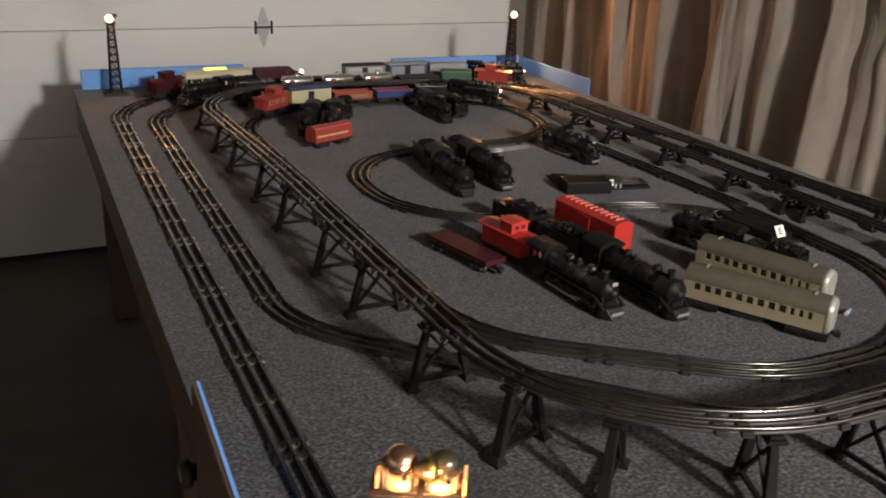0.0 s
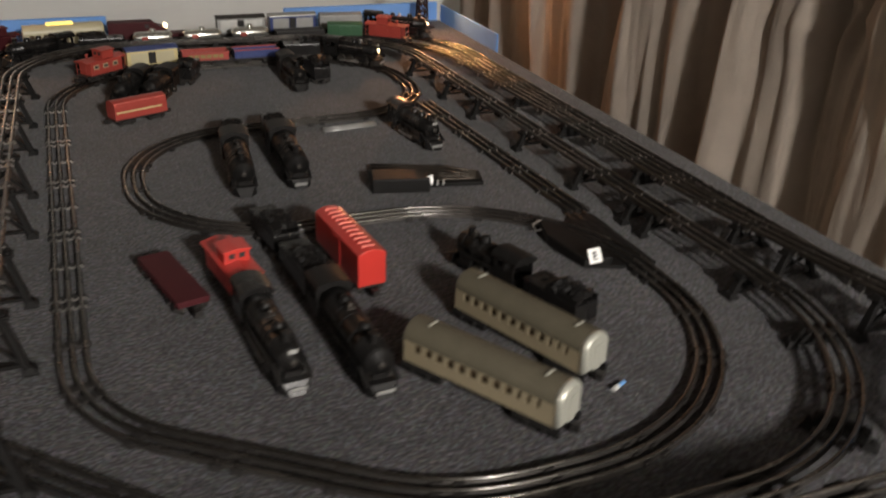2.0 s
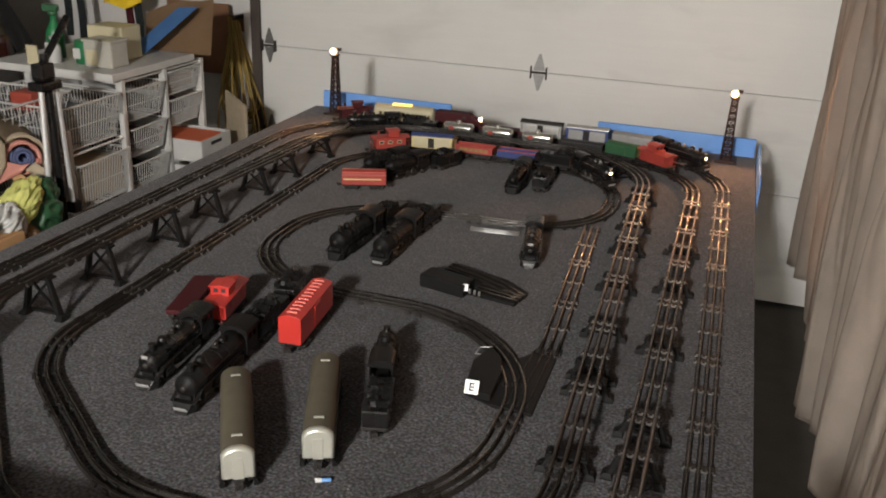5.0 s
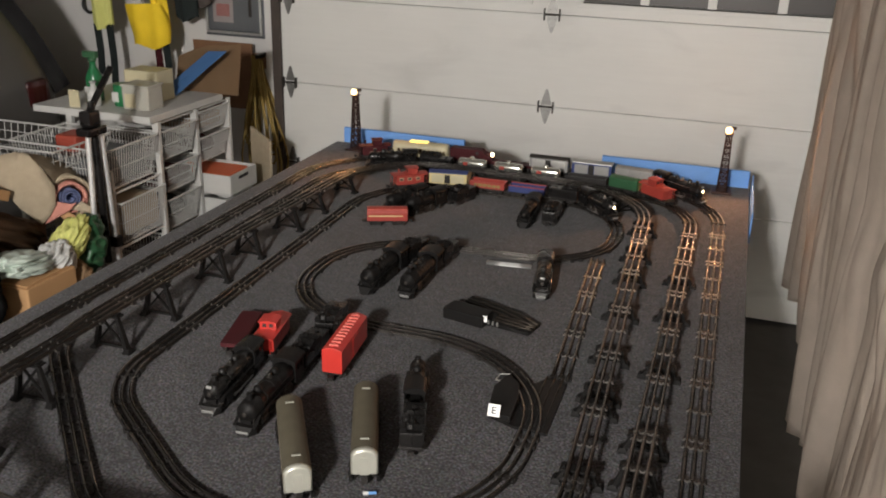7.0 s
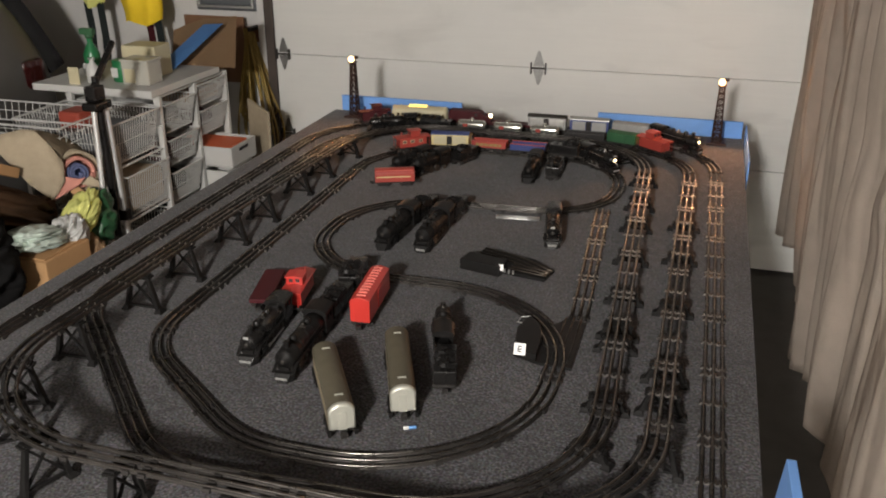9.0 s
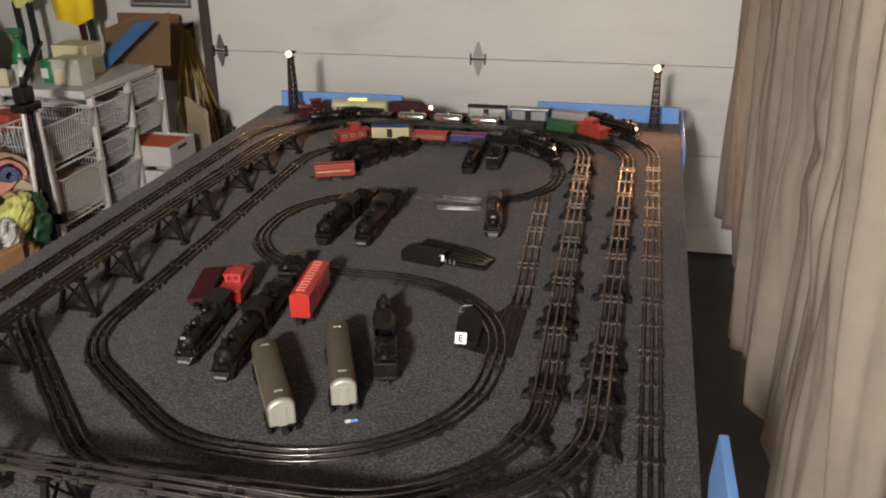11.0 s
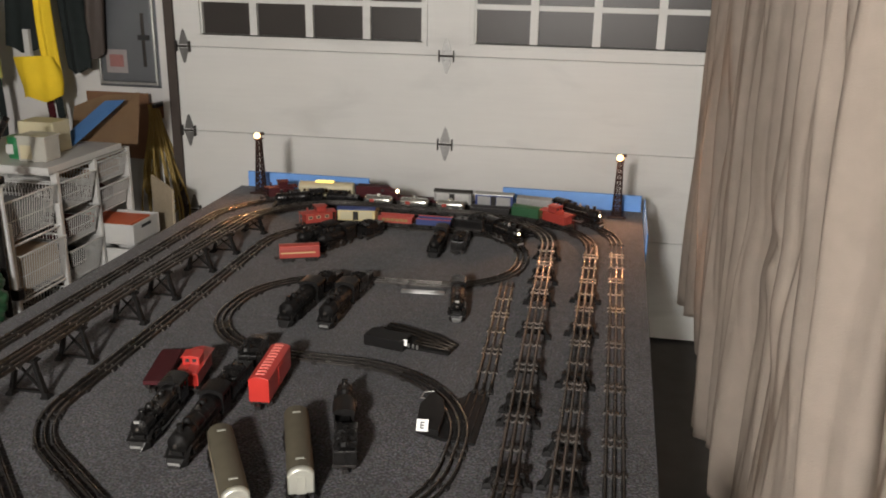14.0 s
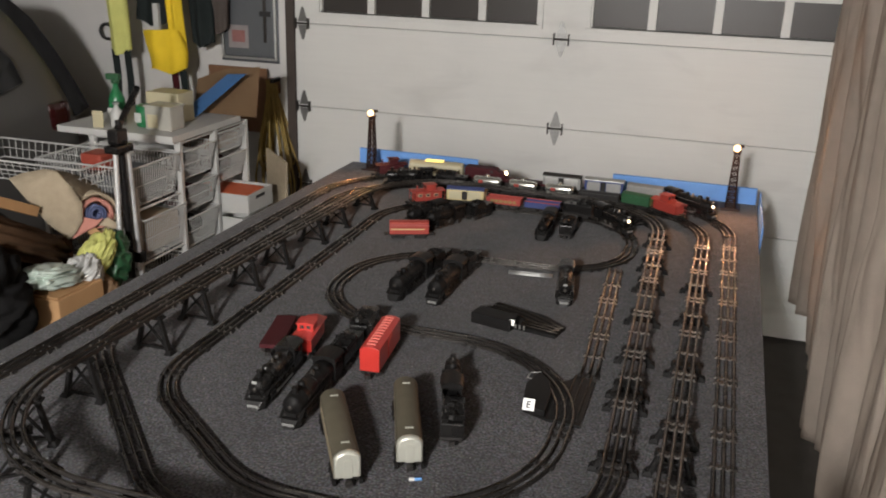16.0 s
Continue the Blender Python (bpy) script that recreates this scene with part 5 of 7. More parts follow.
def turnout(m, label):
    """A switch: one black plate under both routes, with a flat motor box along its curved side."""
    t = thing("track_switch", m, label, "track switch")
    bm = bmesh.new()
    edge = ((-0.092, -0.098), (-0.040, -0.118), (0.030, -0.122), (0.030, 0.088), (-0.014, 0.098), (-0.040, 0.060), (-0.082, 0.112), (-0.104, 0.078), (-0.112, -0.02))
    vs = [bm.verts.new((x, y, z)) for z in (0.0, 0.0058) for x, y in edge]
    n = len(edge)
    bm.faces.new(vs[:n])
    bm.faces.new(vs[n:])
    for k in range(n):
        bm.faces.new((vs[k], vs[(k + 1) % n], vs[n + (k + 1) % n], vs[n + k]))
    finish(bm, 0.001)
    part("base_plate", bm, MATTEBLACK, t)
    bm = bmesh.new()
    edge = ((-0.098, -0.104), (-0.048, -0.110), (-0.050, -0.03), (-0.064, 0.03), (-0.096, 0.066), (-0.112, 0.0))
    vs = [bm.verts.new((x, y, z)) for z in (0.005, 0.020) for x, y in edge]
    n = len(edge)
    bm.faces.new(vs[:n])
    bm.faces.new(vs[n:])
    for k in range(n):
        bm.faces.new((vs[k], vs[(k + 1) % n], vs[n + (k + 1) % n], vs[n + k]))
    finish(bm, 0.002)
    bx = part("motor_box", bm, MATTEBLACK, t)
    for off in (-0.0175, 0.0, 0.0175):
        pts = [Vector((off, y)) for y in (-0.105, -0.05, 0.0, 0.05, 0.105)]
        part("rail", sweep(pts, [GROUND - 0.004] * 5, False, 0.0), MATTEBLACK, t)
    return t, bx


sw, bx = turnout(pose(0.092, 0.112, 0.0), "black toy track switch with a white letter sign")
sign = block("sign", PAPER, bx, -0.0125, 0.0125, -0.0125, 0.0125, 0, 0.0012, 0.0003, "white paper square with a letter", pose(-0.083, -0.108, 0.027, 58, 0, 4))
letter_e(sign, pose(0, 0, 0.0013), 0.014)
bm = bmesh.new()
bm_rod(bm, (-0.104, 0.040, 0.012), (-0.118, 0.035, 0.014), 0.0012, 6)
bm_rod(bm, (-0.118, 0.035, 0.014), (-0.114, 0.056, 0.018), 0.0012, 6)
bm_rod(bm, (-0.114, 0.056, 0.018), (-0.092, 0.062, 0.020), 0.0012, 6)
finish(bm)
part("lever_wire", bm, STEEL, bx, "bent bare wire")
sw2 = thing("track_switch", pose(-0.225, 0.485, 0.0, 0, 0, -13), "loose black toy track switch lying on the carpet", "track switch")
bm = bmesh.new()
vs = [bm.verts.new((x, y, z)) for z in (0.0, 0.0075) for x, y in ((0.0, -0.030), (0.105, -0.034), (0.225, -0.030), (0.225, 0.036), (0.150, 0.075), (0.0, 0.085))]
bm.faces.new(vs[:6])
bm.faces.new(vs[6:])
for k in range(6):
    bm.faces.new((vs[k], vs[(k + 1) % 6], vs[6 + (k + 1) % 6], vs[6 + k]))
finish(bm, 0.001)
part("base_plate", bm, MATTEBLACK, sw2)
bx2 = block("motor_box", MATTEBLACK, sw2, -0.002, 0.112, -0.060, -0.004, 0.0, 0.030, 0.003)
for off in (-0.0175, 0.0, 0.0175):
    part("rail", sweep([Vector((x, 0.003 + off * 0.9)) for x in (0.118, 0.15, 0.19, 0.225)], [GROUND] * 4, False, 0.0), DARKRAIL, sw2)
    part("curved_rail", sweep([Vector((0.005 + 0.055 * k, 0.062 + off - 0.0035 * k * k)) for k in range(5)], [GROUND] * 5, False, 0.0), DARKRAIL, sw2)
block("marker", PAPER, bx2, -0.006, 0.006, -0.008, 0.008, 0, 0.001, 0.0, "small pale marker", pose(0.113, -0.050, 0.024, 75, 0, 20))
for k in range(3):
    block("terminal", STEEL, bx2, 0.116 + 0.012 * k, 0.120 + 0.012 * k, -0.040, -0.036, 0.007, 0.017)

loose = thing("loose_rail", pose(-0.170, 0.826, 0.0, 0, 0, 6), "bare metal rail lying loose on the carpet", "rail")
for y in (-0.006, 0.004):
    part("rail", sweep([Vector((x, y)) for x in (-0.066, -0.02, 0.02, 0.066)], [0.0098] * 4, False, 0.0), HINGEPAINT, loose)

plug = thing("wire_plug", pose(-0.135, -0.305, 0.0, 0, 0, 25), "tiny blue and white plug on the carpet", "plug")
rod("sleeve", FOLDER, plug, (0, 0, 0.004), (0.014, 0, 0.004), 0.003)
rod("tip", WHITEPLASTIC, plug, (-0.010, 0, 0.004), (0.0, 0, 0.004), 0.0036)


# ---------- light towers ----------
def light_tower(x, y, scale, label):
    t = thing("light_tower", pose(x, y, 0), label, "toy light tower", "light towers")
    h = 0.222 * scale
    block("base", TRACKBROWN, t, -0.036, 0.036, -0.036, 0.036, 0, 0.008, 0.002)
    w0, w1 = 0.0165, 0.0085
    for sx in (1, -1):
        for sy in (1, -1):
            bm = bmesh.new()
            bar_along(bm, (sx * w0, sy * w0, 0.007), (sx * w1, sy * w1, h), 0.0045, 0.0045)
            finish(bm)
            part("corner_post", bm, TRACKBROWN, t)
    n = 9
    for k in range(n + 1):
        z = 0.010 + (h - 0.014) * k / n
        w = w0 + (w1 - w0) * (z / h)
        bm = bmesh.new()
        for s in (1, -1):
            bm_box(bm, -w, w, s * w - 0.0012, s * w + 0.0012, z - 0.0022, z + 0.0022)
            bm_box(bm, s * w - 0.0012, s * w + 0.0012, -w, w, z - 0.0022, z + 0.0022)
        if k < n:
            z2 = 0.010 + (h - 0.014) * (k + 1) / n
            wb = w0 + (w1 - w0) * (z2 / h)
            for s in (1, -1):
                for q in (1, -1):
                    bar_along(bm, (-q * w, s * w, z), (q * wb, s * wb, z2), 0.0027, 0.0018)
                    bar_along(bm, (s * w, q * w, z), (s * wb, -q * wb, z2), 0.0027, 0.0018)
        finish(bm)
        part("lattice", bm, TRACKBROWN, t)
    bm = bmesh.new()
    bm_box(bm, -0.015, 0.015, -0.015, 0.015, h - 0.001, h + 0.003)
    bm_rod(bm, (0.010, 0.004, h + 0.002), (0.012, 0.004, h + 0.020), 0.002)
    bm_box(bm, 0.006, 0.022, -0.004, 0.010, h + 0.018, h + 0.028)
    finish(bm)
    head = part("head", bm, TRACKBROWN, t)
    bm = bmesh.new()
    bmesh.ops.create_uvsphere(bm, u_segments=14, v_segments=10, radius=0.013, matrix=Matrix.Translation((-0.003, -0.010, h + 0.016)))
    finish(bm, smooth=True)
    part("bulb", bm, BULB, head, "glowing clear bulb").visible_shadow = False


light_tower(-1.096, 1.836, 1.03, "brown lattice toy floodlight tower with a glowing bulb")
light_tower(0.388, 1.836, 1.0, "brown lattice toy floodlight tower with a glowing bulb")

# ---------- signal bridge with two lit beacons over the outer loop's near corner ----------
acc = thing("signal_bridge", pose(-1.153, -0.770, 0.2425, 0, 0, -30), "toy lamp stand carrying two round lamp heads glowing amber", "toy lamp")
block("crossbar", DARKIRON, acc, -0.036, 0.036, -0.014, 0.014, -0.008, 0.0, 0.001)
for x in (-0.030, 0.030):
    block("post", DARKIRON, acc, x - 0.004, x + 0.004, -0.005, 0.005, -0.2415, -0.008, 0.001)
    block("foot", DARKIRON, acc, x - 0.010, x + 0.010, -0.012, 0.012, -0.2423, -0.2375, 0.001)
DOME_A = material("polished_copper_dome", (0.82, 0.55, 0.38), 0.13, 1.0, 30, 0.1)
DOME_B = material("dark_olive_dome", (0.085, 0.075, 0.05), 0.22, 0.7, 30, 0.15)
AMBER = glow("amber_glow", (1.0, 0.44, 0.17), 1.15)
for x, mat, rr in ((-0.0145, DOME_A, 0.0125), (0.0165, DOME_B, 0.0120)):
    base = block("lamp_housing", DARKIRON, acc, x - 0.013, x + 0.013, -0.011, 0.011, 0.0, 0.003, 0.001)
    bm = bmesh.new()
    bmesh.ops.create_uvsphere(bm, u_segments=24, v_segments=16, radius=rr, matrix=Matrix.Translation((x, 0, 0.0205)))
    finish(bm, smooth=True)
    head = part("dome", bm, mat, base)
    # open amber collar, lit from within, cut by two dark struts
    bm = bmesh.new()
    bm_lathe(bm, [(0.0030, rr * 1.02), (0.0075, rr * 0.98), (0.0100, rr * 0.70)], Matrix.Translation((x, 0, 0)) @ UPRIGHT, 22)
    finish(bm)
    part("glowing_collar", bm, AMBER, base, "amber light under the dome")
    for s in (1, -1):
        bm = bmesh.new()
        bar_along(bm, (x + s * rr * 0.75, -rr * 0.75, 0.003), (x + s * rr * 0.95, -rr * 0.25, 0.022), 0.0032, 0.0022)
        bm_cyl(bm, 0.0030, 0.0026, 0.0040, Matrix.Translation((x + s * rr * 0.92, -rr * 0.30, 0.0205)) @ Matrix.Rotation(0 if s > 0 else math.pi, 4, "Z"), 10)
        finish(bm)
        part("yoke", bm, DARKIRON, base)
    rod("yoke_knob", CHROME, base, (x + rr * 0.35, -rr * 0.93, 0.0165), (x + rr * 0.40, -rr * 1.22, 0.0160), 0.0023, 10)
bm = bmesh.new()
bm_lathe(bm, [(0.0, 0.0100), (0.006, 0.0085), (0.014, 0.0040), (0.0155, 0.0020)], pose(0.0105, -0.004, 0.0195, 0, 0, 200), 18)
finish(bm)
part("snout", bm, DOME_B, acc, "dark olive cone of the lamp head")
BRASSLENS = material("brass_ring", (0.62, 0.52, 0.16), 0.25, 1.0, 60, 0.1)
bm = bmesh.new()
bm_lathe(bm, [(0.0, 0.0098), (0.0, 0.0108), (0.0035, 0.0105), (0.0035, 0.0095)], pose(0.0085, -0.0045, 0.0195, 0, 0, 200), 20)
finish(bm)
part("brass_ring", bm, BRASSLENS, acc, "polished brass ring")
block("end_lens", AMBER, acc, 0.0315, 0.0335, -0.0095, 0.0095, 0.001, 0.0150, 0.0008, "glowing amber end lens")
block("end_lens", AMBER, acc, -0.0310, -0.0292, -0.0085, 0.0040, 0.001, 0.0125, 0.0008, "glowing amber end lens")
lamp("beacon_bulb_light", "POINT", 0.9, (1.0, 0.45, 0.16), pose(-1.165, -0.800, 0.256), 0.006)

# ---------- curtain along the east side ----------
def curtain():
    bm = bmesh.new()
    ny, nz = 640, 80
    y0, y1, top, hem = -1.05, 2.36, 1.50, -0.70
    # how far the cloth stands out, along the wall
    folds = [(-1.2, 0.3), (-0.95, 0.9), (-0.86, 0.2), (-0.64, 1.0), (-0.53, 0.15), (-0.37, 0.1), (-0.21, 1.0), (-0.16, 0.5), (-0.12, 0.4), (-0.02, 0.95), (0.02, 0.75), (0.10, 0.95), (0.31, 0.0), (0.44, 0.75), (0.50, 0.62),
             (0.60, 1.0), (0.68, 0.05), (0.77, 0.62), (0.86, 0.62), (0.98, 1.0), (1.12, 0.0), (1.20, 0.15), (1.32, 0.85), (1.42, 0.65), (1.55, 0.85), (1.70, 0.35), (1.78, 0.7), (1.88, 0.25),
             (1.98, 0.8), (2.08, 0.2), (2.18, 0.85), (2.28, 0.3), (2.5, 0.6)]
    def depth(y, z):
        for (a, pa), (b, pb) in zip(folds, folds[1:]):
            if a <= y < b:
                u = (y - a) / (b - a)
                return pa + (pb - pa) * (0.5 - 0.5 * math.cos(math.pi * u))
        return 0.4
    def pinch(y, z):
        """Creases that radiate from where the cloth is caught up."""
        dy, dz = y - 0.325, z - 0.335
        r = math.hypot(dy, dz)
        a = math.atan2(dy, dz)
        return 0.030 * math.exp(-(r / 0.045) ** 2) + 0.015 * math.sin(5 * a + 0.6) * min(1, r / 0.05) * math.exp(-r / 0.24)
    def crease(y, v):
        """Sharp narrow pleats and slanting wrinkles pressed into the cloth."""
        w = y / 0.083 + 0.55 * math.sin(y * 3.7) + 0.25 * v * math.sin(y * 5.1 + 1.0)
        saw = abs(2 * (w - math.floor(w)) - 1) - 0.5
        strong = 0.35 + 0.9 * abs(noise.noise((y * 2.1, 7.3, v * 1.3)))
        ridge = 0.5 - 2.2 * abs(noise.noise((y * 7.5 + v * 1.1, v * 0.9, 5.0)))
        cross = 0.5 - 2.2 * abs(noise.noise((y * 14.0 - v * 2.0, v * 1.6, 11.0)))
        return 0.034 * saw * strong + 0.026 * ridge + 0.011 * cross
    grid = []
    for j in range(nz + 1):
        v = j / nz
        row = []
        for i in range(ny + 1):
            u = i / ny
            yy = y0 + (y1 - y0) * u
            low = hem + 0.27 * (0.5 + 0.5 * math.tanh((yy - 0.38) * 14)) + 0.02 * math.sin(yy * 11)
            z = top + (low - top) * v
            base = 0.790 - 0.035 * u
            sway = 0.020 * math.sin(yy * 3.1 + v * 2.2) + 0.012 * math.sin(yy * 7.0 - v * 3.0)
            amp = 0.104 + 0.012 * v
            x = base - amp * depth(yy + 0.05 * (math.sin(v * 2.5 + yy * 2) - math.sin(1.4 + yy * 2)) + 0.02 * math.sin(v * 6 + yy * 5), z) + sway * v + pinch(yy, z) + crease(yy, v) + 0.02 * v + 0.035 * max(0.0, v - 0.6) * max(0.0, min(1.0, yy))
            row.append(bm.verts.new((x, yy + 0.02 * v * math.sin(yy * 9), z + (0.02 * math.sin(yy * 5) if j == nz else 0))))
        grid.append(row)
    for j in range(nz):
        for i in range(ny):
            bm.faces.new((grid[j][i], grid[j][i + 1], grid[j + 1][i + 1], grid[j + 1][i]))
    bmesh.ops.solidify(bm, geom=bm.faces[:], thickness=0.003)
    finish(bm, smooth=True)
    t = thing("curtain", pose(0, 0, 0), "long beige cloth curtain hanging in deep folds", "curtain")
    part("cloth", bm, CURTAIN, t)
    rod("rail", STEEL, t, (0.70, -1.1, 1.515), (0.70, 2.40, 1.515), 0.010)


curtain()


# ---------- clutter west of the table ----------
def wire_basket(name, x0, x1, y0, y1, z0, z1, pitch=0.0145, taper=0.02, label="white wire basket", m=None, mat=None):
    """An open basket of thin rods, a little narrower at the bottom."""
    mat = mat or WHITEPLASTIC
    t = thing(name, m or pose(0, 0, 0), label, "wire basket", "baskets of the drawer unit")
    r = 0.0017
    bx0, bx1, by0, by1 = x0 + taper, x1 - taper, y0 + taper, y1 - taper
    def rect(z, a0, a1, b0, b1, rr):
        bm = bmesh.new()
        cs = [(a0, b0), (a1, b0), (a1, b1), (a0, b1)]
        for p, q in zip(cs, cs[1:] + cs[:1]):
            bm_rod(bm, (*p, z), (*q, z), rr, 6)
        finish(bm)
        return bm
    part("rim", rect(z1, x0, x1, y0, y1, 0.004), mat, t)
    part("lower_rim", rect(z0, bx0, bx1, by0, by1, 0.003), mat, t)
    part("middle_rim", rect(z0 + (z1 - z0) * 0.5, x0 + taper / 2, x1 - taper / 2, y0 + taper / 2, y1 - taper / 2, r), mat, t)
    wire = shared("wire_" + mat.name, mat, lambda b: bm_cyl(b, r, r, 1.0, None, 5))
    def stretch(p, q):
        d = Vector(q) - Vector(p)
        return Matrix.Translation(p) @ d.to_track_quat("X", "Z").to_matrix().to_4x4() @ Matrix.Diagonal((d.length, 1, 1, 1))
    for side in range(4):
        span = (x1 - x0) if side < 2 else (y1 - y0)
        n = max(3, int(span / pitch))
        for k in range(n + 1):
            u = k / n
            if side < 2:
                p = (x0 + (x1 - x0) * u, (y0, y1)[side], z1)
                q = (bx0 + (bx1 - bx0) * u, (by0, by1)[side], z0)
            else:
                p = ((x0, x1)[side - 2], y0 + (y1 - y0) * u, z1)
                q = ((bx0, bx1)[side - 2], by0 + (by1 - by0) * u, z0)
            piece("side_wire", wire, t, stretch(p, q))
    n = max(3, int((y1 - y0) / (pitch * 1.6)))
    for k in range(n + 1):
        yy = by0 + (by1 - by0) * k / n
        piece("bottom_wire", wire, t, stretch((bx0, yy, z0), (bx1, yy, z0)))
    return t


# drawer frame: white posts with ladder rails, a white board on top
unit = thing("drawer_unit", pose(0, 0, 0), "white metal drawer frame with pull-out baskets beside the table", "shelving unit")
for x in (-2.20, -1.785):
    for y in (1.435, 1.70, 1.96):
        block("post", WHITEPLASTIC, unit, x - 0.014, x + 0.014, y - 0.010, y + 0.010, FLOOR + 0.01, 0.135, 0.002)
for y in (1.435, 1.70, 1.96):
    for z in (-0.70, -0.45, -0.28, -0.12, 0.02, 0.12):
        rod("cross_rail", WHITEPLASTIC, unit, (-2.20, y, z), (-1.785, y, z), 0.005)
for x in (-2.20, -1.785):
    for z in (-0.72, 0.125):
        rod("long_rail", WHITEPLASTIC, unit, (x, 1.435, z), (x, 1.96, z), 0.006)
top = block("shelf_board", WHITEPLASTIC, None, -2.325, -1.765, 1.37, 1.90, 0.138, 0.166, 0.003)
tagged(top, "white laminated board lying on the drawer unit", "board")

for y0, y1, x1, rows in ((1.45, 1.69, -1.765, ((-0.03, 0.09), (-0.17, -0.06), (-0.33, -0.20), (-0.52, -0.37))), (1.715, 1.95, -1.77, ((0.02, 0.115), (-0.11, 0.0)))):
    for z0, z1 in rows:
        wire_basket("wire_basket", -2.18, x1, y0, y1, z0, z1, label="white wire drawer basket in the frame")
for k, (z0, z1) in enumerate(((-0.245, -0.155), (-0.345, -0.265))):
    bm = bmesh.new()
    bm_box(bm, -2.16, -1.64 - 0.03 * k, 1.72, 1.945, z0, z0 + 0.006)
    for a0, a1, b0, b1 in ((-2.16, -1.64 - 0.03 * k, 1.72, 1.728), (-2.16, -1.64 - 0.03 * k, 1.937, 1.945), (-2.16, -2.152, 1.728, 1.937), (-1.648 - 0.03 * k, -1.64 - 0.03 * k, 1.728, 1.937)):
        bm_box(bm, a0, a1, b0, b1, z0 + 0.006, z1)
    finish(bm, 0.003)
    tr = tagged(part("drawer_tray", bm, WHITEPLASTIC), "white plastic drawer tray pulled out a little", "tray")
    block("grip_slot", INK, tr, -1.6402 - 0.03 * k, -1.6385 - 0.03 * k, 1.79, 1.87, z1 - 0.030, z1 - 0.016)
pad = block("folded_cloth", ORANGE, None, -1.95, -1.67, 1.745, 1.92, -0.175, -0.160, 0.004)
tagged(pad, "orange folded cloth in the tray", "cloth")
tagged(block("folded_cloth", CARD, None, -2.10, -1.80, 1.735, 1.93, 0.030, 0.085, 0.01), "brown papers heaped in a wire basket", "papers")
tagged(block("folded_cloth", MAROON, None, -2.10, -1.80, 1.47, 1.67, -0.160, -0.105, 0.01), "dark red cloth in a wire basket", "cloth")
wire_basket("wire_basket", -2.12, -1.74, 1.12, 1.40, -0.275, -0.11, label="tall white wire basket on the floor rack")
wire_basket("wire_basket", -2.20, -1.76, 1.09, 1.40, -0.06, 0.095, label="large white wire basket holding packets")
wire_basket("wire_basket", -2.55, -1.90, 0.98, 1.30, 0.03, 0.105, pitch=0.034, label="wide shallow white wire basket")
for k, (x0, x1, y0, y1, z0, z1, mat, lab) in enumerate((
        (-2.14, -1.80, 1.475, 1.665, -0.318, -0.235, DARKCLOTH, "dark clothes stuffed in a wire basket"),
        (-2.14, -1.80, 1.475, 1.665, -0.505, -0.410, DARKCLOTH, "dark clothes stuffed in a wire basket"),
        (-2.14, -1.80, 1.475, 1.665, -0.015, 0.045, JAMB, "brown clothes in a wire basket"),
        (-2.14, -1.80, 1.740, 1.925, -0.095, -0.025, MAROON, "dark red clothes in a wire basket"))):
    bm = bmesh.new()
    bmesh.ops.create_icosphere(bm, subdivisions=4, radius=1.0)
    for v in bm.verts:
        c = v.co.copy()
        w = 1 + 0.22 * noise.noise(c * 2.6 + Vector((k * 3.1, 0, 0))) + 0.08 * noise.noise(c * 7)
        sq = [math.copysign(abs(q) ** 0.55, q) for q in c]
        v.co = Vector(((x0 + x1) / 2 + sq[0] * (x1 - x0) / 2.1, (y0 + y1) / 2 + sq[1] * (y1 - y0) / 2.1, z0 + (sq[2] * 0.5 + 0.5) * (z1 - z0) * w))
    finish(bm, smooth=True)
    tagged(part("folded_clothes", bm, mat), lab, "clothes")
rack = thing("basket_rack", pose(0, 0, 0), "white metal rack under the loose baskets", "rack")
for x in (-2.18, -1.76):
    for y in (1.10, 1.40):
        block("post", WHITEPLASTIC, rack, x - 0.010, x + 0.010, y - 0.008, y + 0.008, FLOOR, 0.02, 0.002)
for z in (-0.29, -0.07, -0.5):
    for y in (1.10, 1.40):
        rod("rail", WHITEPLASTIC, rack, (-2.18, y, z), (-1.76, y, z), 0.005)
    for x in (-2.18, -1.76):
        rod("rail", WHITEPLASTIC, rack, (x, 1.10, z), (x, 1.40, z), 0.005)
wire_basket("wire_basket", -2.12, -1.75, 1.12, 1.40, -0.48, -0.33, label="white wire basket low on the floor rack")
tagged(block("packet", CARPETROLL, None, -2.10, -1.765, 1.15, 1.38, -0.262, -0.135, 0.012), "pale paper packets filling a basket", "packet")
REDPACK = material("red_paper_packet", (0.33, 0.055, 0.032), 0.6, 0, 20, 0.2)
tagged(block("packet", REDPACK, None, -2.065, -1.965, 1.18, 1.29, 0.036, 0.112, 0.014), "dull red packet standing in a basket", "packet")
tagged(block("packet", PANELGREY, None, -2.16, -1.80, 1.13, 1.37, -0.052, 0.05, 0.012), "grey packets filling a wire basket", "packet")


# things on the white board
def bottle(x, y, z, h, r, mat, cap, label):
    t = thing("bottle", pose(x, y, z), label, "bottle")
    bm = bmesh.new()
    bm_lathe(bm, [(0, r * 0.9), (0.003, r), (h * 0.55, r), (h * 0.68, r * 0.7), (h * 0.80, r * 0.36), (h * 0.92, r * 0.34)], UPRIGHT, 18)
    finish(bm)
    part("body", bm, mat, t)
    bm = bmesh.new()
    bm_lathe(bm, [(h * 0.915, r * 0.50), (h, r * 0.55), (h * 1.001, r * 0.3)], UPRIGHT, 14)
    finish(bm)
    part("cap", bm, cap, t)
    return t


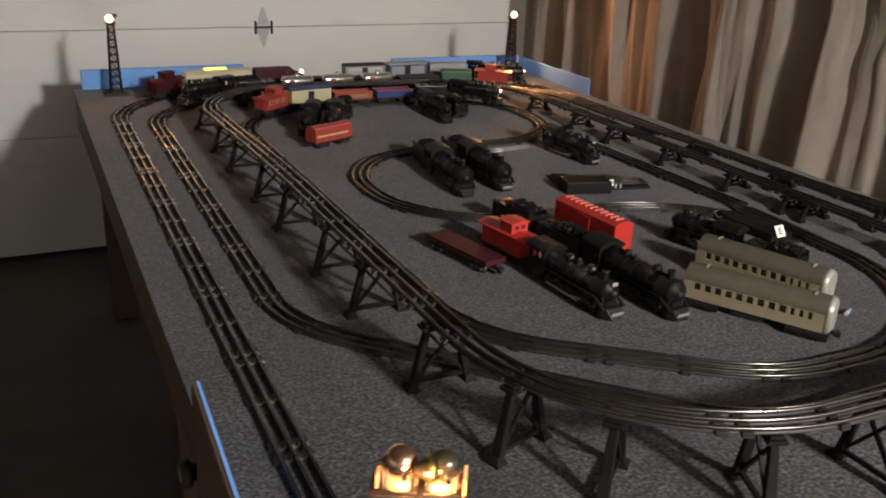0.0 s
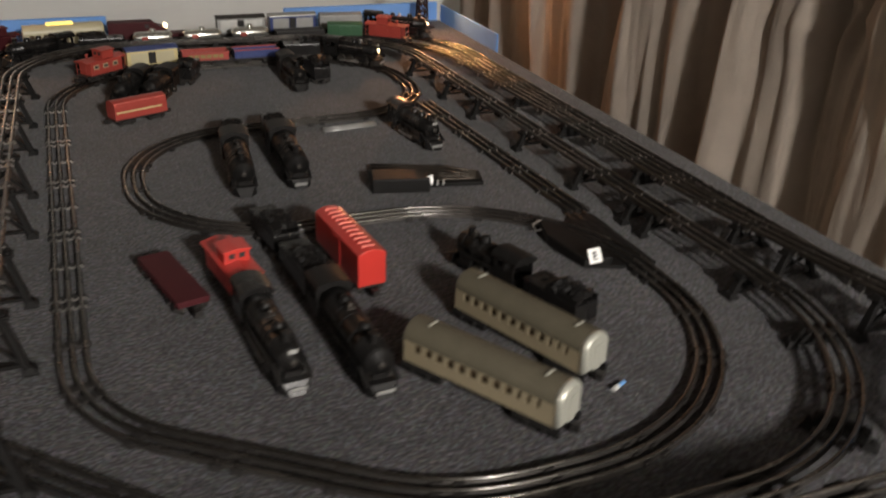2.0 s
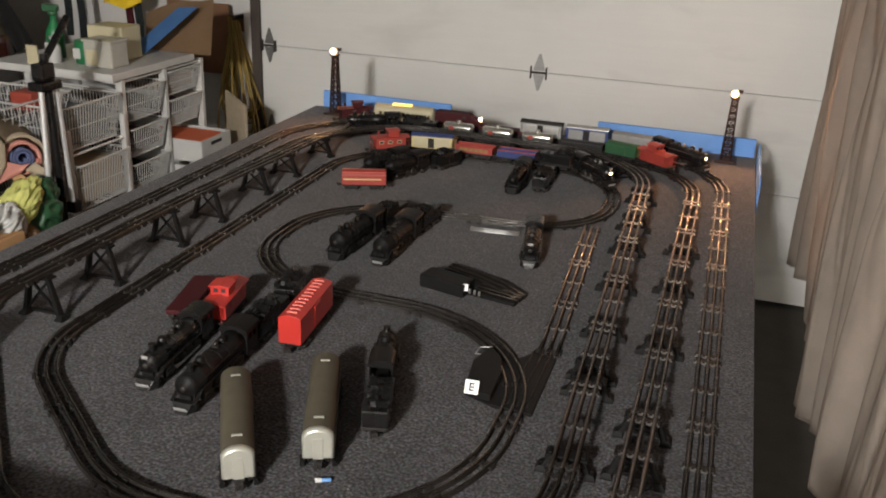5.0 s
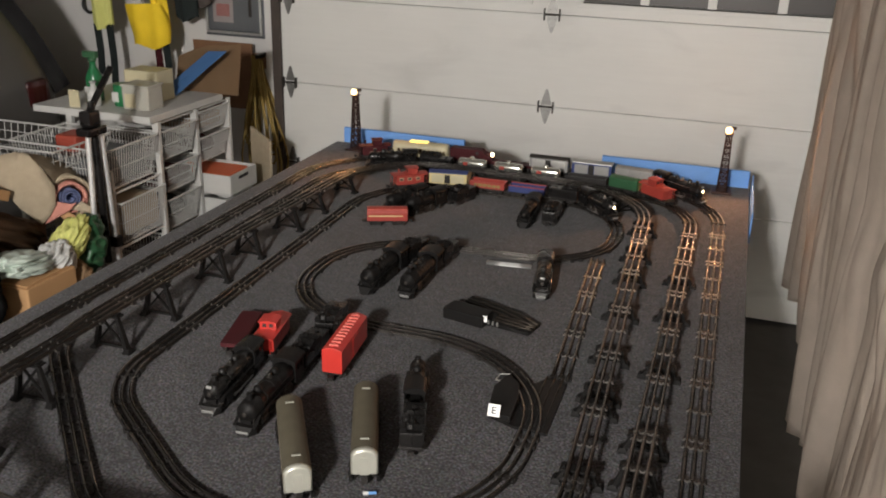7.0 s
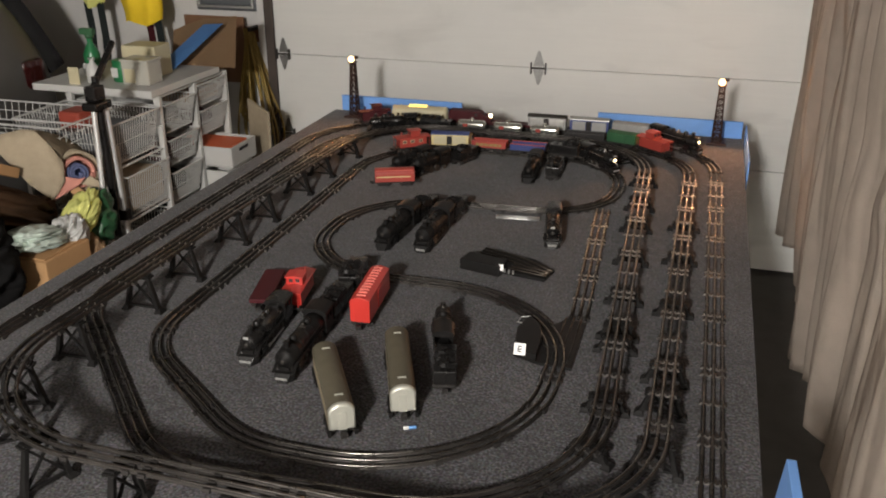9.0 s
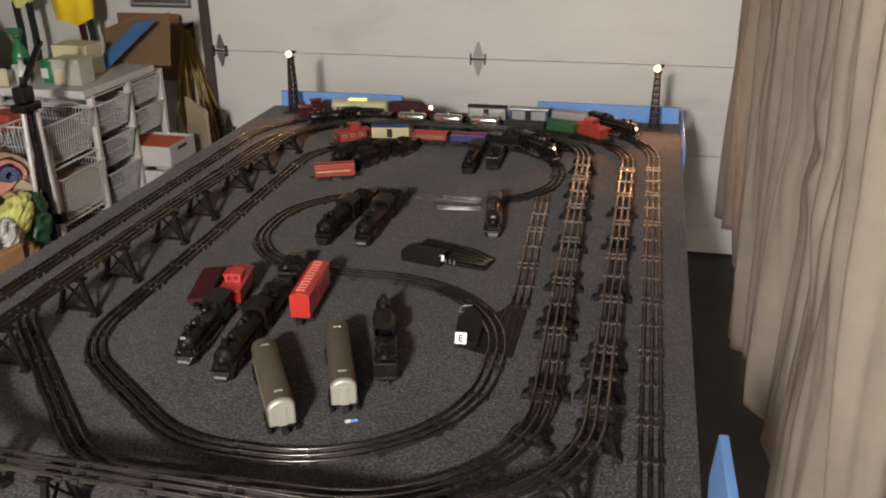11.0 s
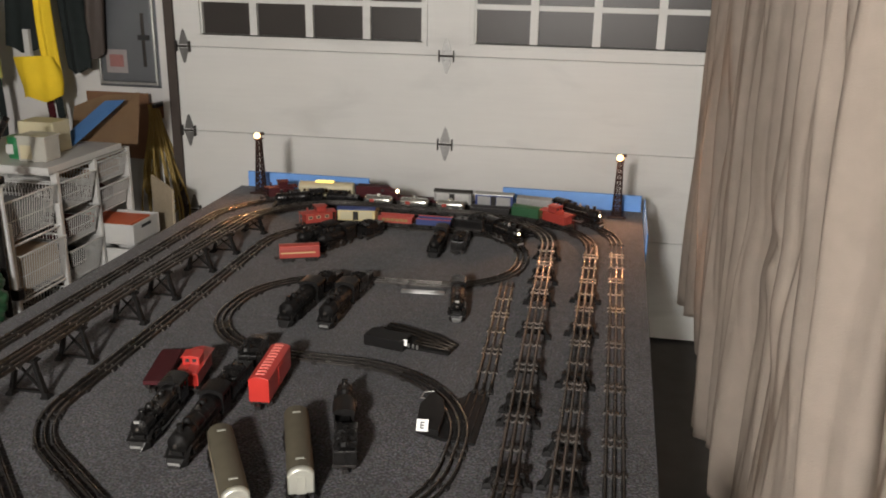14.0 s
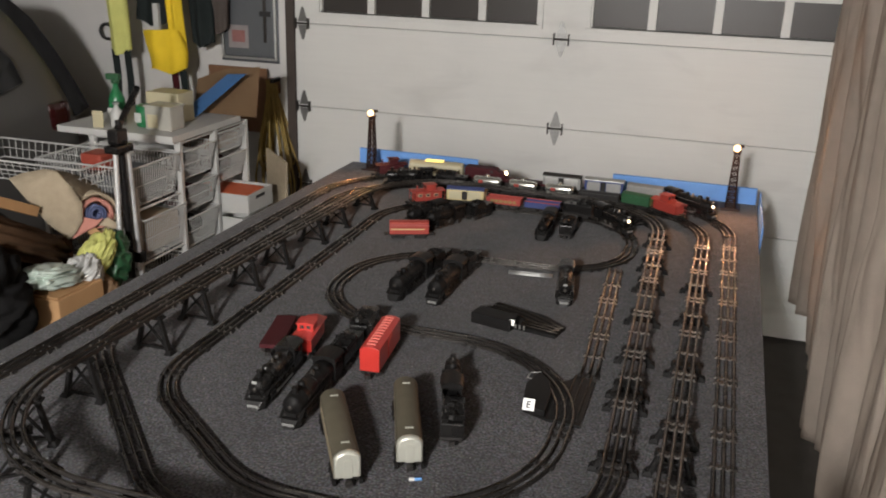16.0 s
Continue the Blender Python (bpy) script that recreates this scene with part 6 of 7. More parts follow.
sp = bottle(-2.150, 1.545, 0.166, 0.178, 0.034, GREEN, DARKGREEN, "green plastic spray bottle on the white board")
block("label_band", WHITEPLASTIC, sp, -0.026, 0.026, -0.0355, -0.030, 0.015, 0.062, 0.004)
block("trigger_head", DARKGREEN, sp, -0.040, 0.025, -0.012, 0.012, 0.176, 0.203, 0.006)
bottle(-2.09, 1.46, 0.166, 0.100, 0.027, WHITEPLASTIC, GREY_PLATE, "small white bottle on the board")
jar = thing("green_can", pose(-1.985, 1.52, 0.166), "short dark green can on the board", "can")
bm = bmesh.new()
bm_lathe(bm, [(0, 0.042), (0.002, 0.045), (0.085, 0.045), (0.088, 0.041), (0.0885, 0.03)], UPRIGHT, 20)
finish(bm)
part("body", bm, GREEN, jar)
block("label", WHITEPLASTIC, jar, -0.030, 0.002, -0.0465, -0.040, 0.02, 0.06, 0.002)
tub = thing("clear_tub", pose(-1.885, 1.50, 0.166), "cloudy plastic tub with a cream label", "tub")
bm = bmesh.new()
bm_box(bm, -0.062, 0.062, -0.050, 0.050, 0, 0.095)
finish(bm, 0.008)
part("body", bm, CLEARPLASTIC, tub)
block("lid", CLEARPLASTIC, tub, -0.066, 0.066, -0.054, 0.054, 0.093, 0.103, 0.003)
block("label", CREAM, tub, -0.050, 0.000, -0.0515, -0.0495, 0.01, 0.065, 0.0)
tagged(block("small_crate", CREAM, None, -2.045, -1.885, 1.60, 1.72, 0.166, 0.295, 0.006), "cream cardboard carton on the board", "carton")
tagged(block("white_card", CREAM, None, -2.165, -2.115, 1.40, 1.404, 0.166, 0.235, 0.0, "", None), "small cream card leaning on a bottle", "card")
bm = bmesh.new()
bm.faces.new([bm.verts.new(c) for c in ((-2.010, 1.79, 0.168), (-1.905, 1.755, 0.168), (-1.668, 1.80, 0.370), (-1.785, 1.84, 0.356))])
bmesh.ops.solidify(bm, geom=bm.faces[:], thickness=0.006)
finish(bm)
fold = part("blue_sheet", bm, FOLDER)
tagged(fold, "blue board leaning across the shelf top", "board")

# cardboard sheets and box against the wall
bm = bmesh.new()
bm.faces.new([bm.verts.new((x, 1.878 - 0.03 * (z - 0.166), z)) for x, z in ((-1.990, 0.166), (-1.672, 0.166), (-1.640, 0.395), (-1.700, 0.383), (-1.800, 0.376), (-1.880, 0.350), (-1.960, 0.318))])
bmesh.ops.solidify(bm, geom=bm.faces[:], thickness=0.006)
finish(bm)
flap = part("cardboard_sheet", bm, CARD)
tagged(flap, "torn brown cardboard flap standing on the white board", "cardboard")
panel = block("leaning_board", BROWNWOOD, None, -0.17, 0.17, -0.005, 0.005, -0.20, 0.14, 0.001, "", pose(-2.12, 2.50, 0.15, 3, 0, 0))
tagged(panel, "brown board leaning on the wall", "board")
tall = block("tall_board", CARPETROLL, None, -0.10, 0.10, -0.006, 0.006, -0.38, 0.38, 0.002, "", pose(-1.70, 2.10, -0.415, 4, 9, -35))
tagged(tall, "tall pale board leaning beside the drawers", "board")

# hanging yellow cords
cords = thing("cord_bundle", pose(-1.905, 2.47, 0.0), "bundle of yellow extension cords hanging on the wall", "cord")
rng = random.Random(11)
for k in range(15):
    cu = bpy.data.curves.new("cord", "CURVE")
    cu.dimensions, cu.bevel_depth, cu.bevel_resolution = "3D", 0.0052, 2
    sp_ = cu.splines.new("BEZIER")
    sp_.bezier_points.add(2)
    a, b = rng.uniform(-0.03, 0.0), rng.uniform(0.0, 0.06)
    low = rng.uniform(-0.42, -0.20)
    for bp, co in zip(sp_.bezier_points, ((a, rng.uniform(-0.02, 0.02), 0.24), (b * 1.2 + 0.01, rng.uniform(-0.05, 0.02), low), (a + 0.02, rng.uniform(-0.02, 0.02), 0.22))):
        bp.co = co
        bp.handle_left_type = bp.handle_right_type = "AUTO"
    tmp = bpy.data.objects.new("cord", cu)
    me = bpy.data.meshes.new_from_object(tmp)
    bpy.data.objects.remove(tmp)
    me.materials.append(ROPE)
    piece("cord", me, cords)
block("hook", DARKIRON, cords, -0.012, 0.012, -0.02, 0.085, 0.225, 0.245, 0.003)

# electrical panel
PINKLABEL = material("faded_pink_label", (0.27, 0.245, 0.24), 0.6, 0, 40, 0.2)
FADEDRED = material("faded_red_ink", (0.27, 0.115, 0.105), 0.6, 0, 60, 0.3)
ep = thing("electrical_panel", pose(-2.055, 2.548, 0.0), "grey steel electrical panel on the wall", "electrical panel")
block("cabinet", PANELGREY, ep, -0.170, 0.170, -0.030, 0.010, 0.315, 1.02, 0.006)
dr = block("door", PANELGREY, ep, -0.145, 0.145, -0.042, -0.031, 0.345, 1.00, 0.006)
bm = bmesh.new()
for a0, a1, b0, b1 in ((-0.157, 0.157, 0.329, 0.341), (-0.157, 0.157, 1.004, 1.014), (-0.157, -0.147, 0.341, 1.004), (0.147, 0.157, 0.341, 1.004)):
    bm_box(bm, a0, a1, -0.046, -0.0305, b0, b1)
finish(bm, 0.003)
part("rim", bm, STEEL, ep, "worn bright steel rim")
block("latch", INK, dr, 0.070, 0.130, -0.052, -0.043, 0.55, 0.575, 0.002)
block("handle", DARKIRON, dr, 0.090, 0.106, -0.050, -0.043, 0.42, 0.68, 0.003)
block("label_sticker", PINKLABEL, dr, -0.115, 0.000, -0.0432, -0.0424, 0.385, 0.50, 0.0)
block("warning_band", FADEDRED, dr, -0.095, -0.020, -0.0437, -0.0433, 0.415, 0.475, 0.0)


# coats and bags on hooks
def cloth(name, mat, w, h, m, label, category, seed, depth=0.05, neck=0.72):
    """A hanging cloth body with soft folds and closed sides."""
    bm = bmesh.new()
    rng = random.Random(seed)
    nx, nz = 16, 14
    ph = [rng.uniform(0, 6) for _ in range(4)]
    def surf(sign):
        g = []
        for j in range(nz + 1):
            v = j / nz
            row = []
            for i in range(nx + 1):
                u = i / nx
                wid = w * (neck + (1 - neck) * min(1, v * 1.6)) * (1 + 0.05 * math.sin(v * 5 + ph[0]))
                x = (u - 0.5) * wid + 0.02 * math.sin(v * 3 + ph[1])
                bulge = math.sin(math.pi * u) ** 0.6 * depth * (0.6 + 0.4 * math.sin(math.pi * v))
                fold = 0.012 * math.sin(u * 11 + v * 2 + ph[2]) * math.sin(math.pi * u)
                y = sign * bulge + fold
                z = -v * h + 0.015 * math.sin(u * 7 + ph[3]) * v
                row.append(bm.verts.new((x, y, z)))
            g.append(row)
        for j in range(nz):
            for i in range(nx):
                bm.faces.new((g[j][i], g[j][i + 1], g[j + 1][i + 1], g[j + 1][i]))
    surf(-1)
    surf(0.35)
    bmesh.ops.remove_doubles(bm, verts=bm.verts, dist=0.002)
    finish(bm, smooth=True)
    ob = part(name, bm, mat)
    ob.matrix_basis = m
    return tagged(ob, label, category)


cloth("lime_vest", LIME, 0.13, 0.75, pose(-2.695, 2.30, 1.10), "lime yellow work vest hanging on the wall", "vest", 1)
cloth("yellow_bag", YELLOW, 0.225, 0.205, pose(-2.425, 2.30, 0.475, 0, -4, 0), "bright yellow cloth bag hanging on the wall", "bag", 2, 0.05, 0.97)
cloth("yellow_strap", YELLOW, 0.10, 0.72, pose(-2.345, 2.32, 1.10), "long yellow cloth strap on the wall", "strap", 3, 0.03)
cloth("dark_jacket", DARKCLOTH, 0.22, 0.62, pose(-2.50, 2.36, 1.12), "dark green jacket hanging on the wall", "jacket", 4)
cloth("dark_jacket", DARKCLOTH, 0.135, 0.80, pose(-2.285, 2.42, 1.20), "black jacket hanging on the wall", "jacket", 6)
cloth("brown_coat", JAMB, 0.14, 0.68, pose(-2.20, 2.46, 1.15), "dark brown coat hanging by the panel", "coat", 7, 0.04)
tagged(block("paper_tag", WHITEPLASTIC, None, -2.478, -2.448, 2.304, 2.325, 0.465, 0.60, 0.0), "white paper tag on the jacket", "tag")
for x, z0, z1, mat in ((-2.735, 0.10, 0.36, DARKCLOTH), (-2.660, 0.02, 0.36, DARKCLOTH), (-2.385, 0.10, 0.28, MAROON), (-2.335, 0.08, 0.28, DARKCLOTH)):
    s = thing("strap", pose(x, 2.32, 0), "hanging dark cloth strap", "strap")
    bm = bmesh.new()
    bar_along(bm, (0, 0, z1), (0.015, -0.01, (z0 + z1) / 2), 0.035, 0.008)
    bar_along(bm, (0.015, -0.01, (z0 + z1) / 2), (0.0, 0, z0), 0.035, 0.008)
    finish(bm, 0.002)
    part("webbing", bm, mat, s)

# tripod: two bright legs and black locks
ALUMINIUM = material("bright_aluminium", (0.80, 0.80, 0.79), 0.38, 0.55, 30, 0.06)
tri = thing("tripod", pose(-1.735, 1.022, 0.0), "folded camera tripod with bright legs and black clamps", "tripod")
for dx, dy in ((0.0, -0.055), (0.0, 0.030), (-0.05, -0.01)):
    rod("leg", ALUMINIUM, tri, (dx * 1.5, dy * 1.9, FLOOR), (dx * 0.5, dy * 0.8, 0.19), 0.0095, 12)
    block("clamp", BLACK, tri, dx * 1.1 - 0.018, dx * 1.1 + 0.018, dy * 1.4 - 0.018, dy * 1.4 + 0.018, -0.255, -0.215, 0.004)
rod("centre_column", BLACK, tri, (0, -0.012, -0.30), (0, -0.012, 0.30), 0.013, 12)
hd = block("head", BLACK, tri, -0.030, 0.030, -0.070, 0.025, 0.185, 0.215, 0.008)
block("pan_head", BLACK, hd, -0.024, 0.024, -0.055, 0.005, 0.215, 0.272, 0.010)
rod("handle", BLACK, hd, (0.0, -0.03, 0.262), (0.0, 0.112, 0.400), 0.012, 12)

# rolled carpet with pink underlay
roll = thing("carpet_roll", pose(-1.82, 0.935, -0.02, 73.9, 4.4, 38.5), "rolled beige carpet with pink underlay on boxes", "carpet roll")


def spiral(bm, r0, r1, turns, y0, y1, thick):
    n = int(turns * 22)
    prev = None
    for k in range(n + 1):
        u = k / n
        a = 2 * math.pi * turns * u
        r = r0 + (r1 - r0) * u
        ring = []
        for rr in (r, r + thick):
            for y in (y0, y1):
                ring.append(bm.verts.new((rr * math.cos(a), y, rr * math.sin(a))))
        if prev:
            p, q = prev, ring
            for i, j in ((0, 1), (1, 3), (3, 2), (2, 0)):
                f = bm.faces.new((p[i], p[j], q[j], q[i]))
                f.smooth = True
        else:
            bm.faces.new((ring[0], ring[1], ring[3], ring[2]))
        prev = ring
    bm.faces.new((prev[0], prev[1], prev[3], prev[2]))


rm = pose(0, 0, 0, 96, 14, 0)
for name, mat, r0, r1, turns, th, back in (("core", SLATE, 0.010, 0.034, 2.6, 0.007, 0.26), ("underlay", PINKFOAM, 0.043, 0.050, 1.15, 0.010, 0.262), ("backing", CARPETROLL, 0.062, 0.072, 1.0, 0.010, 0.252)):
    bm = bmesh.new()
    spiral(bm, r0, r1, turns, -back, back, th)
    finish(bm)
    part(name, bm, mat, roll, "", pose(-0.050, 0.008, -0.26) @ rm)


def sheet(name, mat, edge, thick, bend, label="", m=None):
    """A stiff piece of carpet: an outline with thickness and a gentle bend."""
    bm = bmesh.new()
    bm.faces.new([bm.verts.new((x, y, 0)) for x, y in edge])
    bmesh.ops.triangulate(bm, faces=bm.faces[:])
    bmesh.ops.subdivide_edges(bm, edges=bm.edges[:], cuts=4, use_grid_fill=True)
    for v in bm.verts:
        v.co.z = bend * (math.sin(v.co.x * 9) + math.cos(v.co.y * 13)) - 0.3 * v.co.y ** 2
    bmesh.ops.solidify(bm, geom=bm.faces[:], thickness=thick)
    finish(bm, smooth=True)
    return part(name, bm, mat, roll, label, m)


sheet("front_flap", CARPETROLL, ((-0.275, 0.105), (-0.235, 0.125), (-0.160, 0.142), (-0.118, 0.134), (-0.070, 0.075), (-0.036, 0.020), (-0.036, -0.045), (-0.058, -0.085), (-0.082, -0.112), (-0.150, -0.055)), 0.011, 0.010, "", pose(0, 0, 0.016))
# the sheet folding back from the flap over the roll
bm = bmesh.new()
cols = []
for k in range(11):
    u = k / 10
    x = -0.160 + 0.126 * u
    y = 0.140 - 0.108 * u ** 1.25 + 0.012 * math.sin(math.pi * u)
    cols.append([bm.verts.new((x + 0.135 * w, y + 0.016 * w - 0.050 * w * w, 0.012 - 0.24 * w)) for w in (0, 0.2, 0.4, 0.6, 0.8, 1.0)])
for c0, c1 in zip(cols, cols[1:]):
    for j in range(5):
        bm.faces.new((c0[j], c1[j], c1[j + 1], c0[j + 1]))
bmesh.ops.solidify(bm, geom=bm.faces[:], thickness=0.011)
finish(bm, smooth=True)
part("outer_sheet", bm, CARPETROLL, roll)
sheet("loose_flap", PINKFOAM, ((-0.034, -0.030), (0.012, -0.040), (0.034, -0.034), (0.006, -0.066), (-0.040, -0.092), (-0.076, -0.114), (-0.056, -0.080)), 0.010, 0.008, "pink underlay flap", pose(0, 0, 0.006))
sheet("end_strip", CARDLIGHT, ((-0.030, -0.078), (-0.004, -0.060), (0.046, -0.100), (0.030, -0.135)), 0.008, 0.006, "", pose(0, 0, -0.004))
sheet("lower_edge", CARPETROLL, ((0.010, -0.058), (0.048, -0.030), (0.100, -0.066), (0.092, -0.078)), 0.010, 0.004, "", pose(0, 0, -0.012))

# heap below the roll
heap = [(-2.35, -1.62, 0.35, 0.92, FLOOR, -0.36, CARD, "brown cardboard box under the carpet roll", "box"),
        (-1.87, -1.63, 0.50, 0.72, -0.358, -0.188, CARDLIGHT, "orange-brown cardboard box on a larger box", "box"),
        (-2.25, -1.88, 0.40, 0.88, -0.358, -0.12, BROWNWOOD, "brown box below the carpet roll", "box")]
for x0, x1, y0, y1, z0, z1, mat, lab, cat in heap:
    t = thing("cardboard_box", pose(0, 0, 0), lab, cat)
    block("carton", mat, t, x0, x1, y0, y1, z0, z1, 0.006)
    block("flap", mat, t, x0 + 0.01, (x0 + x1) / 2 - 0.004, y0 + 0.01, y1 - 0.01, z1 + 0.0005, z1 + 0.006, 0.001)
    block("flap", mat, t, (x0 + x1) / 2 + 0.004, x1 - 0.01, y0 + 0.01, y1 - 0.01, z1 + 0.0005, z1 + 0.006, 0.001)


def crumple(name, mat, r, squash, m, label, category, seed):
    bm = bmesh.new()
    bmesh.ops.create_icosphere(bm, subdivisions=5, radius=r)
    off = Vector((seed * 3.1, seed * 1.7, seed))
    for v in bm.verts:
        n = noise.noise(v.co / r * 1.3 + off) * 0.30 + abs(noise.noise(v.co / r * 3.2 + off)) * 0.24 - 0.12 + abs(noise.noise(v.co / r * 7.5 + off)) * 0.05
        v.co *= 1 + n
        v.co.z *= squash
    finish(bm, smooth=True)
    ob = part(name, bm, mat)
    ob.matrix_basis = m
    return tagged(ob, label, category)


def drape(name, mat, size, m, label, category, seed, ridge=0.16):
    """A heavy cloth thrown over a heap: long folds that run down its length, with a ragged outline."""
    bm = bmesh.new()
    bmesh.ops.create_icosphere(bm, subdivisions=5, radius=1.0)
    off = Vector((seed * 2.3, seed * 1.1, seed * 0.7))
    for v in bm.verts:
        c = v.co.copy()
        long_fold = abs(noise.noise(Vector((c.x * 2.6, c.y * 0.7, c.z * 3.4)) + off))
        fine = noise.noise(Vector((c.x * 7.0, c.y * 2.2, c.z * 8.0)) + off)
        dent = abs(noise.noise(c * 2.4 - off))
        k = 1 + ridge * (1 - 2.6 * long_fold) + 0.05 * fine + 0.20 * noise.noise(c * 1.2 + off) - ridge * 0.9 * max(0.0, 0.32 - dent)
        v.co = Vector((c.x * size[0], c.y * size[1], c.z * size[2])) * k
    finish(bm, smooth=True)
    ob = part(name, bm, mat)
    ob.matrix_basis = m
    return tagged(ob, label, category)


RUST = material("brown_rust_blanket", (0.052, 0.030, 0.017), 0.95, 0, 9, 0.75, 0.6, 90, spec=0.08)
drape("brown_blanket", RUST, (0.13, 0.31, 0.085), pose(-1.90, 0.56, -0.055, -27, 0, 4), "dark brown patterned blanket draped over the heap", "blanket", 14)
plank = block("plank", CARDLIGHT, None, -0.012, 0.012, -0.26, 0.26, -0.018, 0.018, 0.002, "", pose(-1.93, 0.54, 0.115, -26, 0, 0))
tagged(plank, "orange-brown wooden plank lying on the heap", "plank")
drape("white_bag", BAG, (0.070, 0.105, 0.034), pose(-1.715, 0.560, -0.135, -10, 0, 0), "pale green-white plastic bag on a cardboard box", "bag", 3, 0.34)
drape("white_bag", WHITEPLASTIC, (0.045, 0.062, 0.060), pose(-1.695, 0.705, -0.175, 35, 0, 0), "crumpled white plastic bag beside a cardboard box", "bag", 8, 0.34)
drape("lime_cloth", LIME, (0.045, 0.080, 0.040), pose(-1.715, 0.800, -0.140, 32, 0, 0), "crumpled lime yellow safety cloth", "cloth", 5, 0.40)
drape("green_bag", DARKGREEN, (0.06, 0.07, 0.12), pose(-1.735, 0.895, -0.20, -18, 0, 0), "dark green crumpled bag beside the boxes", "bag", 9, 0.2)
BLACKCLOTH = material("black_coat_cloth", (0.010, 0.0098, 0.0100), 0.9, 0, 15, 0.3, 0.5, 120, spec=0.1)
drape("black_coat", BLACKCLOTH, (0.12, 0.12, 0.19), pose(-1.760, 0.330, -0.165, 12, 0, 0), "crumpled black coat thrown on the boxes", "coat", 5, 0.3)
crumple("brown_bag", CARD, 0.07, 1.2, pose(-1.70, 0.79, -0.285), "brown paper bag pressed between the boxes", "bag", 17)

crumple("blue_bag", FOLDER, 0.05, 0.6, pose(-1.66, 0.475, -0.335), "blue plastic bag below the cartons", "bag", 21)
hook = thing("wall_hook", pose(-2.93, 2.555, 0.42), "black ring hook screwed to the wall", "hook")
bm = bmesh.new()
ring = [(0.040 * math.cos(a), -0.04, 0.040 * math.sin(a)) for a in [math.pi * 2 * k / 16 for k in range(14)]]
for q0, q1 in zip(ring, ring[1:]):
    bm_rod(bm, q0, q1, 0.008, 8)
finish(bm)
part("ring", bm, INK, hook)
rod("stem", INK, hook, (0.0, 0.0, 0.040), (0.0, -0.04, 0.040), 0.007)

# ---------- parked car ----------
car = thing("parked_car", pose(-3.42, 0.78, FLOOR), "dark grey parked car seen from its rear corner", "car")


def car_body():
    bm = bmesh.new()
    # (y along the car, z) side outline of the tail, swept over the half widths
    outline = [(1.10, 0.30), (1.14, 0.55), (1.17, 0.80), (1.13, 0.97), (1.07, 1.16), (0.97, 1.38), (0.80, 1.48), (0.45, 1.53), (-0.30, 1.56), (-1.10, 1.50), (-1.90, 1.05), (-2.90, 0.90), (-3.10, 0.60), (-3.05, 0.30)]
    cols = []
    for k, (x, tuck) in enumerate(((-0.86, 0.16), (-0.82, 0.05), (-0.60, 0.0), (0.0, -0.02), (0.60, 0.0), (0.82, 0.05), (0.86, 0.16))):
        col = []
        for y, z in outline:
            lean = max(0.0, z - 0.95) * 0.42
            xx = x * (1 - lean)
            yy = y * (1 - 0.02) - math.copysign(tuck, y) * (1 if abs(y) > 0.9 else 0.1)
            zz = z - (tuck * 0.25 if z > 1.3 else 0)
            col.append(bm.verts.new((xx, yy, zz)))
        cols.append(col)
    n = len(outline)
    for c0, c1 in zip(cols, cols[1:]):
        for j in range(n):
            bm.faces.new((c0[j], c1[j], c1[(j + 1) % n], c0[(j + 1) % n]))
    bm.faces.new(cols[0])
    bm.faces.new(cols[-1])
    finish(bm, smooth=True)
    return bm


body = part("body", car_body(), CARPAINT, car)
body.modifiers.new("round", "SUBSURF").levels = 2
body.modifiers["round"].render_levels = 2


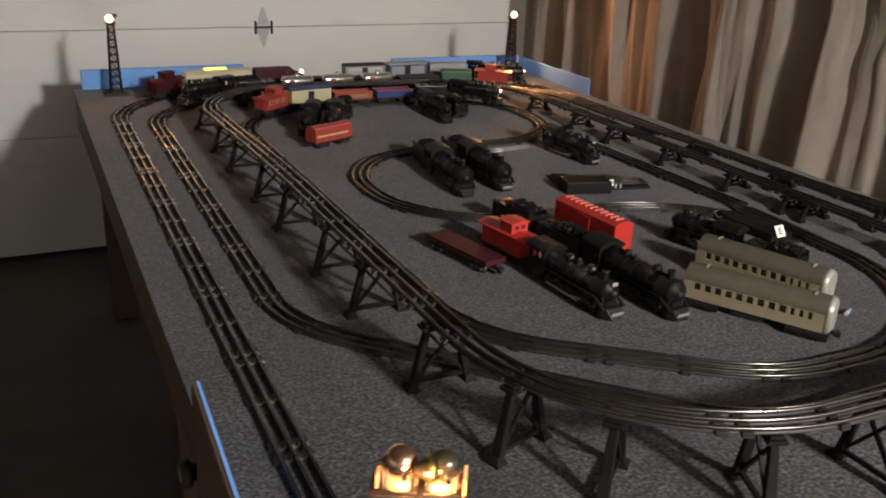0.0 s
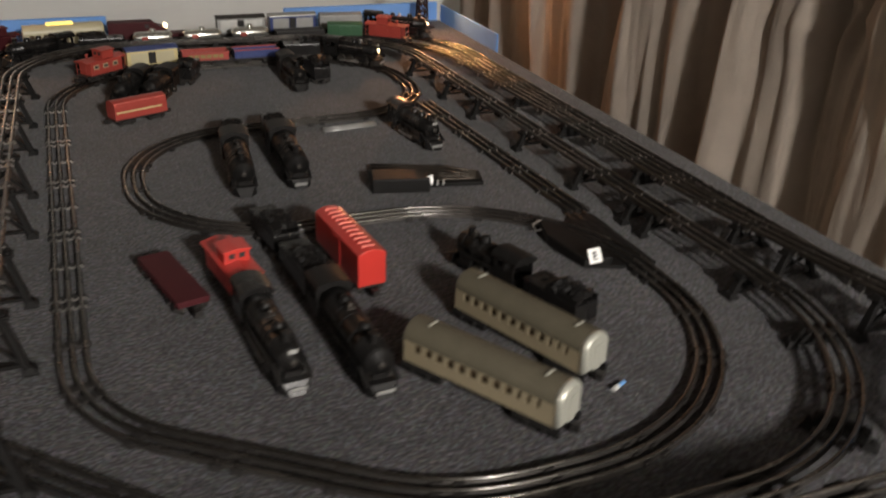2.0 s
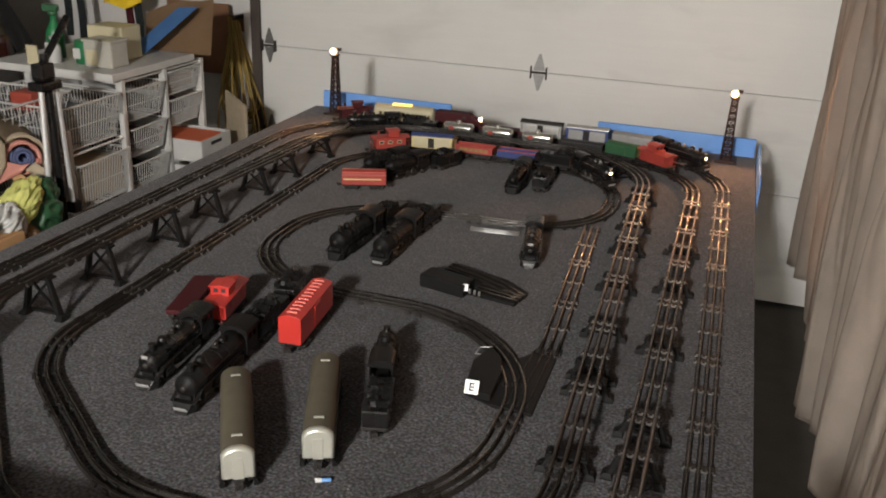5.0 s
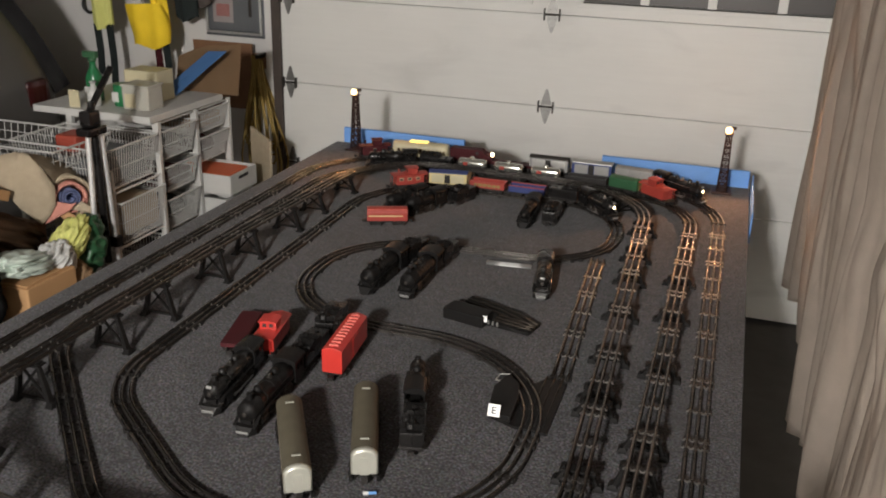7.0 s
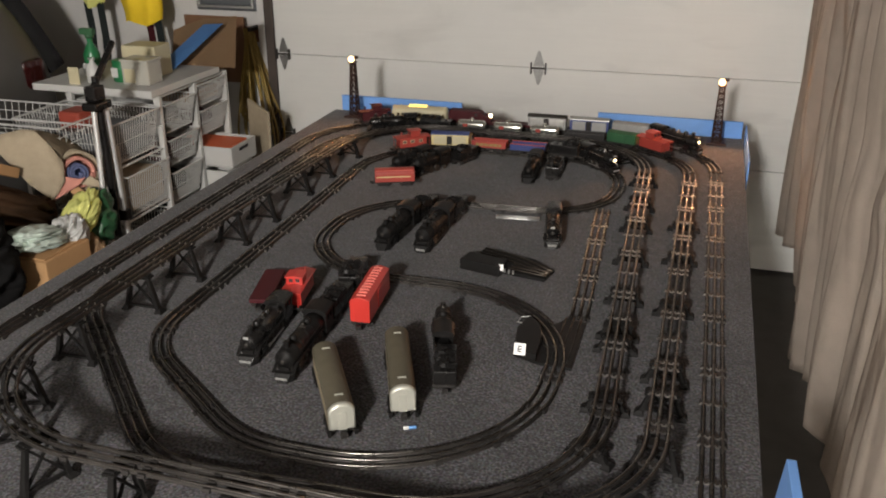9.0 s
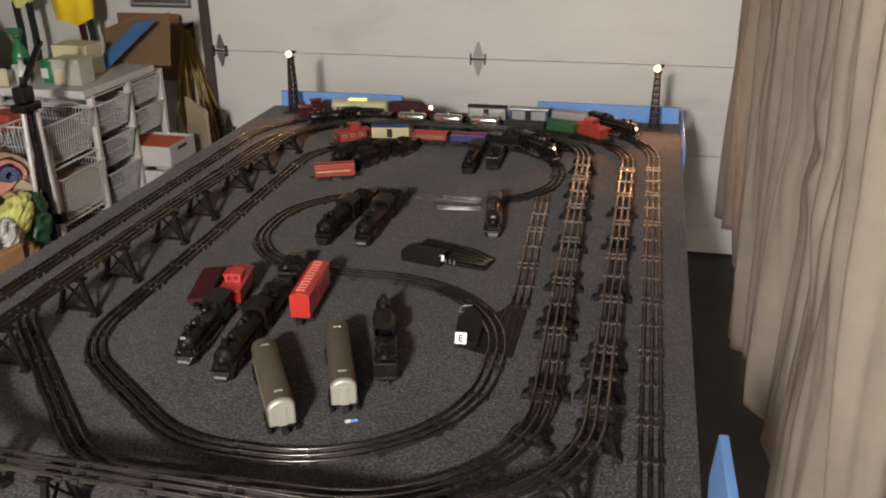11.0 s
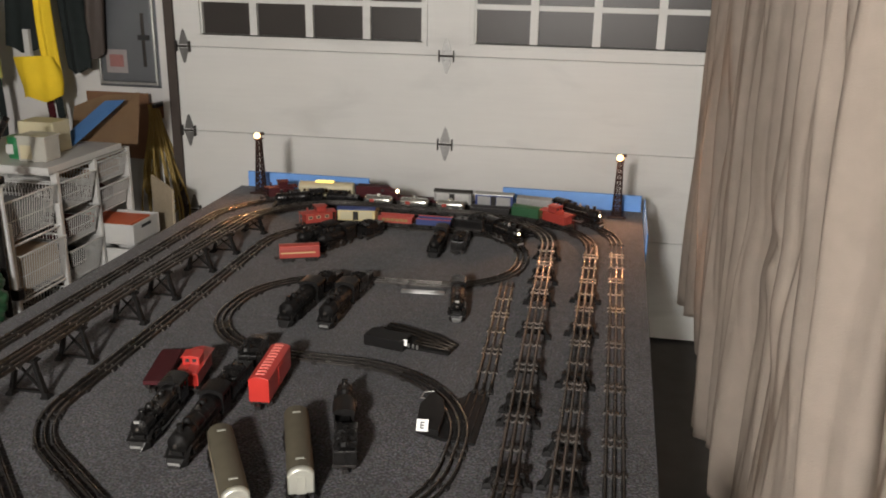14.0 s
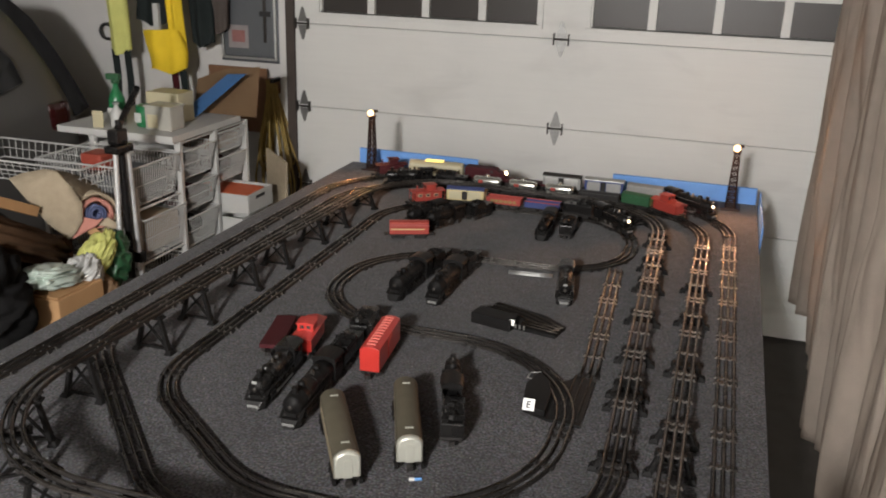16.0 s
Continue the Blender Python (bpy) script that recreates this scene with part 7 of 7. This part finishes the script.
def car_pane(pts, name, mat, inset=0.012):
    bm = bmesh.new()
    bm.faces.new([bm.verts.new(p) for p in pts])
    bmesh.ops.solidify(bm, geom=bm.faces[:], thickness=inset)
    finish(bm)
    return part(name, bm, mat, car)


car_pane([(0.835, -0.30, 1.02), (0.830, 0.50, 1.05), (0.810, 0.74, 1.10), (0.780, 0.72, 1.20), (0.725, 0.58, 1.36), (0.70, 0.30, 1.42), (0.695, -0.30, 1.44)], "side_window", CARGLASS)
bm = bmesh.new()
rings = []
for y, z in ((1.145, 0.93), (1.105, 1.05), (1.055, 1.20), (0.980, 1.35), (0.880, 1.45), (0.760, 1.49)):
    hw = 0.815 * (1 - max(0.0, z - 0.95) * 0.42)
    rings.append([bm.verts.new(c) for c in ((-hw, y - 0.10, z - 0.03), (-hw, y, z), (hw, y, z), (hw, y - 0.10, z - 0.03))])
for r0, r1 in zip(rings, rings[1:]):
    for j in range(4):
        bm.faces.new((r0[j], r0[(j + 1) % 4], r1[(j + 1) % 4], r1[j]))
bm.faces.new(rings[0])
bm.faces.new(rings[-1])
finish(bm)
part("rear_window", bm, CARGLASS, car, "dark wrap-around tailgate glass")
for s in (1, -1):
    lampb = block("tail_lamp", TAILRED, car, s * 0.79 - 0.05, s * 0.79 + 0.05, 0.85, 0.99, 0.85, 0.99, 0.03)
    for y in (0.30, -2.20):
        w = new("wheel")
        w.parent = car
        w.matrix_basis = pose(s * 0.76, y, 0.32, 0, 0, 90)
        bm = bmesh.new()
        bm_lathe(bm, [(-0.1, 0.20), (-0.1, 0.30), (-0.08, 0.32), (0.08, 0.32), (0.1, 0.30), (0.1, 0.20)], SIDEWAYS, 28)
        finish(bm)
        part("tyre", bm, INK, w)
        bm = bmesh.new()
        bm_lathe(bm, [(-0.09, 0.195), (-0.05, 0.19), (-0.04, 0.06), (0.04, 0.06), (0.05, 0.19), (0.09, 0.195)], SIDEWAYS, 20)
        finish(bm)
        part("rim", bm, STEEL, w)
block("bumper", CARPAINT, car, -0.78, 0.78, 0.99, 1.09, 0.32, 0.52, 0.04)
